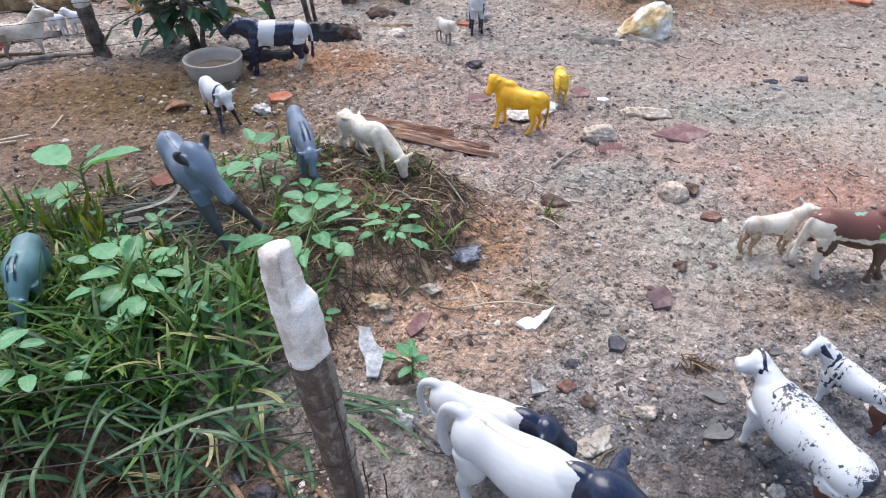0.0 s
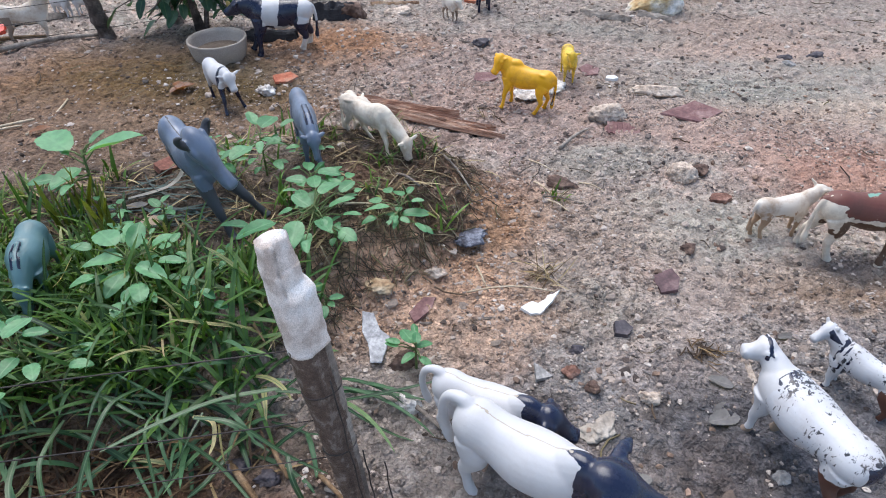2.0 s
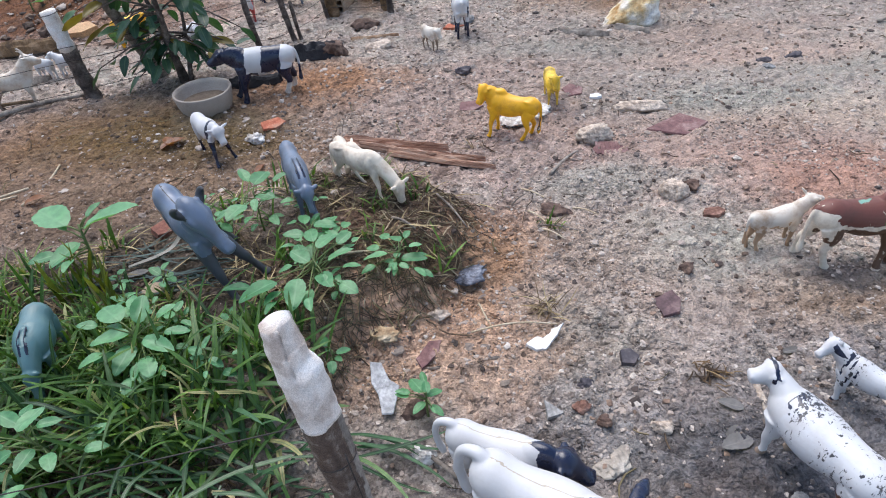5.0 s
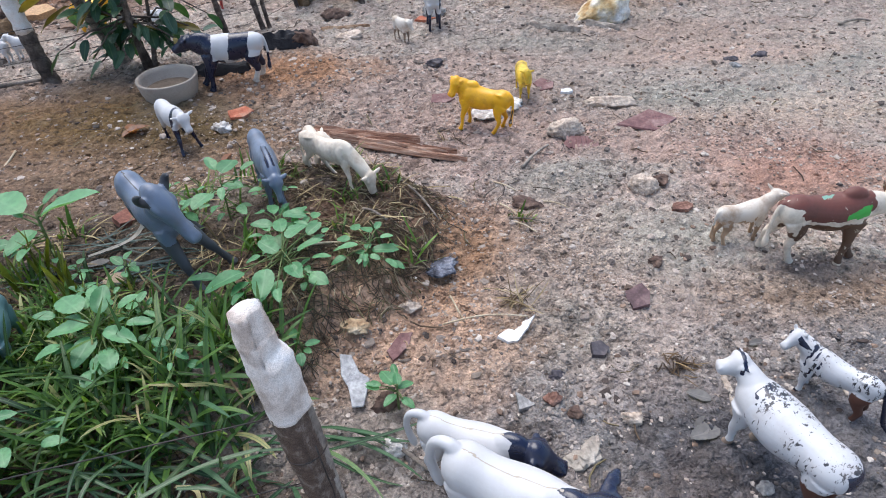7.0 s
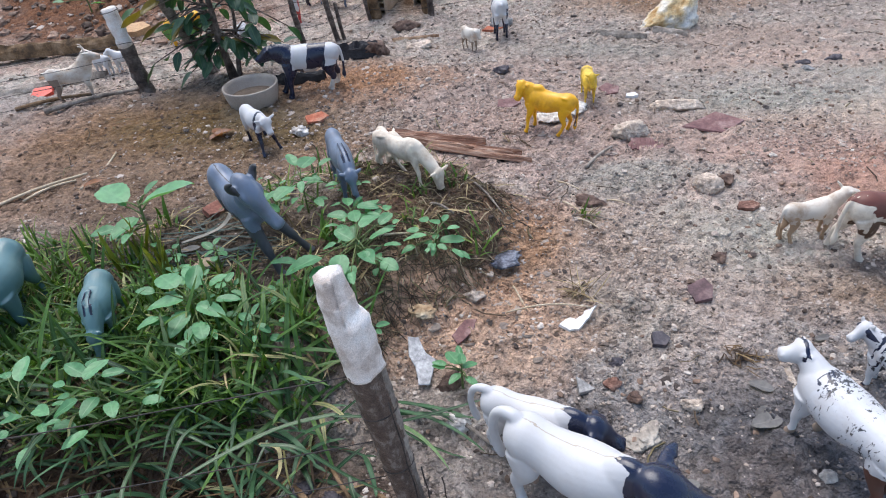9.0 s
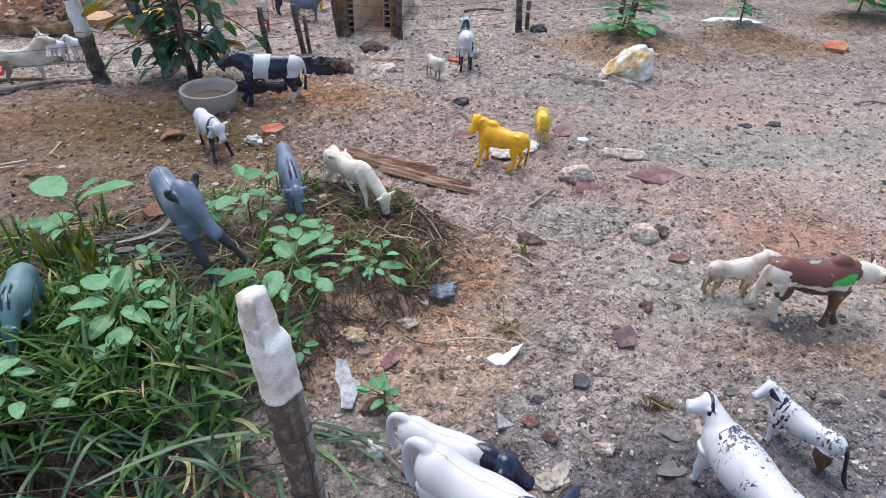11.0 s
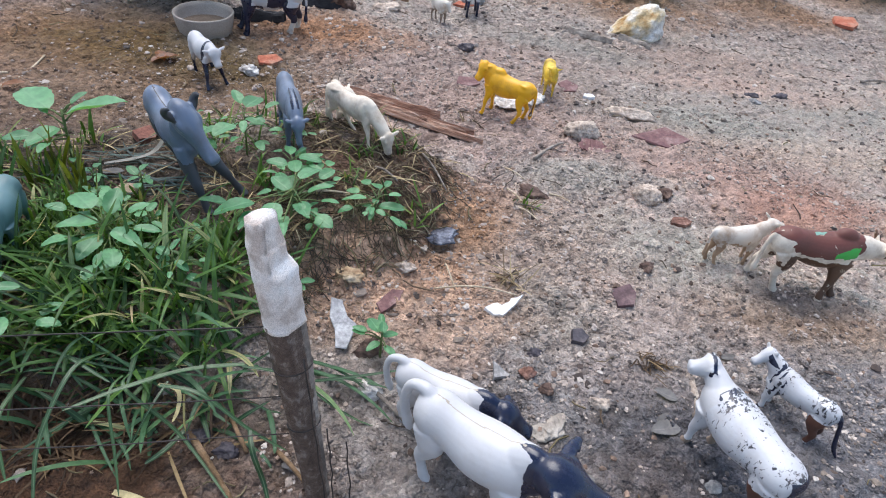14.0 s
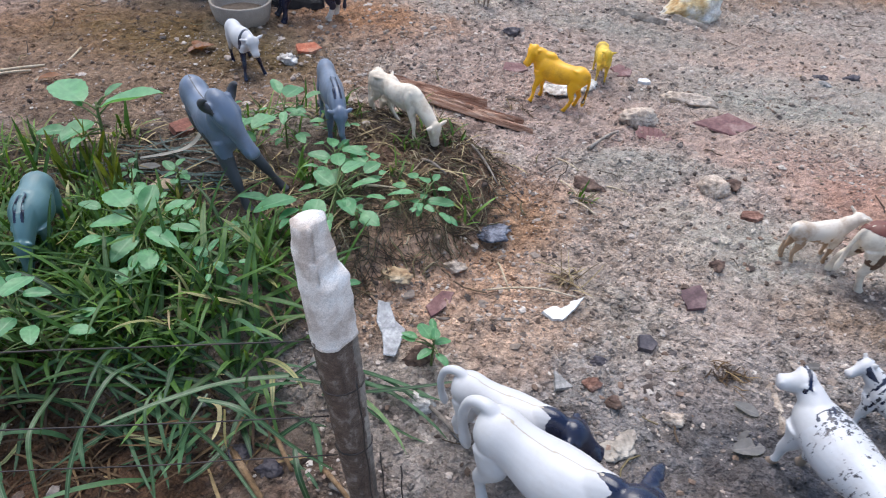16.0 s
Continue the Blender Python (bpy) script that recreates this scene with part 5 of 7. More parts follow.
figurine("toy_buffalo", "blue-grey plastic toy buffalo calf with lowered head", "toy buffalo", -0.202, 0.772, -66, 0.080, [BLUE_GREY, BLACK], LOOP, L=0.98, W=0.74, head=(0.76, 0.70, -58, 0), horns="loop", ears=0.14, ear_lift=0.0, voxel=0.014, skull_width=0.85, muzzle=0.8, legs=0.9)
figurine("toy_buffalo", "small green-grey toy buffalo half sunk in grass", "toy buffalo", -0.420, 0.497, -70, 0.072, [GREEN_GREY, BLACK], LOOP, L=0.8, W=1.05, belly=1.08, head=(0.80, 0.58, -58, -8), horns="loop", ears=0.04, voxel=0.015, skull_width=0.9)
figurine("toy_buffalo", "large green-grey toy buffalo standing in grass", "toy buffalo", -0.545, 0.522, -74, 0.096, [GREEN_GREY, BLACK], LOOP, L=0.8, W=1.02, head=(0.80, 0.60, -60, -6), horns="loop", ears=0.05, voxel=0.015, skull_width=0.9)
figurine("toy_calf", "white toy calf with black legs and neck band", "toy calf", -0.424, 1.037, -46, 0.074, [WHITE, BLACK], banded, L=0.85, W=0.90, head=(0.68, 0.84, -42, 0), ears=0.14, voxel=0.018, tail="short", legs=0.85, feet=((-0.406, 0.994), (-0.387, 1.032), (-0.455, 1.066), (-0.432, 1.085)))
figurine("toy_cow", "black and white belted toy cow beside the bowl", COW, -0.377, 1.273, 186, 0.098, [WHITE, BLACK, DIRTY_CREAM], belted, L=1.05, W=0.98, belly=1.1, legs=1.12, head=(0.72, 0.90, -18, -4), ears=0.08, neck=1.15, tail="down", voxel=0.015, feet=((-0.437, 1.262), (-0.420, 1.247), (-0.330, 1.300), (-0.337, 1.268)))
figurine("toy_goat", "white toy goat with black patches and dark legs", "toy goat", 0.020, 1.545, 96, 0.094, [WHITE, BLACK], goat_coat, L=0.65, W=0.90, head=(0.52, 1.06, -10, 0), horns="back", ears=0.12, tail="short", voxel=0.020, legs=0.75)
figurine("toy_kid", "small pale toy kid beside the goat", "toy goat", -0.050, 1.455, -52, 0.054, [DIRTY_CREAM, MUD], lambda x, y, z, h, w: pick(len(x), (z < 0.5, 1)), L=0.8, W=0.75, head=(0.62, 0.92, -45, 10), ears=0.12, tail="short", voxel=0.026, legs=0.8)
figurine("toy_goat", "cream toy goat by the leaning fence post", "toy goat", -0.925, 1.300, 30, 0.084, [DIRTY_CREAM, MUD], lambda x, y, z, h, w: pick(len(x), ((x < -0.35) & (z < 0.75), 1)), L=0.9, W=0.7, belly=0.85, head=(0.58, 1.14, -10, 0), horns="back", ears=0.10, tail="short", voxel=0.022, legs=0.75)
figurine("toy_lamb", "white toy lamb behind the cream goat", "toy lamb", -0.935, 1.440, 160, 0.050, [WHITE, DIRTY_CREAM], hooves, L=0.9, W=0.85, head=(0.66, 1.0, -20, 0), ears=0.10, tail="short", voxel=0.03)
figurine("toy_lamb", "white toy lamb with a brown rump by the post", "toy lamb", -0.878, 1.440, 175, 0.050, [WHITE, DIRTY_CREAM], lambda x, y, z, h, w: pick(len(x), (x < -0.2, 1)), L=0.9, W=0.85, head=(0.66, 1.0, -20, 0), ears=0.10, tail="short", voxel=0.03)
figurine("toy_rooster", "red toy animal with white neck beyond the fence", "toy animal", -0.530, 1.735, -70, 0.076, [WHITE, RED_PAINT], red_coat, L=0.7, W=0.75, head=(0.46, 1.3, -30, 0), ears=0.05, tail="arched", voxel=0.03)
figurine("toy_cow", "white and black toy cow beyond the fence", COW, -0.505, 1.885, 35, 0.068, [WHITE, BLACK], lambda x, y, z, h, w: pick(len(x), (x < -0.3, 1), (x > 0.5, 1), (z < 0.5, 1)), L=0.95, W=0.9, head=(0.72, 1.0, -30, 0), voxel=0.03)
figurine("toy_cow", "grey toy cow beyond the fence", COW, -0.438, 1.835, 15, 0.066, [BLUE_GREY, BLACK], plain, L=0.95, W=0.9, head=(0.72, 1.0, -20, 0), voxel=0.03)
figurine("toy_cow", "yellow toy cow beyond the fence", COW, -0.452, 1.955, 5, 0.075, [YELLOW, BLACK], plain, L=0.95, W=0.9, head=(0.72, 1.0, -20, 0), voxel=0.03)
figurine("toy_calf", "yellow toy calf by the earth bank", "toy calf", -0.80, 1.62, 20, 0.068, [YELLOW, BLACK], plain, L=0.9, W=0.9, head=(0.66, 1.0, -20, 0), voxel=0.03)
figurine("toy_lamb", "white toy lamb behind the bush", "toy lamb", -0.62, 1.56, -80, 0.06, [WHITE, DIRTY_CREAM], hooves, L=0.9, W=0.85, head=(0.66, 1.05, -30, 0), voxel=0.03)

# ---- fences ----
def stick(bm, a, b, r0, r1, sides=10, rings=7, bow=0.0, rough=0.12, seed=0):
    """A natural stick from a to b, knobbly and slightly bowed."""
    a, b = Vector(a), Vector(b)
    side = (b - a).cross(Vector((0.3, 1, 0.1))).normalized()
    pts = []
    for k in range(rings + 1):
        s = k / rings
        p = a.lerp(b, s) + side * bow * math.sin(math.pi * s)
        r = (r0 + (r1 - r0) * s) * (1 + rough * noise.noise(Vector((s * 6, seed, 0))))
        pts.append((*p, r, r * (1 + rough * noise.noise(Vector((seed, s * 5, 3))))))
    return tube(bm, pts, sides)


def wire_bm(bm, a, b, r=0.0007, sag=0.004, n=14, wob=0.0012, seed=0):
    a, b = Vector(a), Vector(b)
    pts = []
    for k in range(n + 1):
        s = k / n
        p = a.lerp(b, s) + Vector((0, 0, -sag * 4 * s * (1 - s)))
        w = noise.noise_vector(Vector((s * 7, seed * 2.3, 0))) * wob * min(1, 6 * s * (1 - s))
        pts.append((*(p + w), r))
    return tube(bm, pts, 6)


def wire_between(a, b, r=0.0007, sag=0.004, mat=WIRE, parent=None, seed=0, name="wire"):
    return part(name, fixed(wire_bm(bmesh.new(), a, b, r, sag, seed=seed)), mat, parent)


def coil(bm, centre, axis, radius, r, turns=1.5, pitch=0.003):
    axis = Vector(axis).normalized()
    u = axis.orthogonal().normalized()
    v = axis.cross(u)
    n = int(16 * turns)
    return tube(bm, [(*(Vector(centre) + (u * math.cos(6.283 * k / 16) + v * math.sin(6.283 * k / 16)) * radius + axis * pitch * k / 16), r) for k in range(n + 1)], 5)


def front_post():
    """The near post: bark below, stripped and whitewashed above, thinner towards the ground, split flat along one side, its top hewn and chipped."""
    ob = base_empty("fence_post", -0.052, 0.290)
    top, foot = Vector((-0.045, 0.052, 0.262)), Vector((0.0, 0.0, -0.012))
    def at(s):
        return foot.lerp(top, s)
    def girth(s):
        return 0.0092 + 0.0058 * min(1, s / 0.6)
    def band(s0, s1, grow, seed, n, flat):
        bm = bmesh.new()
        tube(bm, [(*at(s0 + (s1 - s0) * k / n), girth(s0 + (s1 - s0) * k / n) * grow) for k in range(n + 1)], 26)
        for v in bm.verts:
            s = (v.co.z - foot.z) / (top.z - foot.z)
            c = at(s)
            over = (v.co.x - c.x) * 0.92 + (v.co.y - c.y) * -0.38 - flat * girth(s)
            if over > 0:
                v.co.x -= over * 0.85
                v.co.y += over * 0.35
        return bm
    bark = rough_up(band(0.0, 0.705, 1.0, 2, 70, 0.72), 0.0006, 120, 2)
    split = []
    bark.faces.index_update()
    for f in bark.faces:
        mid = f.calc_center_median()
        c = at((mid.z - foot.z) / (top.z - foot.z))
        if mid.x - c.x > 0.80 * girth((mid.z - foot.z) / (top.z - foot.z)) + 0.0012 * noise.noise(Vector((0, 0, mid.z * 40))):
            split.append(f.index)
    side = part("bark", fixed(rough_up(bark, 0.0003, 520, 6)), POST_BARK, ob, "dark brown weathered bark with a bare grey split side")
    side.data.materials.append(WEATHERED)
    for k in split:
        side.data.polygons[k].material_index = 1
    bm = band(0.69, 1.0, 1.04, 5, 34, 0.80)
    for v in bm.verts:
        s = (v.co.z - foot.z) / (top.z - foot.z)
        c = at(s)
        if s > 0.86 and v.co.x - c.x > 0.004:
            v.co.x -= 0.0058 * min(1, (s - 0.86) / 0.02)
        if s > 0.93:
            v.co.x += (c.x - v.co.x) * 2.6 * (s - 0.93)
            v.co.y += (c.y - v.co.y) * 2.6 * (s - 0.93)
            v.co.z -= 0.30 * max(0.0, v.co.x - c.x + 0.004) + 0.008 * max(0, noise.noise(Vector((v.co.x * 210, v.co.y * 210, 3))))
    rough_up(bm, 0.0011, 110, 9)
    rough_up(bm, 0.0004, 300, 4)
    part("stripped_top", fixed(bm), WHITEWASH, ob, "whitewashed hewn top")
    ax = top - foot
    bm = bmesh.new()
    coil(bm, at(0.56), ax, 0.0150, 0.0006, 1.25, 0.0012)
    part("wire_binding", fixed(bm), WIRE, ob, "dark binding wire")
    bm = bmesh.new()
    coil(bm, at(0.36), ax, 0.0132, 0.0006, 1.1, 0.0012)
    part("wire_binding", fixed(bm), WIRE, ob, "dark binding wire")
    for k, (a, b) in enumerate((((-0.012, 0.012, 0.17), (0.008, -0.012, 0.0)), ((0.006, 0.002, 0.105), (0.014, -0.008, 0.0)), ((0.020, 0.006, 0.085), (0.026, -0.002, 0.0)))):
        part("wire_tail", fixed(wire_bm(bmesh.new(), a, b, 0.0006, 0, 8, 0.002, k + 4)), WIRE, ob)
    return tagged(ob, "leaning bark-covered fence post with whitewashed tapered top", "fence post", "fence posts")


front_post()
for k, (z, a, b) in enumerate(((0.178, (-0.088, 0.322), (-0.62, 0.207)), (0.114, (-0.081, 0.310), (-0.62, 0.195)), (0.071, (-0.080, 0.306), (-0.62, 0.19)))):
    tagged(wire_between((a[0], a[1], z), (b[0], b[1], z), 0.00055, 0.003, seed=k, name="fence_wire"), "thin dark fence wire stretched over the grass", "fence wire", "fence wires")


def fence_post(x, y, h, r, lean=(0, 0), mat=BARK, label="thin dark wooden fence post in the soil", painted=0.0, seed=0):
    ob = base_empty("fence_post", x, y, gz(x, y))
    split = h * (1 - painted)
    def p(z):
        return (lean[0] * z / h, lean[1] * z / h, z)
    part("shaft", fixed(rough_up(stick(bmesh.new(), p(-0.01), p(split), r, r * 0.92, 12, 12, 0.002, 0.18, seed), r * 0.16, 90, seed)), mat, ob)
    if painted:
        part("whitewashed_top", fixed(rough_up(stick(bmesh.new(), p(split - 0.002), p(h), r * 0.98, r * 0.93, 12, 8, 0.0, 0.12, seed), r * 0.12, 120, seed)), WHITEWASH, ob, "pale whitewashed top")
        bm = bmesh.new()
        coil(bm, p(h * 0.96), (lean[0], lean[1], h), r * 1.08, 0.0009, 1.5)
        part("wire_binding", fixed(bm), WIRE, ob)
    return tagged(ob, label, "fence post", "fence posts")


fence_post(-0.772, 1.318, 0.186, 0.0165, (-0.018, 0.0), BARK, "leaning fence post, dark bark below and whitewashed above", 0.42, 1)
fence_post(-0.455, 1.518, 0.115, 0.007, (-0.012, 0.0), BARK, seed=2)
fence_post(-0.383, 1.566, 0.118, 0.007, (-0.016, 0.0), BARK, seed=3)
fence_post(-0.368, 1.572, 0.09, 0.005, (-0.008, 0.0), BARK, seed=13)
fence_post(-0.312, 1.735, 0.20, 0.0165, (-0.02, 0.0), BROWN_BARK, "stout brown fence post beside the clay slab", seed=4)
fence_post(-0.325, 1.715, 0.10, 0.005, (-0.012, 0.0), BARK, seed=14)
fence_post(-0.172, 1.740, 0.20, 0.0155, (-0.008, 0.0), BROWN_BARK, "stout brown fence post beside the clay slab", seed=5)
fence_post(-0.160, 1.712, 0.118, 0.0085, (0.0, 0.0), BARK, seed=6)
fence_post(0.162, 1.852, 0.135, 0.0095, (-0.006, 0.0), BARK, seed=7)
fence_post(0.186, 1.880, 0.17, 0.0065, (0.002, 0.0), BROWN_BARK, seed=8)
fence_post(0.46, 1.958, 0.15, 0.008, (0.01, 0.0), BARK, seed=9)
fence_post(0.503, 1.984, 0.10, 0.007, (0.01, 0.0), BARK, seed=10)
fence_post(0.431, 2.235, 0.16, 0.015, (0.004, 0.0), CHARRED, "dark post of the far fence", seed=11)
fence_post(0.603, 2.274, 0.18, 0.02, (0.006, 0.0), CHARRED, "dark post of the far fence", seed=12)


def fence_run(points, heights, mat, r, label, name="fence_wire"):
    for k, h in enumerate(heights):
        bm = bmesh.new()
        for i, (a, b) in enumerate(zip(points, points[1:])):
            wire_bm(bm, (a[0], a[1], h), (b[0], b[1], h), r, 0.005, 10, 0.002, i + k * 5)
        tagged(part(name, fixed(bm), mat), label, "fence wire", "fence wires")


LINE = [(-1.35, 1.08), (-0.776, 1.300), (-0.458, 1.509), (-0.387, 1.557), (-0.318, 1.716), (-0.164, 1.700), (0.160, 1.842)]
fence_run(LINE, (0.028, 0.058, 0.09, 0.118), WIRE, 0.0006, "dark wire strung between the wooden posts")
fence_run([(0.168, 1.842), (0.462, 1.950)], (0.055, 0.085, 0.113), WHITE_WIRE, 0.0020, "white cord strung between the wooden posts", "fence_wire")


# ---- clay slab shelter ----
def hollow_slab(x, y, rz, length, height, thick, holes, label):
    """A hollow clay slab stood on edge: two skins joined by webs, open at the end."""
    ob = base_empty("hollow_clay_slab", x, y, gz(x, y) - 0.004, rz)
    skin = 0.0035
    for k, y0 in enumerate((0, thick - skin)):
        part("skin", fixed(box(bmesh.new(), 0, length, y0, y0 + skin, 0, height)), CLAY, ob, smooth=False)
    for k in range(holes + 1):
        z = (height - skin) * k / holes
        part("web", fixed(box(bmesh.new(), 0.0005, length - 0.0005, skin, thick - skin, z + 0.0003, z + skin - 0.0003)), CLAY, ob, smooth=False)
    return tagged(ob, label, "clay slab", "clay slabs")


hollow_slab(-0.285, 1.742, 83, 0.52, 0.100, 0.026, 6, "hollow pale clay slab standing on edge")
hollow_slab(-0.192, 1.80, 83, 0.28, 0.105, 0.026, 6, "hollow pale clay slab standing on edge")
bm = stick(bmesh.new(), (0, 0, 0), (0.10, 0.02, 0.0), 0.028, 0.026, 14, 8, 0, 0.1, 3)
ob = tagged(part("log", fixed(rough_up(bm, 0.003, 60, 2)), BROWN_BARK), "short brown log lying behind the slabs", "log")
ob.matrix_basis = pose(-0.20, 2.36, gz(-0.2, 2.36) + 0.026, 0, 0, 20)
# ---- bowl ----
bm = bmesh.new()
prof = [(0.0, 0.0), (0.050, 0.0), (0.054, 0.003), (0.0595, 0.020), (0.0640, 0.041), (0.0635, 0.0430), (0.0590, 0.0425), (0.0565, 0.035), (0.053, 0.020), (0.048, 0.016), (0.0, 0.016)]
N = 48
rings = [[bm.verts.new((r * math.cos(6.28319 * k / N), r * math.sin(6.28319 * k / N), z)) for k in range(N)] for r, z in prof[1:-1]]
for a, b in zip(rings, rings[1:]):
    for k in range(N):
        bm.faces.new((a[k], a[(k + 1) % N], b[(k + 1) % N], b[k]))
bm.faces.new(rings[0][::-1])
bm.faces.new(rings[-1])
rough_up(bm, 0.0006, 30, 3)
bmesh.ops.scale(bm, verts=bm.verts, vec=(0.9, 0.9, 1.0))
bowl = base_empty("bowl", -0.496, 1.228, gz(-0.496, 1.228) - 0.003)
part("shell", fixed(bm), surface("bowl_cement", [(0.33, 0.275, 0.23), (0.41, 0.35, 0.295), (0.45, 0.39, 0.33)], 14, 900, 0.65, 0.15, 0.0005), bowl)
bm = bmesh.new()
bmesh.ops.create_circle(bm, cap_ends=True, segments=40, radius=0.0462)
bmesh.ops.translate(bm, verts=bm.verts, vec=(0, 0, 0.0195))
part("residue", bm, surface("bowl_dirt", [(0.15, 0.11, 0.08), (0.24, 0.18, 0.13)], 60, 300, 0.8), bowl, "brown dirt in the bottom")
tagged(bowl, "round grey cement bowl with dirt inside", "bowl")


# ---- plants ----
def leaf_mesh(name, mat, shape=1.0, fold=0.18, curl=0.25, teeth=0.0, n=10):
    """A leaf of unit length along +x: ovate, folded on its midrib, tip curling down."""
    verts, faces, across = [], [], []
    for i in range(n + 1):
        s = i / n
        w = 0.84 * shape * s ** 0.56 * (1 - s) ** 0.72 + 0.004
        if teeth and 0 < i < n:
            w *= 1 + teeth * (1 if i % 2 else -1)
        for c in (-1, -0.5, 0, 0.5, 1):
            z = fold * abs(c) * w - curl * s * s + 0.015 * math.sin(9 * s + 2 * c)
            verts.append((s, c * w, z))
            across.append(abs(c))
    for i in range(n):
        for c in range(4):
            k = i * 5 + c
            faces.append((k, k + 1, k + 6, k + 5))
    me = arrays_mesh(name, verts, faces, mat)
    me.attributes.new("across", "FLOAT", "POINT").data.foreach_set("value", across)
    return me


LEAVES = {"weed": [leaf_mesh("leaf", WEED_LEAF, 0.95, 0.2, 0.16, 0.035, 14), leaf_mesh("leaf", WEED_LEAF, 1.08, 0.12, 0.28, 0.045, 14), leaf_mesh("leaf", WEED_LEAF, 0.85, 0.3, 0.1, 0.035, 14)],
          "bush": [leaf_mesh("leaf", BUSH_LEAF, 0.85, 0.2, 0.2), leaf_mesh("leaf", BUSH_LEAF, 1.0, 0.1, 0.3), leaf_mesh("leaf", BUSH_LEAF, 0.75, 0.3, 0.1)],
          "brown": [leaf_mesh("leaf", BROWN_LEAF, 0.7, 0.35, 0.1)]}


def put_leaf(parent, kind, at, az, size, tilt, roll, r):
    o = new("leaf", r.choice(LEAVES[kind]))
    o.parent = parent
    o.matrix_basis = Matrix.Translation(at) @ pose(0, 0, 0, roll, -tilt, az) @ Matrix.Diagonal((size, size * r.uniform(0.68, 0.92), size, 1))
    return o


def weed(x, y, leaves, label, seed, extra=0, extra_size=0.018, kind="weed", category="weed", stem=0.0013, name="weed"):
    """A soft-stemmed plant. leaves: (x, y, z, length) of each leaf's middle in the world."""
    r = random.Random(seed)
    g = gz(x, y)
    ob = base_empty(name, x, y, g - 0.002)
    top = max(l[2] for l in leaves) - g
    cx = sum(l[0] for l in leaves) / len(leaves) - x
    cy = sum(l[1] for l in leaves) / len(leaves) - y
    apex = Vector((cx * 0.7, cy * 0.7, top * 0.97))
    def stem_at(s):
        return Vector((apex.x * s ** 1.4, apex.y * s ** 1.4, apex.z * s))
    part("stem", fixed(tube(bmesh.new(), [(*stem_at(k / 6), stem * (1.2 - 0.5 * k / 6)) for k in range(7)], 7)), STEM, ob)
    trim = 0.95 if kind == "weed" and top < 0.2 else 1.0
    items = [(Vector((lx - x, ly - y, lz - g)), s * (trim if s < 0.05 else 1.0)) for lx, ly, lz, s in leaves]
    for k in range(extra):
        s = r.uniform(0.35, 0.98)
        a = r.uniform(0, 6.28)
        d = extra_size * r.uniform(0.6, 2.2)
        items.append((stem_at(s) + Vector((math.cos(a) * d, math.sin(a) * d, r.uniform(-0.004, 0.006))), extra_size * r.uniform(0.6, 1.25)))
    if kind == "weed" and top < 0.2:
        for mid_point, size in list(items)[:len(leaves)]:
            if 0.024 < size < 0.05:
                for turn in (-1.0, 1.0):
                    a = math.atan2(mid_point.y - apex.y, mid_point.x - apex.x) + turn * r.uniform(0.9, 1.5)
                    items.append((mid_point + Vector((math.cos(a) * size * 0.62, math.sin(a) * size * 0.62, -r.uniform(0.002, 0.008))), size * r.uniform(0.5, 0.75)))
    for mid_point, size in items:
        s = min(0.98, max(0.25, (mid_point.z / apex.z) * 0.92))
        root = stem_at(s)
        out = Vector((mid_point.x - root.x, mid_point.y - root.y, 0))
        az = math.degrees(math.atan2(out.y, out.x)) + r.uniform(-12, 12)
        way = Vector((math.cos(radians(az)), math.sin(radians(az)), 0))
        start = mid_point - way * size * 0.5
        blade = put_leaf(ob, kind, start, az, size, r.uniform(-8, 22), r.uniform(-14, 14), r)
        if (start - root).length > 0.003:
            stalk = part("petiole", fixed(tube(bmesh.new(), [(*root, stem * 0.6), (*(root.lerp(start, 0.6) + Vector((0, 0, 0.002))), stem * 0.5), (*start, stem * 0.45)], 5)), STEM, blade)
            stalk.matrix_parent_inverse = blade.matrix_basis.inverted()
    return tagged(ob, label, category, "weeds")


weed(-0.432, 0.640, [(-0.484, 0.676, 0.13, 0.072), (-0.393, 0.655, 0.132, 0.070), (-0.452, 0.627, 0.112, 0.046), (-0.425, 0.675, 0.136, 0.026)], "tall weed with broad pale green leaves", 1, 4, 0.02, stem=0.002)
weed(-0.247, 0.721, [(-0.244, 0.755, 0.122, 0.042), (-0.262, 0.690, 0.112, 0.036), (-0.232, 0.725, 0.105, 0.02)], "weed with rounded leaves beside the buffalo", 2, 10, 0.017)
weed(-0.312, 0.500, [(-0.346, 0.516, 0.115, 0.042), (-0.315, 0.520, 0.112, 0.038), (-0.340, 0.490, 0.105, 0.042), (-0.288, 0.482, 0.103, 0.040), (-0.300, 0.462, 0.09, 0.034), (-0.322, 0.472, 0.095, 0.036)], "broad-leaved weed in the grass", 3, 2, 0.018)
weed(-0.155, 0.590, [(-0.205, 0.556, 0.10, 0.046), (-0.165, 0.553, 0.10, 0.042), (-0.135, 0.572, 0.092, 0.04), (-0.150, 0.690, 0.092, 0.034), (-0.144, 0.640, 0.10, 0.036), (-0.165, 0.655, 0.098, 0.034), (-0.125, 0.62, 0.09, 0.034), (-0.172, 0.615, 0.095, 0.034), (-0.13, 0.665, 0.088, 0.026)], "leafy weed with many small green leaves", 4, 4, 0.022)
weed(-0.17, 0.66, [(-0.18, 0.69, 0.098, 0.03), (-0.15, 0.67, 0.1, 0.03), (-0.19, 0.665, 0.09, 0.028)], "bright green weed on the mound", 14, 4, 0.02)
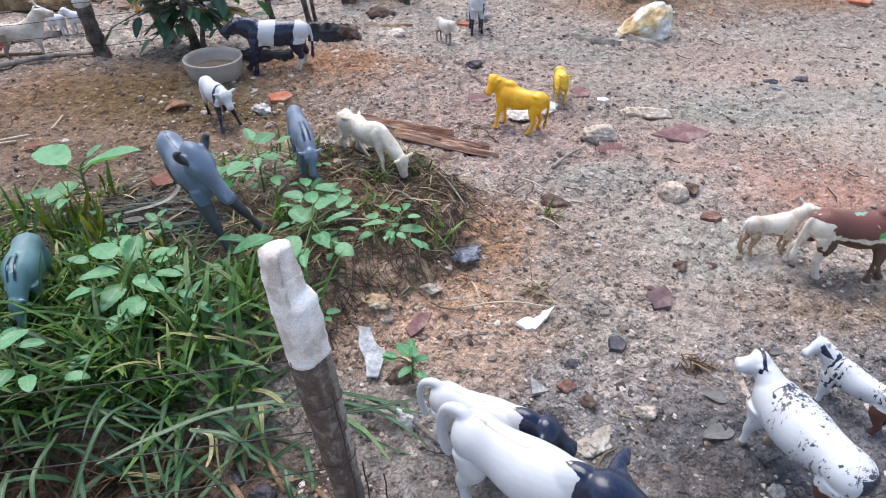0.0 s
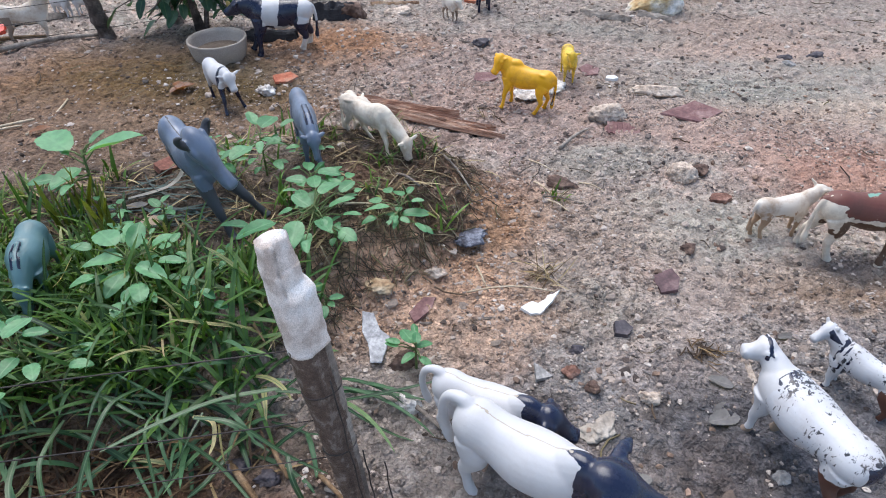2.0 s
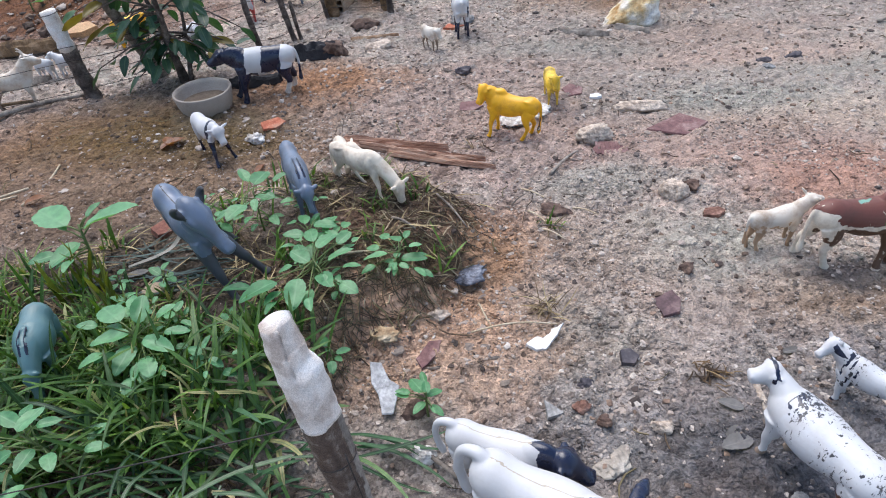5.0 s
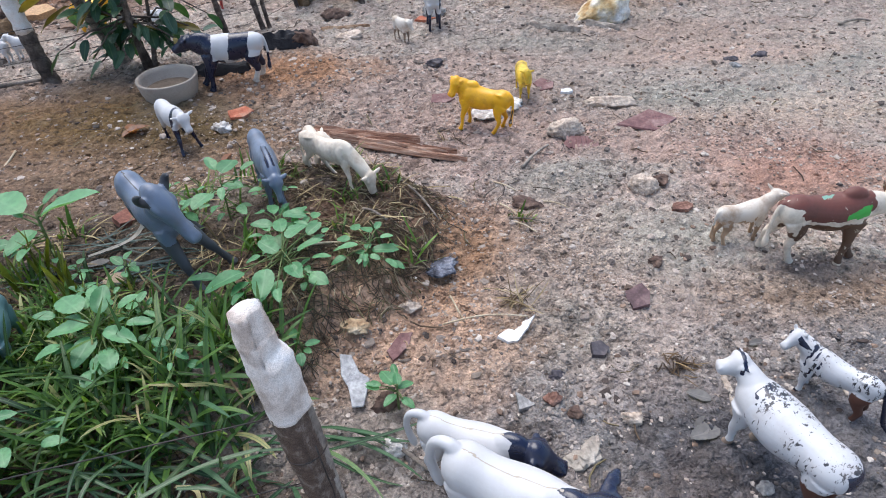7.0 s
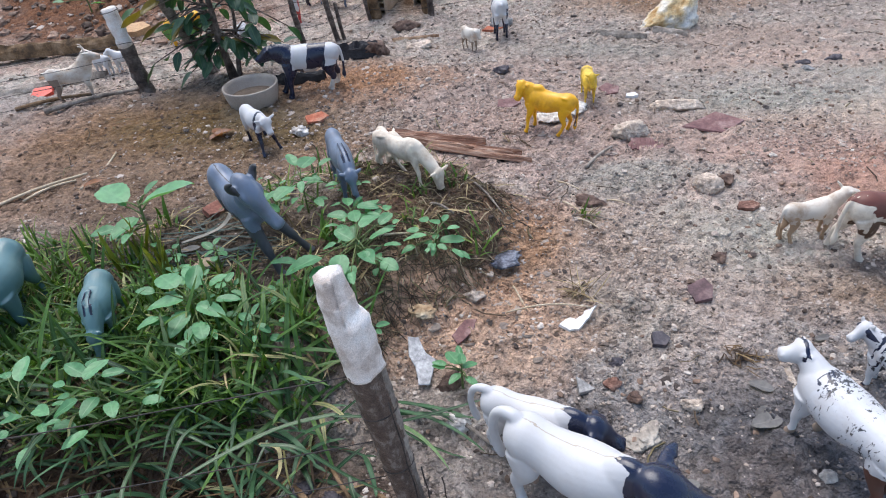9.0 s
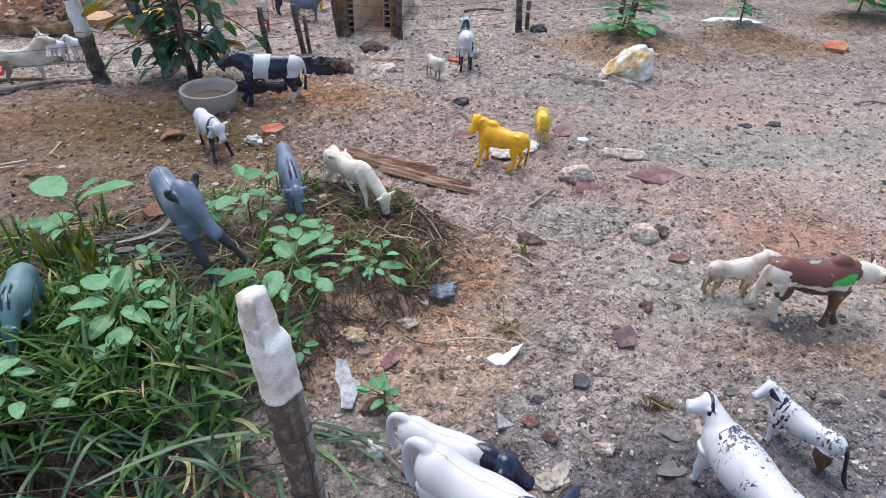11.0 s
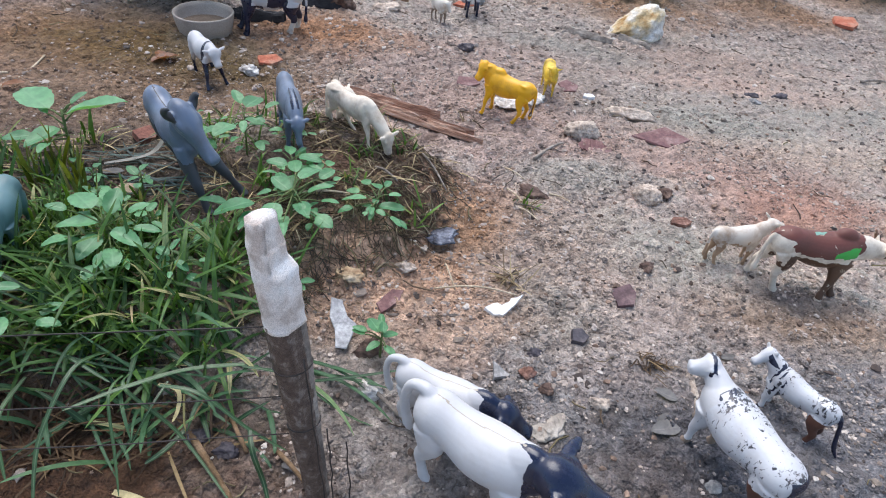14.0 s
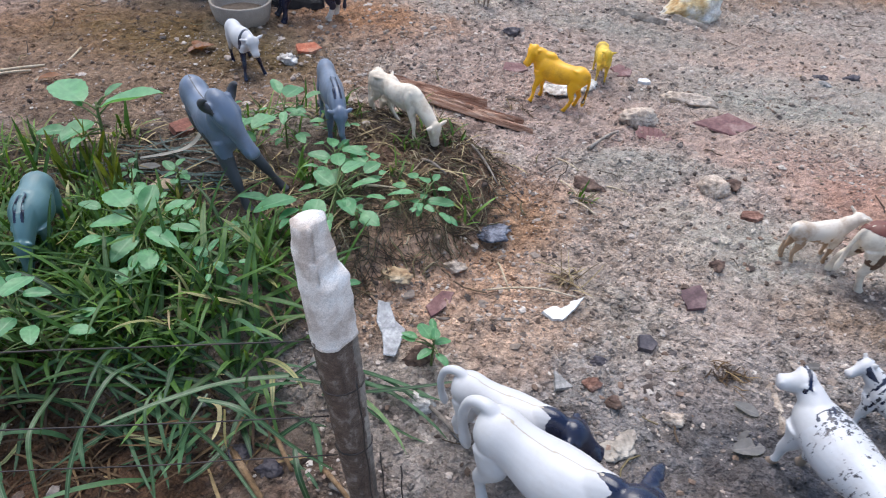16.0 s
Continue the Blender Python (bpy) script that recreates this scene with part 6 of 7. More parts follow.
weed(-0.068, 0.645, [(-0.090, 0.640, 0.073, 0.032), (-0.044, 0.640, 0.064, 0.034), (-0.068, 0.672, 0.075, 0.026), (-0.03, 0.625, 0.055, 0.022)], "small weed on the scarp", 5, 2, 0.015)
weed(-0.027, 0.455, [(-0.036, 0.468, 0.040, 0.026), (-0.018, 0.462, 0.036, 0.020), (-0.034, 0.448, 0.030, 0.018), (-0.016, 0.446, 0.028, 0.018), (-0.026, 0.462, 0.044, 0.018)], "seedling with rounded leaves on bare soil", 6, 2, 0.014)
weed(-0.335, 0.372, [(-0.345, 0.372, 0.135, 0.029), (-0.325, 0.345, 0.112, 0.022), (-0.372, 0.378, 0.125, 0.030), (-0.345, 0.345, 0.115, 0.024), (-0.378, 0.352, 0.108, 0.027), (-0.36, 0.33, 0.09, 0.022)], "broad-leaved weed at the front of the bank", 7, 4, 0.022)
weed(-0.415, 0.36, [(-0.43, 0.385, 0.12, 0.032), (-0.4, 0.35, 0.1, 0.026), (-0.44, 0.35, 0.09, 0.026), (-0.42, 0.325, 0.07, 0.022)], "dense weed at the front of the bank", 8, 2, 0.022)
weed(-0.13, 0.515, [(-0.14, 0.53, 0.045, 0.02), (-0.118, 0.52, 0.04, 0.018), (-0.128, 0.5, 0.038, 0.016)], "tiny seedling under the mound", 9, 3, 0.012)
cover = strewn(90, -0.42, -0.04, 0.46, 0.80, lambda x, y: np.where((mound_depth(x, y) > 0.012) & ~litter_hollow(x, y), 0.17, 0.0))
for k, (wx, wy) in enumerate(cover.tolist()):
    h = gz(wx, wy)
    weed(wx, wy, [(wx - 0.009, wy + 0.006, h + 0.022, 0.016), (wx + 0.009, wy - 0.004, h + 0.021, 0.015), (wx + 0.001, wy + 0.011, h + 0.026, 0.013), (wx - 0.001, wy - 0.011, h + 0.02, 0.015)], "small seedling with paired leaves among the grass", 60 + k, 3, 0.011)
for k, (wx, wy) in enumerate(((-0.29, 0.53), (-0.33, 0.60), (-0.36, 0.56), (-0.19, 0.74), (-0.29, 0.69), (-0.24, 0.47))):
    h = gz(wx, wy)
    weed(wx, wy, [(wx - 0.012, wy + 0.008, h + 0.035, 0.02), (wx + 0.012, wy - 0.004, h + 0.032, 0.019), (wx, wy + 0.014, h + 0.04, 0.017)], "low clover-like weed among the grass", 20 + k, 5, 0.014)

weed(0.462, 1.842, [(0.36, 1.85, 0.115, 0.08), (0.42, 1.86, 0.145, 0.07), (0.50, 1.85, 0.13, 0.075), (0.56, 1.85, 0.12, 0.08), (0.40, 1.81, 0.085, 0.06), (0.50, 1.80, 0.08, 0.055), (0.45, 1.79, 0.07, 0.05), (0.53, 1.82, 0.09, 0.06), (0.46, 1.9, 0.15, 0.06)], "leafy green plant behind the pale boulder", 40, 16, 0.05, stem=0.003)
weed(0.43, 1.765, [(0.37, 1.76, 0.05, 0.06), (0.42, 1.74, 0.045, 0.06), (0.47, 1.755, 0.06, 0.06), (0.51, 1.77, 0.05, 0.05), (0.40, 1.78, 0.075, 0.06), (0.45, 1.79, 0.08, 0.06)], "low leafy plant behind the pale boulder", 45, 10, 0.042, stem=0.003)
weed(0.79, 1.915, [(0.75, 1.92, 0.115, 0.07), (0.82, 1.92, 0.115, 0.075), (0.79, 1.95, 0.12, 0.06), (0.78, 1.88, 0.10, 0.05)], "small green plant on an earth hump", 41, 18, 0.035, stem=0.003)
weed(1.2, 2.09, [(1.10, 2.09, 0.12, 0.09), (1.16, 2.11, 0.14, 0.09), (1.25, 2.1, 0.13, 0.09), (1.18, 2.03, 0.08, 0.07), (1.28, 2.05, 0.1, 0.08), (1.22, 2.14, 0.16, 0.08)], "broad-leaved green plant at the yard's edge", 42, 60, 0.055, stem=0.003)
weed(1.36, 2.16, [(1.30, 2.16, 0.15, 0.09), (1.42, 2.17, 0.15, 0.09), (1.36, 2.12, 0.1, 0.08)], "broad-leaved green plant at the yard's edge", 43, 60, 0.055, stem=0.003)
weed(1.42, 2.23, [(1.34, 2.20, 0.08, 0.09), (1.40, 2.18, 0.05, 0.09), (1.46, 2.20, 0.10, 0.10), (1.38, 2.26, 0.14, 0.10), (1.50, 2.24, 0.16, 0.10), (1.44, 2.28, 0.2, 0.10), (1.30, 2.24, 0.05, 0.08)], "dark leafy plant at the yard's far edge", 46, 110, 0.07, kind="bush", stem=0.004)
weed(-1.18, 1.86, [(-1.22, 1.86, gz(-1.18, 1.86) + 0.07, 0.06), (-1.14, 1.86, gz(-1.18, 1.86) + 0.07, 0.06)], "small green plant on the earth bank", 44, 3, 0.04, stem=0.002)


def bush(x, y):
    """A young shrub: two crooked stems, thin limbs and large dark leaves."""
    r = random.Random(5)
    ob = base_empty("shrub", x, y, gz(x, y) - 0.004)
    limbs = []
    for k, (tx, ty, tz, rad) in enumerate(((0.0, -0.02, 0.30, 0.0075), (-0.05, 0.02, 0.26, 0.006), (0.03, 0.03, 0.2, 0.005))):
        bm = bmesh.new()
        pts = []
        for i in range(9):
            s = i / 8
            wob = noise.noise_vector(Vector((s * 3, k * 4.0, 0))) * 0.012 * s
            pts.append((tx * s + wob.x + 0.008 * (k - 1), ty * s + wob.y, tz * s, rad * (1.15 - 0.75 * s)))
        tube(bm, pts, 9)
        part("trunk", fixed(bm), BARK, ob)
        limbs.append(pts)
    for k in range(52):
        pts = limbs[k % 3]
        i = r.randint(3, 8)
        p = Vector(pts[i][:3])
        a = r.choice((r.uniform(0, 6.28), r.uniform(2.4, 4.2), r.uniform(2.6, 4.4), r.uniform(-0.9, 0.6)))
        L = r.uniform(0.05, 0.15)
        end = p + Vector((math.cos(a) * L, math.sin(a) * L * 0.8, r.uniform(-0.05, 0.03)))
        m = p.lerp(end, 0.5) + Vector((0, 0, 0.012))
        branch = part("twig", fixed(tube(bmesh.new(), [(*p, 0.0024), (*m, 0.0018), (*end, 0.001)], 6)), BARK, ob)
        for s in (0.35, 0.6, 0.8, 1.0):
            if r.random() < 0.86:
                q = p.lerp(end, s)
                put_leaf(branch, "brown" if r.random() < 0.12 else "bush", q, math.degrees(a) + r.uniform(-75, 75), r.uniform(0.028, 0.056), r.uniform(-55, 12), r.uniform(-25, 25), r)
    for lx, ly, lz, az, size in ((-0.135, -0.01, 0.165, 195, 0.085), (-0.12, 0.0, 0.135, 225, 0.075), (-0.09, 0.02, 0.12, 250, 0.06)):
        stalk = part("twig", fixed(tube(bmesh.new(), [(-0.01, 0.0, 0.16, 0.002), (lx * 0.6, ly, lz + 0.02, 0.0016), (lx, ly, lz, 0.001)], 6)), BARK, ob)
        put_leaf(stalk, "brown", (lx, ly, lz), az, size, -20, 25, r)
    return tagged(ob, "young shrub with dark green leaves by the fence", "shrub")


bush(-0.572, 1.345)


# ---- stones, shards, wood ----
def stone(name, x, y, size, mat, label, seed, rz=0, flat=0.7, sink=0.25, category="stone", sharp=0.6, sub=4, facets=11):
    bm = bmesh.new()
    bmesh.ops.create_icosphere(bm, subdivisions=sub, radius=0.5)
    off = Vector((seed * 2.7, seed, 0))
    r = random.Random(seed)
    cuts = [(Vector((r.gauss(0, 1), r.gauss(0, 1), r.gauss(0.3, 1))).normalized(), r.uniform(0.28, 0.42)) for _ in range(facets)]
    for v in bm.verts:
        d = v.co.normalized()
        for n, far_ in cuts:
            along = v.co.dot(n)
            if along > far_:
                v.co *= far_ / along
        k = 1 + 0.45 * sharp * (noise.noise(d * 1.4 + off) + 0.5 * noise.noise(d * 3.1 + off)) + 0.2 * noise.noise(d * 6 + off) + 0.10 * noise.noise(d * 15 + off) + 0.05 * noise.noise(d * 33 + off)
        v.co *= k
        v.co = Vector((v.co.x * size[0], v.co.y * size[1], max(v.co.z, -0.3) * size[2]))
    ob = part(name, fixed(bm), mat)
    ob.matrix_basis = pose(x, y, gz(x, y) + size[2] * 0.5 * (1 - sink) - size[2] * 0.2, 0, 0, rz) @ Matrix.Diagonal((1.25, 1.25, 1.2, 1))
    return tagged(ob, label, category)


def wedge_boulder():
    """A pale boulder, low and pointed at one end, that rises to a ridge and breaks off in a steep flat face."""
    bm = bmesh.new()
    bmesh.ops.create_icosphere(bm, subdivisions=5, radius=1.0)
    for v in bm.verts:
        d = v.co.copy()
        u = 0.5 + 0.5 * d.x
        high = 0.022 + 0.072 * min(1, u / 0.72)
        wide = 0.026 + 0.030 * min(1, u / 0.5)
        ridge = 1 - 0.35 * abs(d.y + 0.25)
        v.co = Vector((0.078 * d.x, wide * math.copysign(abs(d.y) ** 0.8, d.y), high * ridge * max(d.z, -0.35) ** 1.0 if d.z > 0 else 0.03 * max(d.z, -0.4)))
        v.co *= 1 + 0.16 * noise.noise(d * 2.3 + Vector((4, 1, 7))) + 0.09 * noise.noise(d * 6) + 0.05 * noise.noise(d * 15) + 0.03 * noise.noise(d * 34)
        if v.co.x > 0.055:
            v.co.x = 0.055 + (v.co.x - 0.055) * 0.3
    ob = part("stone", fixed(bm), OCHRE_ROCK)
    ob.matrix_basis = pose(0.409, 1.545, gz(0.409, 1.545) - 0.002, 0, 0, 30) @ Matrix.Diagonal((0.96, 0.96, 0.86, 1))
    return tagged(ob, "pale wedge-shaped boulder with ochre stains", "stone")


def shard(name, x, y, outline, thick, mat, label, rz=0, tilt=(0, 0), category="shard", seed=0, lift=0.0, uneven=0.2):
    """A flat broken piece with chipped edges, lying on the soil."""
    bm = bmesh.new()
    pts = []
    r = random.Random(seed * 7 + 1)
    outline = [(px * r.uniform(0.95 - uneven, 0.95 + uneven), py * r.uniform(0.95 - uneven, 0.95 + uneven)) for px, py in outline]
    for (ax, ay), (bx, by) in zip(outline, outline[1:] + outline[:1]):
        for k in range(4):
            s = k / 4
            w = noise.noise(Vector((ax + bx * 3 + s * 2, ay * 40 + s, seed))) * 0.0013
            pts.append((ax + (bx - ax) * s + w, ay + (by - ay) * s - w))
    low = [bm.verts.new((px, py, 0)) for px, py in pts]
    high = [bm.verts.new((px * 0.96, py * 0.96, thick)) for px, py in pts]
    bm.faces.new(low[::-1])
    top = bm.faces.new(high)
    n = len(pts)
    for k in range(n):
        bm.faces.new((low[k], low[(k + 1) % n], high[(k + 1) % n], high[k]))
    bmesh.ops.triangulate(bm, faces=[top])
    ob = part(name, fixed(bm), mat, smooth=False)
    ob.matrix_basis = pose(x, y, gz(x, y) + 0.0005 + lift, tilt[0], tilt[1], rz)
    return tagged(ob, label, category)


stone("stone", 0.317, 0.822, (0.033, 0.028, 0.027), ROCK, "rounded pale grey stone on bare soil", 1, sharp=0.15, facets=3)
stone("stone", 0.345, 0.836, (0.022, 0.02, 0.017), BROWN_ROCK, "small dark brown stone beside a pale one", 2)
stone("stone", 0.236, 1.000, (0.050, 0.036, 0.028), ROCK, "broad pale stone half sunk in soil", 3, 20, sharp=0.25, facets=4)
stone("stone", 0.335, 1.105, (0.075, 0.03, 0.022), ROCK, "flat pale stone half sunk in soil", 4, -8, sharp=0.25, facets=4)
stone("stone", 0.148, 0.806, (0.052, 0.022, 0.016), BROWN_ROCK, "long dark brown stone on bare soil", 5, -22)
wedge_boulder()
stone("stone", 0.130, 0.455, (0.017, 0.014, 0.011), DULL_RED, "small red clay lump on soil", 7)
stone("stone", 0.150, 0.440, (0.014, 0.011, 0.009), BROWN_ROCK, "small brown clod on bare soil", 17)
stone("stone", -0.030, 0.408, (0.024, 0.02, 0.022), WHITE_ROCK, "pale rough stone by the bull", 8)
stone("stone", -0.040, 0.462, (0.026, 0.022, 0.022), BROWN_ROCK, "brown stone behind the seedling", 9)
stone("stone", 0.014, 0.668, (0.062, 0.034, 0.007), CRUMPLED, "crumpled dirty blue-grey plastic film", 10, 10, sharp=1.0, sink=0.5, category="scrap")
stone("stone", 0.290, 0.662, (0.018, 0.015, 0.013), BROWN_ROCK, "grey-brown pebble on bare soil", 11)
shard("slate_chip", 0.098, 0.458, [(-0.008, -0.010), (0.010, -0.008), (-0.002, 0.012)], 0.005, GREY_STONE, "grey three-cornered stone chip on bare soil", 20, (8, 4), "stone", seed=22)
stone("stone", 0.138, 0.488, (0.016, 0.012, 0.009), DARK_STONE, "small dark stone on bare soil", 13)
stone("stone", -0.080, 0.558, (0.026, 0.020, 0.009), ORANGE_ROCK, "yellowish lump under the scarp", 14, sharp=0.8, sink=0.5)
stone("stone", -0.018, 0.60, (0.022, 0.014, 0.016), ROCK, "pale chip under the scarp", 15)
stone("stone", 0.151, 0.395, (0.034, 0.028, 0.005), CONCRETE, "flat rough grey slab beside the bull's head", 33, 20, sharp=0.8, sink=0.5)
stone("stone", 0.302, 0.352, (0.016, 0.012, 0.010), GREY_STONE, "small grey stone in dark mud", 34, 40)
stone("stone", 0.205, 0.432, (0.018, 0.015, 0.012), ROCK, "pale pebble on bare soil", 16)
stone("stone", -0.235, 0.882, (0.040, 0.032, 0.03), DARK_STONE, "dark blue-grey stone behind the buffalo calf", 18)
stone("stone", -0.364, 1.088, (0.032, 0.028, 0.022), WHITE_ROCK, "crumpled white plastic lump beside a brick shard", 19, sharp=1.0, category="scrap")
stone("stone", 0.118, 1.088, (0.055, 0.04, 0.014), WHITE_ROCK, "white flat stone under the yellow bull", 20, 10)
stone("stone", 0.155, 1.105, (0.04, 0.03, 0.012), WHITE_ROCK, "white flat stone under the yellow bull", 30, 60)
stone("stone", -0.145, 0.325, (0.018, 0.015, 0.012), DARK_STONE, "black pebble on the bank", 21)
stone("stone", -0.175, 0.335, (0.018, 0.015, 0.012), DARK_STONE, "black pebble on the bank", 22)
stone("stone", 0.215, 1.86, (0.05, 0.04, 0.03), DARK_STONE, "dark stone beside the fence", 23)
stone("stone", 0.02, 1.62, (0.06, 0.04, 0.03), GREY_STONE, "grey stones near the goat", 24)
stone("stone", -0.22, 1.62, (0.06, 0.04, 0.035), BROWN_ROCK, "brown stone near the slabs", 25)
stone("stone", -0.17, 1.48, (0.05, 0.045, 0.02), ROCK, "pale flat stone near the goat kid", 26)
stone("stone", 0.02, 1.3, (0.03, 0.02, 0.015), DARK_STONE, "dark stone on bare soil", 27)
stone("stone", 0.47, 1.63, (0.016, 0.014, 0.012), ROCK, "small pale pebble by the boulder", 28)
stone("stone", 0.612, 1.272, (0.026, 0.018, 0.012), DARK_STONE, "small dark stone on bare soil", 29)
stone("stone", 0.606, 1.236, (0.028, 0.020, 0.012), GREY_STONE, "small grey stone on bare soil", 35)
stone("stone", 0.668, 1.276, (0.040, 0.022, 0.014), DARK_STONE, "flat dark clod on bare soil", 36, 20)

SLAB5 = [(-0.5, -0.35), (0.1, -0.5), (0.5, -0.1), (0.35, 0.45), (-0.3, 0.4)]
def scaled(outline, sx, sy):
    return [(px * sx, py * sy) for px, py in outline]


shard("tile_shard", 0.253, 0.602, scaled(SLAB5, 0.042, 0.036), 0.004, DARK_MAROON, "dark maroon tile shard on bare soil", 25, (4, -5), seed=1)
RIBBED = shard("tile_shard", 0.256, 0.962, scaled(SLAB5, 0.062, 0.045), 0.0028, MAROON, "ribbed maroon tile shard on bare soil", -5, (3, 3), seed=2)
for k in range(7):
    rx = -0.024 + 0.008 * k
    half = 0.019 - 0.10 * abs(rx) * 0.35
    part("rib", fixed(box(bmesh.new(), rx - 0.0016, rx + 0.0016, -half, half, 0.0027, 0.0042)), MAROON, RIBBED, smooth=False)
shard("tile_shard", 0.385, 1.030, [(-0.055, -0.02), (0.0, -0.036), (0.055, 0.0), (0.005, 0.036)], 0.0026, MAROON, "large flat maroon tile shard", 0, (2.5, 1.5), seed=3)
shard("tile_shard", 0.225, 1.185, scaled(SLAB5, 0.05, 0.045), 0.003, MAROON, "maroon tile shard near the yellow calf", 40, (4, 2), seed=4)
shard("tile_shard", 0.03, 1.15, scaled(SLAB5, 0.05, 0.04), 0.004, MAROON, "maroon shard behind the yellow bull", 10, (4, 2), seed=14)
shard("slate_chip", 0.189, 0.522, scaled(SLAB5, 0.023, 0.021), 0.006, DARK_STONE, "small black slate chip", 10, (5, 4), seed=5)
shard("ceramic_chip", 0.104, 0.547, [(-0.027, -0.003), (-0.016, -0.013), (-0.004, -0.013), (0.014, 0.004), (0.027, 0.022), (0.010, 0.013), (0.004, 0.006), (-0.004, 0.002), (-0.010, 0.005)], 0.004, CERAMIC, "white glazed ceramic chip on bare soil", 5, (8, 0), seed=6, uneven=0.04)
shard("ceramic_chip", 0.264, 1.160, scaled(SLAB5, 0.026, 0.02), 0.005, CERAMIC, "white ceramic chip near the yellow calf", 0, seed=7)
shard("brick_shard", -0.344, 1.131, scaled(SLAB5, 0.05, 0.04), 0.005, RED_CLAY, "orange-red brick shard on wet soil", 30, (6, 5), seed=8)
shard("brick_shard", 1.03, 1.825, scaled(SLAB5, 0.085, 0.07), 0.008, RED_CLAY, "orange-red brick shard by the yard's edge", 0, (6, 0), seed=9)
shard("brick_shard", 0.36, 0.775, scaled(SLAB5, 0.036, 0.022), 0.005, DULL_RED, "orange-brown chip on bare soil", 10, seed=11)
shard("brick_shard", -0.385, 0.729, scaled(SLAB5, 0.042, 0.030), 0.008, OLD_BRICK, "dull red brick shard in the weeds", 60, (6, 8), seed=12)
shard("brick_shard", -0.030, 0.540, scaled(SLAB5, 0.050, 0.020), 0.002, MAROON, "dark red clay smear under the scarp", 60, (3, 4), seed=13)
shard("brick_shard", 0.0, 1.6, scaled(SLAB5, 0.05, 0.03), 0.008, RED_CLAY, "reddish shard beside the goat", 0, seed=15)
shard("plastic_scrap", -0.078, 0.486, [(-0.016, 0.036), (-0.002, 0.038), (0.008, 0.014), (0.020, 0.004), (0.017, -0.032), (0.004, -0.034), (-0.002, -0.008), (-0.012, 0.008)], 0.0010, PLASTIC_SCRAP, "torn translucent plastic scrap", 0, (4, 3), "scrap", seed=16, lift=0.0065, uneven=0.04)
shard("film_scrap", 0.80, 2.02, scaled(SLAB5, 0.20, 0.06), 0.004, FOIL, "crumpled pale blue plastic film", 0, (4, 0), "scrap", seed=17)
shard("red_scrap", -1.045, 1.345, scaled(SLAB5, 0.065, 0.05), 0.009, RED_PLASTIC, "red plastic scrap in the corner", 20, (12, 0), "scrap", seed=18)
shard("yellow_scrap", -0.86, 1.72, scaled(SLAB5, 0.07, 0.05), 0.02, YELLOW_PLASTIC, "yellow plastic scrap by the bank", 20, (12, 0), "scrap", seed=19)
shard("clay_tile", -0.98, 1.70, scaled(SLAB5, 0.10, 0.06), 0.02, surface("tan_clay", [(0.45, 0.26, 0.13), (0.6, 0.38, 0.2)], 30, 200), "tan clay lump by the bank", 20, (12, 0), "shard", seed=20)


def plank(name, a, b, width, thick, mat, label, seed, category="plank", lift=0.0, ends=0.6):
    """A split piece of timber with a splintered grain."""
    a, b = Vector((*a, gz(*a) + lift)), Vector((*b, gz(*b) + lift))
    L = (b - a).length
    bm = bmesh.new()
    nx, ny = 26, 7
    def corner(i, j, up):
        s = i / nx
        t = j / ny - 0.5
        taper = 1 - (1 - ends) * max(0, (s - 0.55) / 0.45) ** 1.5
        ridge = noise.noise(Vector((s * 3, t * 9, seed))) * 0.35 + noise.noise(Vector((s * 9, t * 22, seed + 4))) * 0.2
        end = noise.noise(Vector((t * 6, seed, 2))) * 0.05 * (1 if s in (0, 1) else 0)
        return Vector(((s + end) * L, t * width * taper, (thick * (0.85 + ridge) * (1 - 0.9 * abs(2 * t) ** 3)) if up else 0))
    top = [[bm.verts.new(corner(i, j, True)) for j in range(ny + 1)] for i in range(nx + 1)]
    low = [[bm.verts.new(corner(i, j, False)) for j in range(ny + 1)] for i in range(nx + 1)]
    for i in range(nx):
        for j in range(ny):
            bm.faces.new((top[i][j], top[i + 1][j], top[i + 1][j + 1], top[i][j + 1]))
            bm.faces.new((low[i][j], low[i][j + 1], low[i + 1][j + 1], low[i + 1][j]))
        bm.faces.new((top[i][0], low[i][0], low[i + 1][0], top[i + 1][0]))
        bm.faces.new((top[i][ny], top[i + 1][ny], low[i + 1][ny], low[i][ny]))
    for j in range(ny):
        bm.faces.new((top[0][j], top[0][j + 1], low[0][j + 1], low[0][j]))
        bm.faces.new((top[nx][j], low[nx][j], low[nx][j + 1], top[nx][j + 1]))
    ob = part(name, fixed(bm), mat, smooth=False)
    d = b - a
    ob.matrix_basis = Matrix.Translation(a - Vector((0, 0, 0.002))) @ pose(0, 0, 0, 0, -math.degrees(math.atan2(d.z, math.hypot(d.x, d.y))), math.degrees(math.atan2(d.y, d.x)))
    return tagged(ob, label, category)


split = base_empty("split_plank", -0.05, 0.975, gz(-0.05, 0.975))
for k, (a, b, w, t, up) in enumerate((((-0.205, 1.046), (0.036, 0.948), 0.017, 0.018, 0.002), ((-0.190, 1.052), (-0.010, 0.985), 0.012, 0.014, 0.008), ((-0.110, 0.996), (0.066, 0.930), 0.012, 0.011, 0.002), ((-0.060, 0.992), (0.050, 0.952), 0.006, 0.010, 0.006), ((-0.16, 1.022), (-0.03, 0.966), 0.007, 0.012, 0.009))):
    o = plank("splinter", a, b, w, t, SPLIT_WOOD, "", 30 + k, lift=up, ends=0.3)
    o.parent = split
    o.matrix_parent_inverse = split.matrix_basis.inverted()
    for key in ("label", "category"):
        if key in o:
            del o[key]
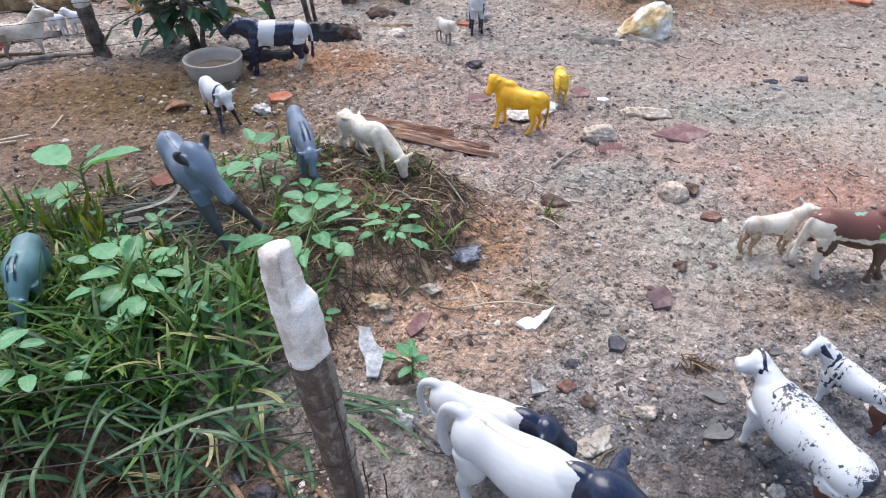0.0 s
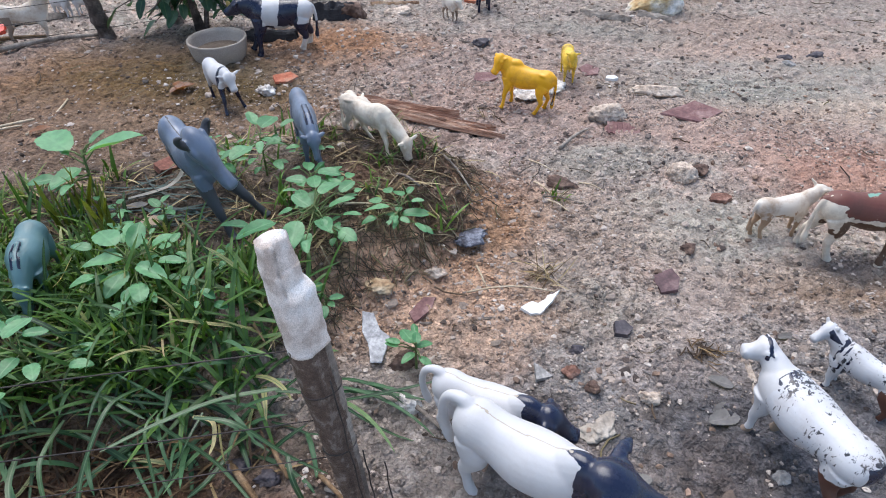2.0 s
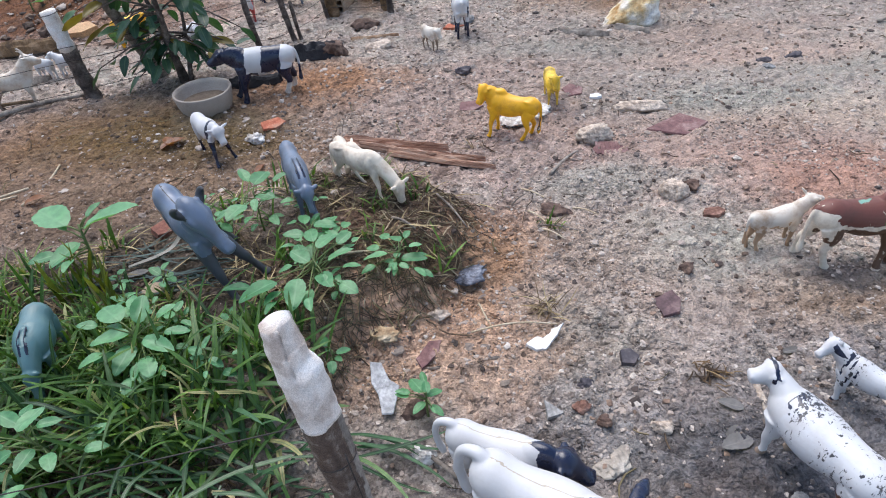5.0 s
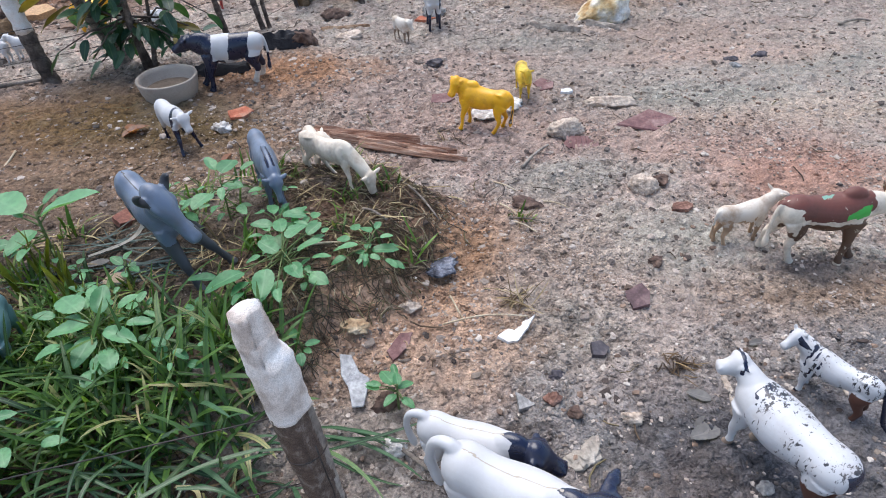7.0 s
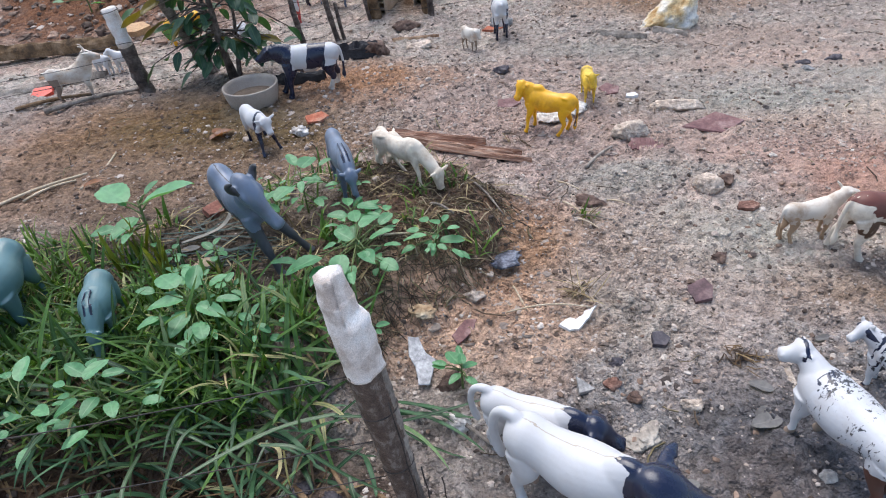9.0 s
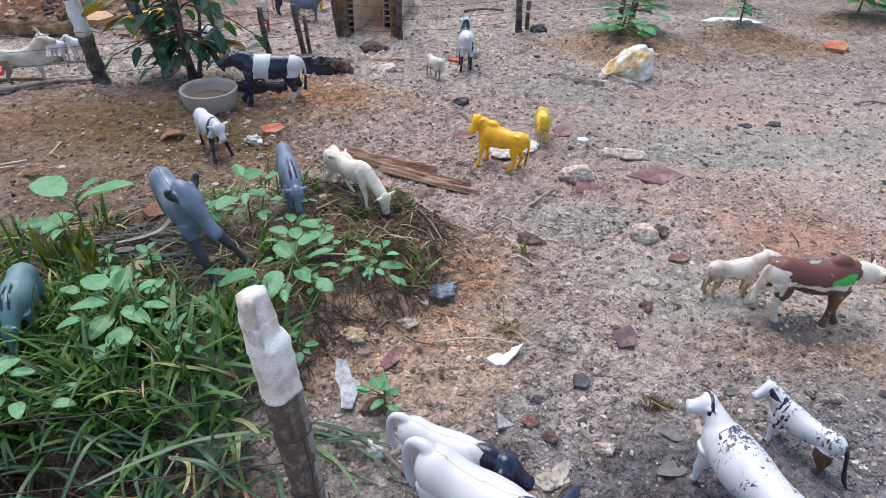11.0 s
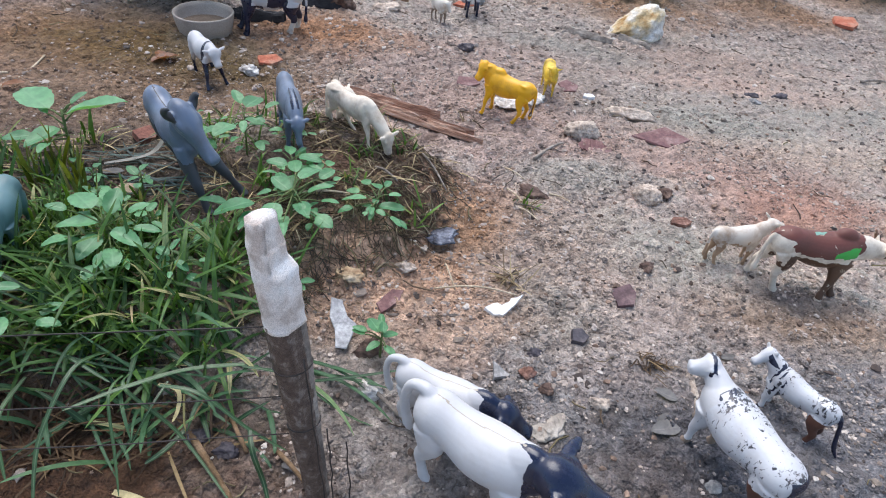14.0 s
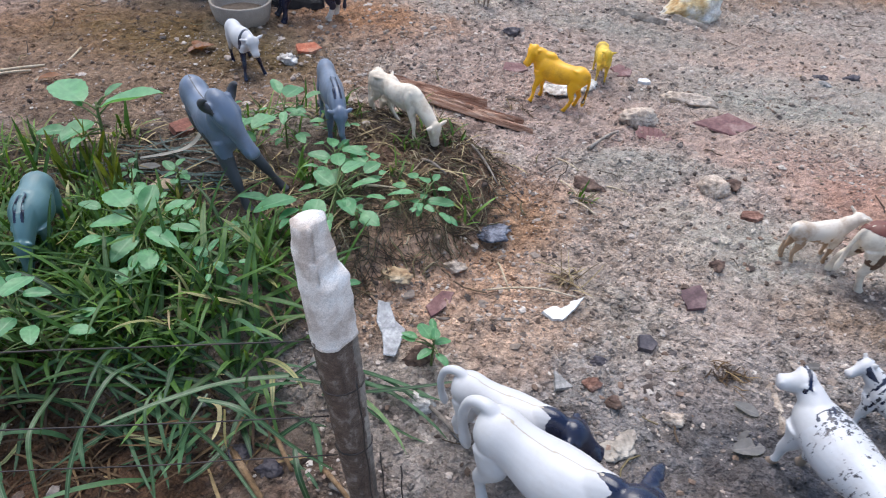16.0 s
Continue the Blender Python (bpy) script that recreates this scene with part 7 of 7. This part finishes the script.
tagged(split, "split reddish-brown piece of timber on the soil", "timber")
plank("wood_strip", (0.240, 1.490), (0.342, 1.444), 0.016, 0.012, WEATHERED, "weathered strip of wood by the boulder", 2)
plank("wood_strip", (0.365, 1.492), (0.434, 1.462), 0.018, 0.012, WEATHERED, "weathered strip of wood by the boulder", 3)
plank("wood_strip", (-1.16, 1.34), (-0.93, 1.43), 0.03, 0.012, WEATHERED, "grey weathered strip of wood behind the goat", 8)
plank("wood_strip", (-1.10, 1.43), (-0.96, 1.49), 0.022, 0.010, CUT_WOOD, "brown split strip of wood by the earth bank", 9)
plank("board", (-1.34, 1.575), (-0.98, 1.610), 0.03, 0.035, BROWN_BARK, "dark board lying along the earth bank", 4, ends=0.9, lift=0.01)
plank("wood_strip", (-0.24, 1.535), (-0.13, 1.545), 0.012, 0.008, CUT_WOOD, "thin strip of wood near the fence", 5)
plank("wood_strip", (0.05, 0.53), (-0.03, 0.52), 0.005, 0.003, WEATHERED, "thin dry stalk on bare soil", 6)
plank("black_log", (-0.352, 1.432), (-0.262, 1.440), 0.042, 0.036, CHARRED, "charred black log end beside the belted cow", 7, "log", ends=0.95)
plank("dark_lump", (-0.470, 1.322), (-0.365, 1.328), 0.030, 0.022, CHARRED, "low dark lump behind the belted cow", 17, "log", ends=0.8)
stone("stone", -0.262, 1.438, (0.042, 0.046, 0.048), BROWN_ROCK, "rotten brown end of the charred log", 31, category="wood lump")


def twig(a, b, r, mat, label, seed, bow=0.006):
    bm = stick(bmesh.new(), (a[0], a[1], gz(*a) + r), (b[0], b[1], gz(*b) + r), r, r * 0.7, 8, 8, bow, 0.15, seed)
    return tagged(part("twig", fixed(bm), mat), label, "twig", "twigs")


PALE = surface("dry_stalk", [(0.46, 0.36, 0.24), (0.64, 0.54, 0.40)], 50, 300, 0.8)
twig((-0.86, 0.85), (-0.728, 0.960), 0.0034, PALE, "pale dry stalk on the soil", 1)
twig((-0.80, 0.875), (-0.735, 0.935), 0.0025, PALE, "pale dry stalk on the soil", 2)
twig((-0.710, 0.905), (-0.700, 1.022), 0.0025, PALE, "pale dry stalk on the soil", 3)
twig((-0.04, 0.42), (0.02, 0.365), 0.0026, WEATHERED, "grey stick beside the white bull", 4)
twig((-0.155, 0.365), (-0.125, 0.322), 0.0026, BROWN_BARK, "short brown stick on the bank", 5)
plank("bark_strip", (0.309, 0.432), (0.316, 0.505), 0.010, 0.006, surface("pale_bark", [(0.22, 0.17, 0.13), (0.38, 0.31, 0.25), (0.5, 0.43, 0.36)], 60, 300, 0.9, 0.8, 0.003), "pale strip of bark beside the spotted cow", 12, "bark")
twig((0.15, 0.90), (0.20, 0.96), 0.0028, WEATHERED, "grey stick on bare soil", 7)
for k, (ax, ay, bx, by) in enumerate(((0.118, 0.772, 0.168, 0.742), (0.122, 0.760, 0.150, 0.730), (0.108, 0.812, 0.132, 0.778), (0.126, 0.79, 0.118, 0.748), (0.172, 0.812, 0.205, 0.79), (0.098, 0.875, 0.135, 0.845), (0.085, 0.83, 0.115, 0.86))):
    twig((ax, ay), (bx, by), 0.0011 + 0.0002 * (k % 3), PALE if k % 3 else WEATHERED, "thin dry stalk in a heap of litter", 50 + k, 0.004)
twig((0.02, 0.57), (0.12, 0.575), 0.0012, PALE, "dry grass stalk on bare soil", 8, 0.01)
twig((0.03, 0.62), (0.045, 0.57), 0.0013, PALE, "dry stalk on bare soil", 9, 0.008)
twig((-0.16, 0.655), (-0.10, 0.665), 0.0018, PALE, "pale forked stick in the weeds", 10, 0.004)
twig((-0.08, 0.735), (-0.045, 0.70), 0.002, WEATHERED, "stick on the scarp", 11)
twig((-0.03, 0.80), (0.02, 0.735), 0.0017, WEATHERED, "stick on the scarp", 12)
twig((-0.97, 1.23), (-0.80, 1.33), 0.006, WEATHERED, "grey branch under the cream goat", 13)
twig((-1.05, 1.25), (-0.90, 1.31), 0.005, BROWN_BARK, "brown branch under the cream goat", 14)
twig((0.9, 1.42), (0.98, 1.44), 0.003, WEATHERED, "short stick on bare soil", 15)
twig((0.60, 2.45), (0.78, 2.46), 0.006, BROWN_BARK, "dark stick by the far fence", 16)
twig((0.0, 2.02), (0.12, 2.05), 0.004, BROWN_BARK, "dark stick beyond the fence", 17)


def leaning_branch():
    bm = stick(bmesh.new(), (0, 0, -0.01), (-0.05, -0.09, 0.28), 0.013, 0.011, 12, 10, 0.01, 0.15, 9)
    ob = part("leaning_pole", fixed(rough_up(bm, 0.0015, 60, 3)), WEATHERED)
    ob.matrix_basis = pose(-0.65, 1.42, gz(-0.65, 1.42))
    return tagged(ob, "grey pole leaning behind the shrub", "pole")


leaning_branch()


ribbon("dry_leaf", ((-0.402, 0.652, 0.064), (-0.362, 0.674, 0.067), (-0.345, 0.688, 0.078), (-0.343, 0.700, 0.092)), 0.0062, GREY_BLADE, "grey dried leaf sheath curling up behind the buffalo", "dry leaf", "dry leaves")
shard("board", -1.150, 1.200, [(-0.07, -0.045), (0.034, -0.055), (0.073, -0.028), (0.048, 0.055), (-0.035, 0.050), (-0.085, 0.03)], 0.007, PALE_BOARD, "pale grey flat board lying at the yard's corner", 0, (3, 2), "board", seed=43, lift=0.004, uneven=0.05)
shard("pale_shard", -0.356, 0.612, scaled(SLAB5, 0.030, 0.020), 0.008, CLAY, "pale pinkish shard among withered grass", 10, (8, 4), "shard", seed=42)
twig((-0.182, 0.336), (-0.122, 0.276), 0.0034, BROWN_BARK, "thick brown mottled stick on the bank's foot", 61, 0.006)
twig((-0.100, 0.330), (-0.060, 0.292), 0.0024, BROWN_BARK, "brown root running to the foot of the post", 62, 0.008)
twig((-0.092, 0.318), (-0.048, 0.300), 0.0024, WEATHERED, "short root beside the post", 63, 0.004)

# ---- dry leaves ----
RUST_LEAF = leaf_material("rust_leaf", (0.20, 0.075, 0.035), (0.30, 0.13, 0.06), (0.34, 0.18, 0.1))
DRY_LEAF = leaf_material("dry_leaf", (0.12, 0.11, 0.105), (0.26, 0.245, 0.235), (0.34, 0.32, 0.30))
LEAVES["dry"] = [leaf_mesh("leaf", DRY_LEAF, 0.62, 0.3, 0.08, 0.05, 16), leaf_mesh("leaf", DRY_LEAF, 0.75, 0.25, -0.06, 0.06, 16)]
LEAVES["rust"] = [leaf_mesh("leaf", RUST_LEAF, 0.62, 0.5, 0.12, 0.05, 16)]
dry_random = random.Random(3)
for x, y, size, turn in ((-0.535, 1.066, 0.05, 40), (-0.515, 1.075, 0.04, 130), (-0.70, 0.90, 0.035, 20), (-0.33, 0.96, 0.03, 80)):
    o = new("dry_leaf", LEAVES["rust"][0])
    o.matrix_basis = pose(x, y, gz(x, y) + 0.002, dry_random.uniform(-10, 10), dry_random.uniform(-18, -4), turn) @ Matrix.Diagonal((size, size, size, 1))
    tagged(o, "curled rust-brown dry leaf on wet soil", "dry leaf", "dry leaves")
for k, (x, y, size, turn) in enumerate(((0.285, 0.418, 0.034, 200), (0.262, 0.408, 0.028, 60), (0.290, 0.452, 0.026, 160), (0.19, 0.345, 0.03, 200),
                                        (0.10, 0.602, 0.026, 330), (0.36, 0.53, 0.022, 10), (-0.40, 0.64, 0.026, 15), (-0.34, 0.625, 0.024, 170), (-0.14, 0.43, 0.03, 20), (-0.95, 1.24, 0.05, 50), (-1.02, 1.28, 0.05, 190), (-0.99, 1.33, 0.05, 250))):
    o = new("dry_leaf", dry_random.choice(LEAVES["dry"]))
    o.matrix_basis = pose(x, y, gz(x, y) + 0.0015, dry_random.uniform(-6, 6), dry_random.uniform(-4, 4), turn) @ Matrix.Diagonal((size, size, size, 1))
    tagged(o, "curled grey-brown dry leaf lying on the soil", "dry leaf", "dry leaves")
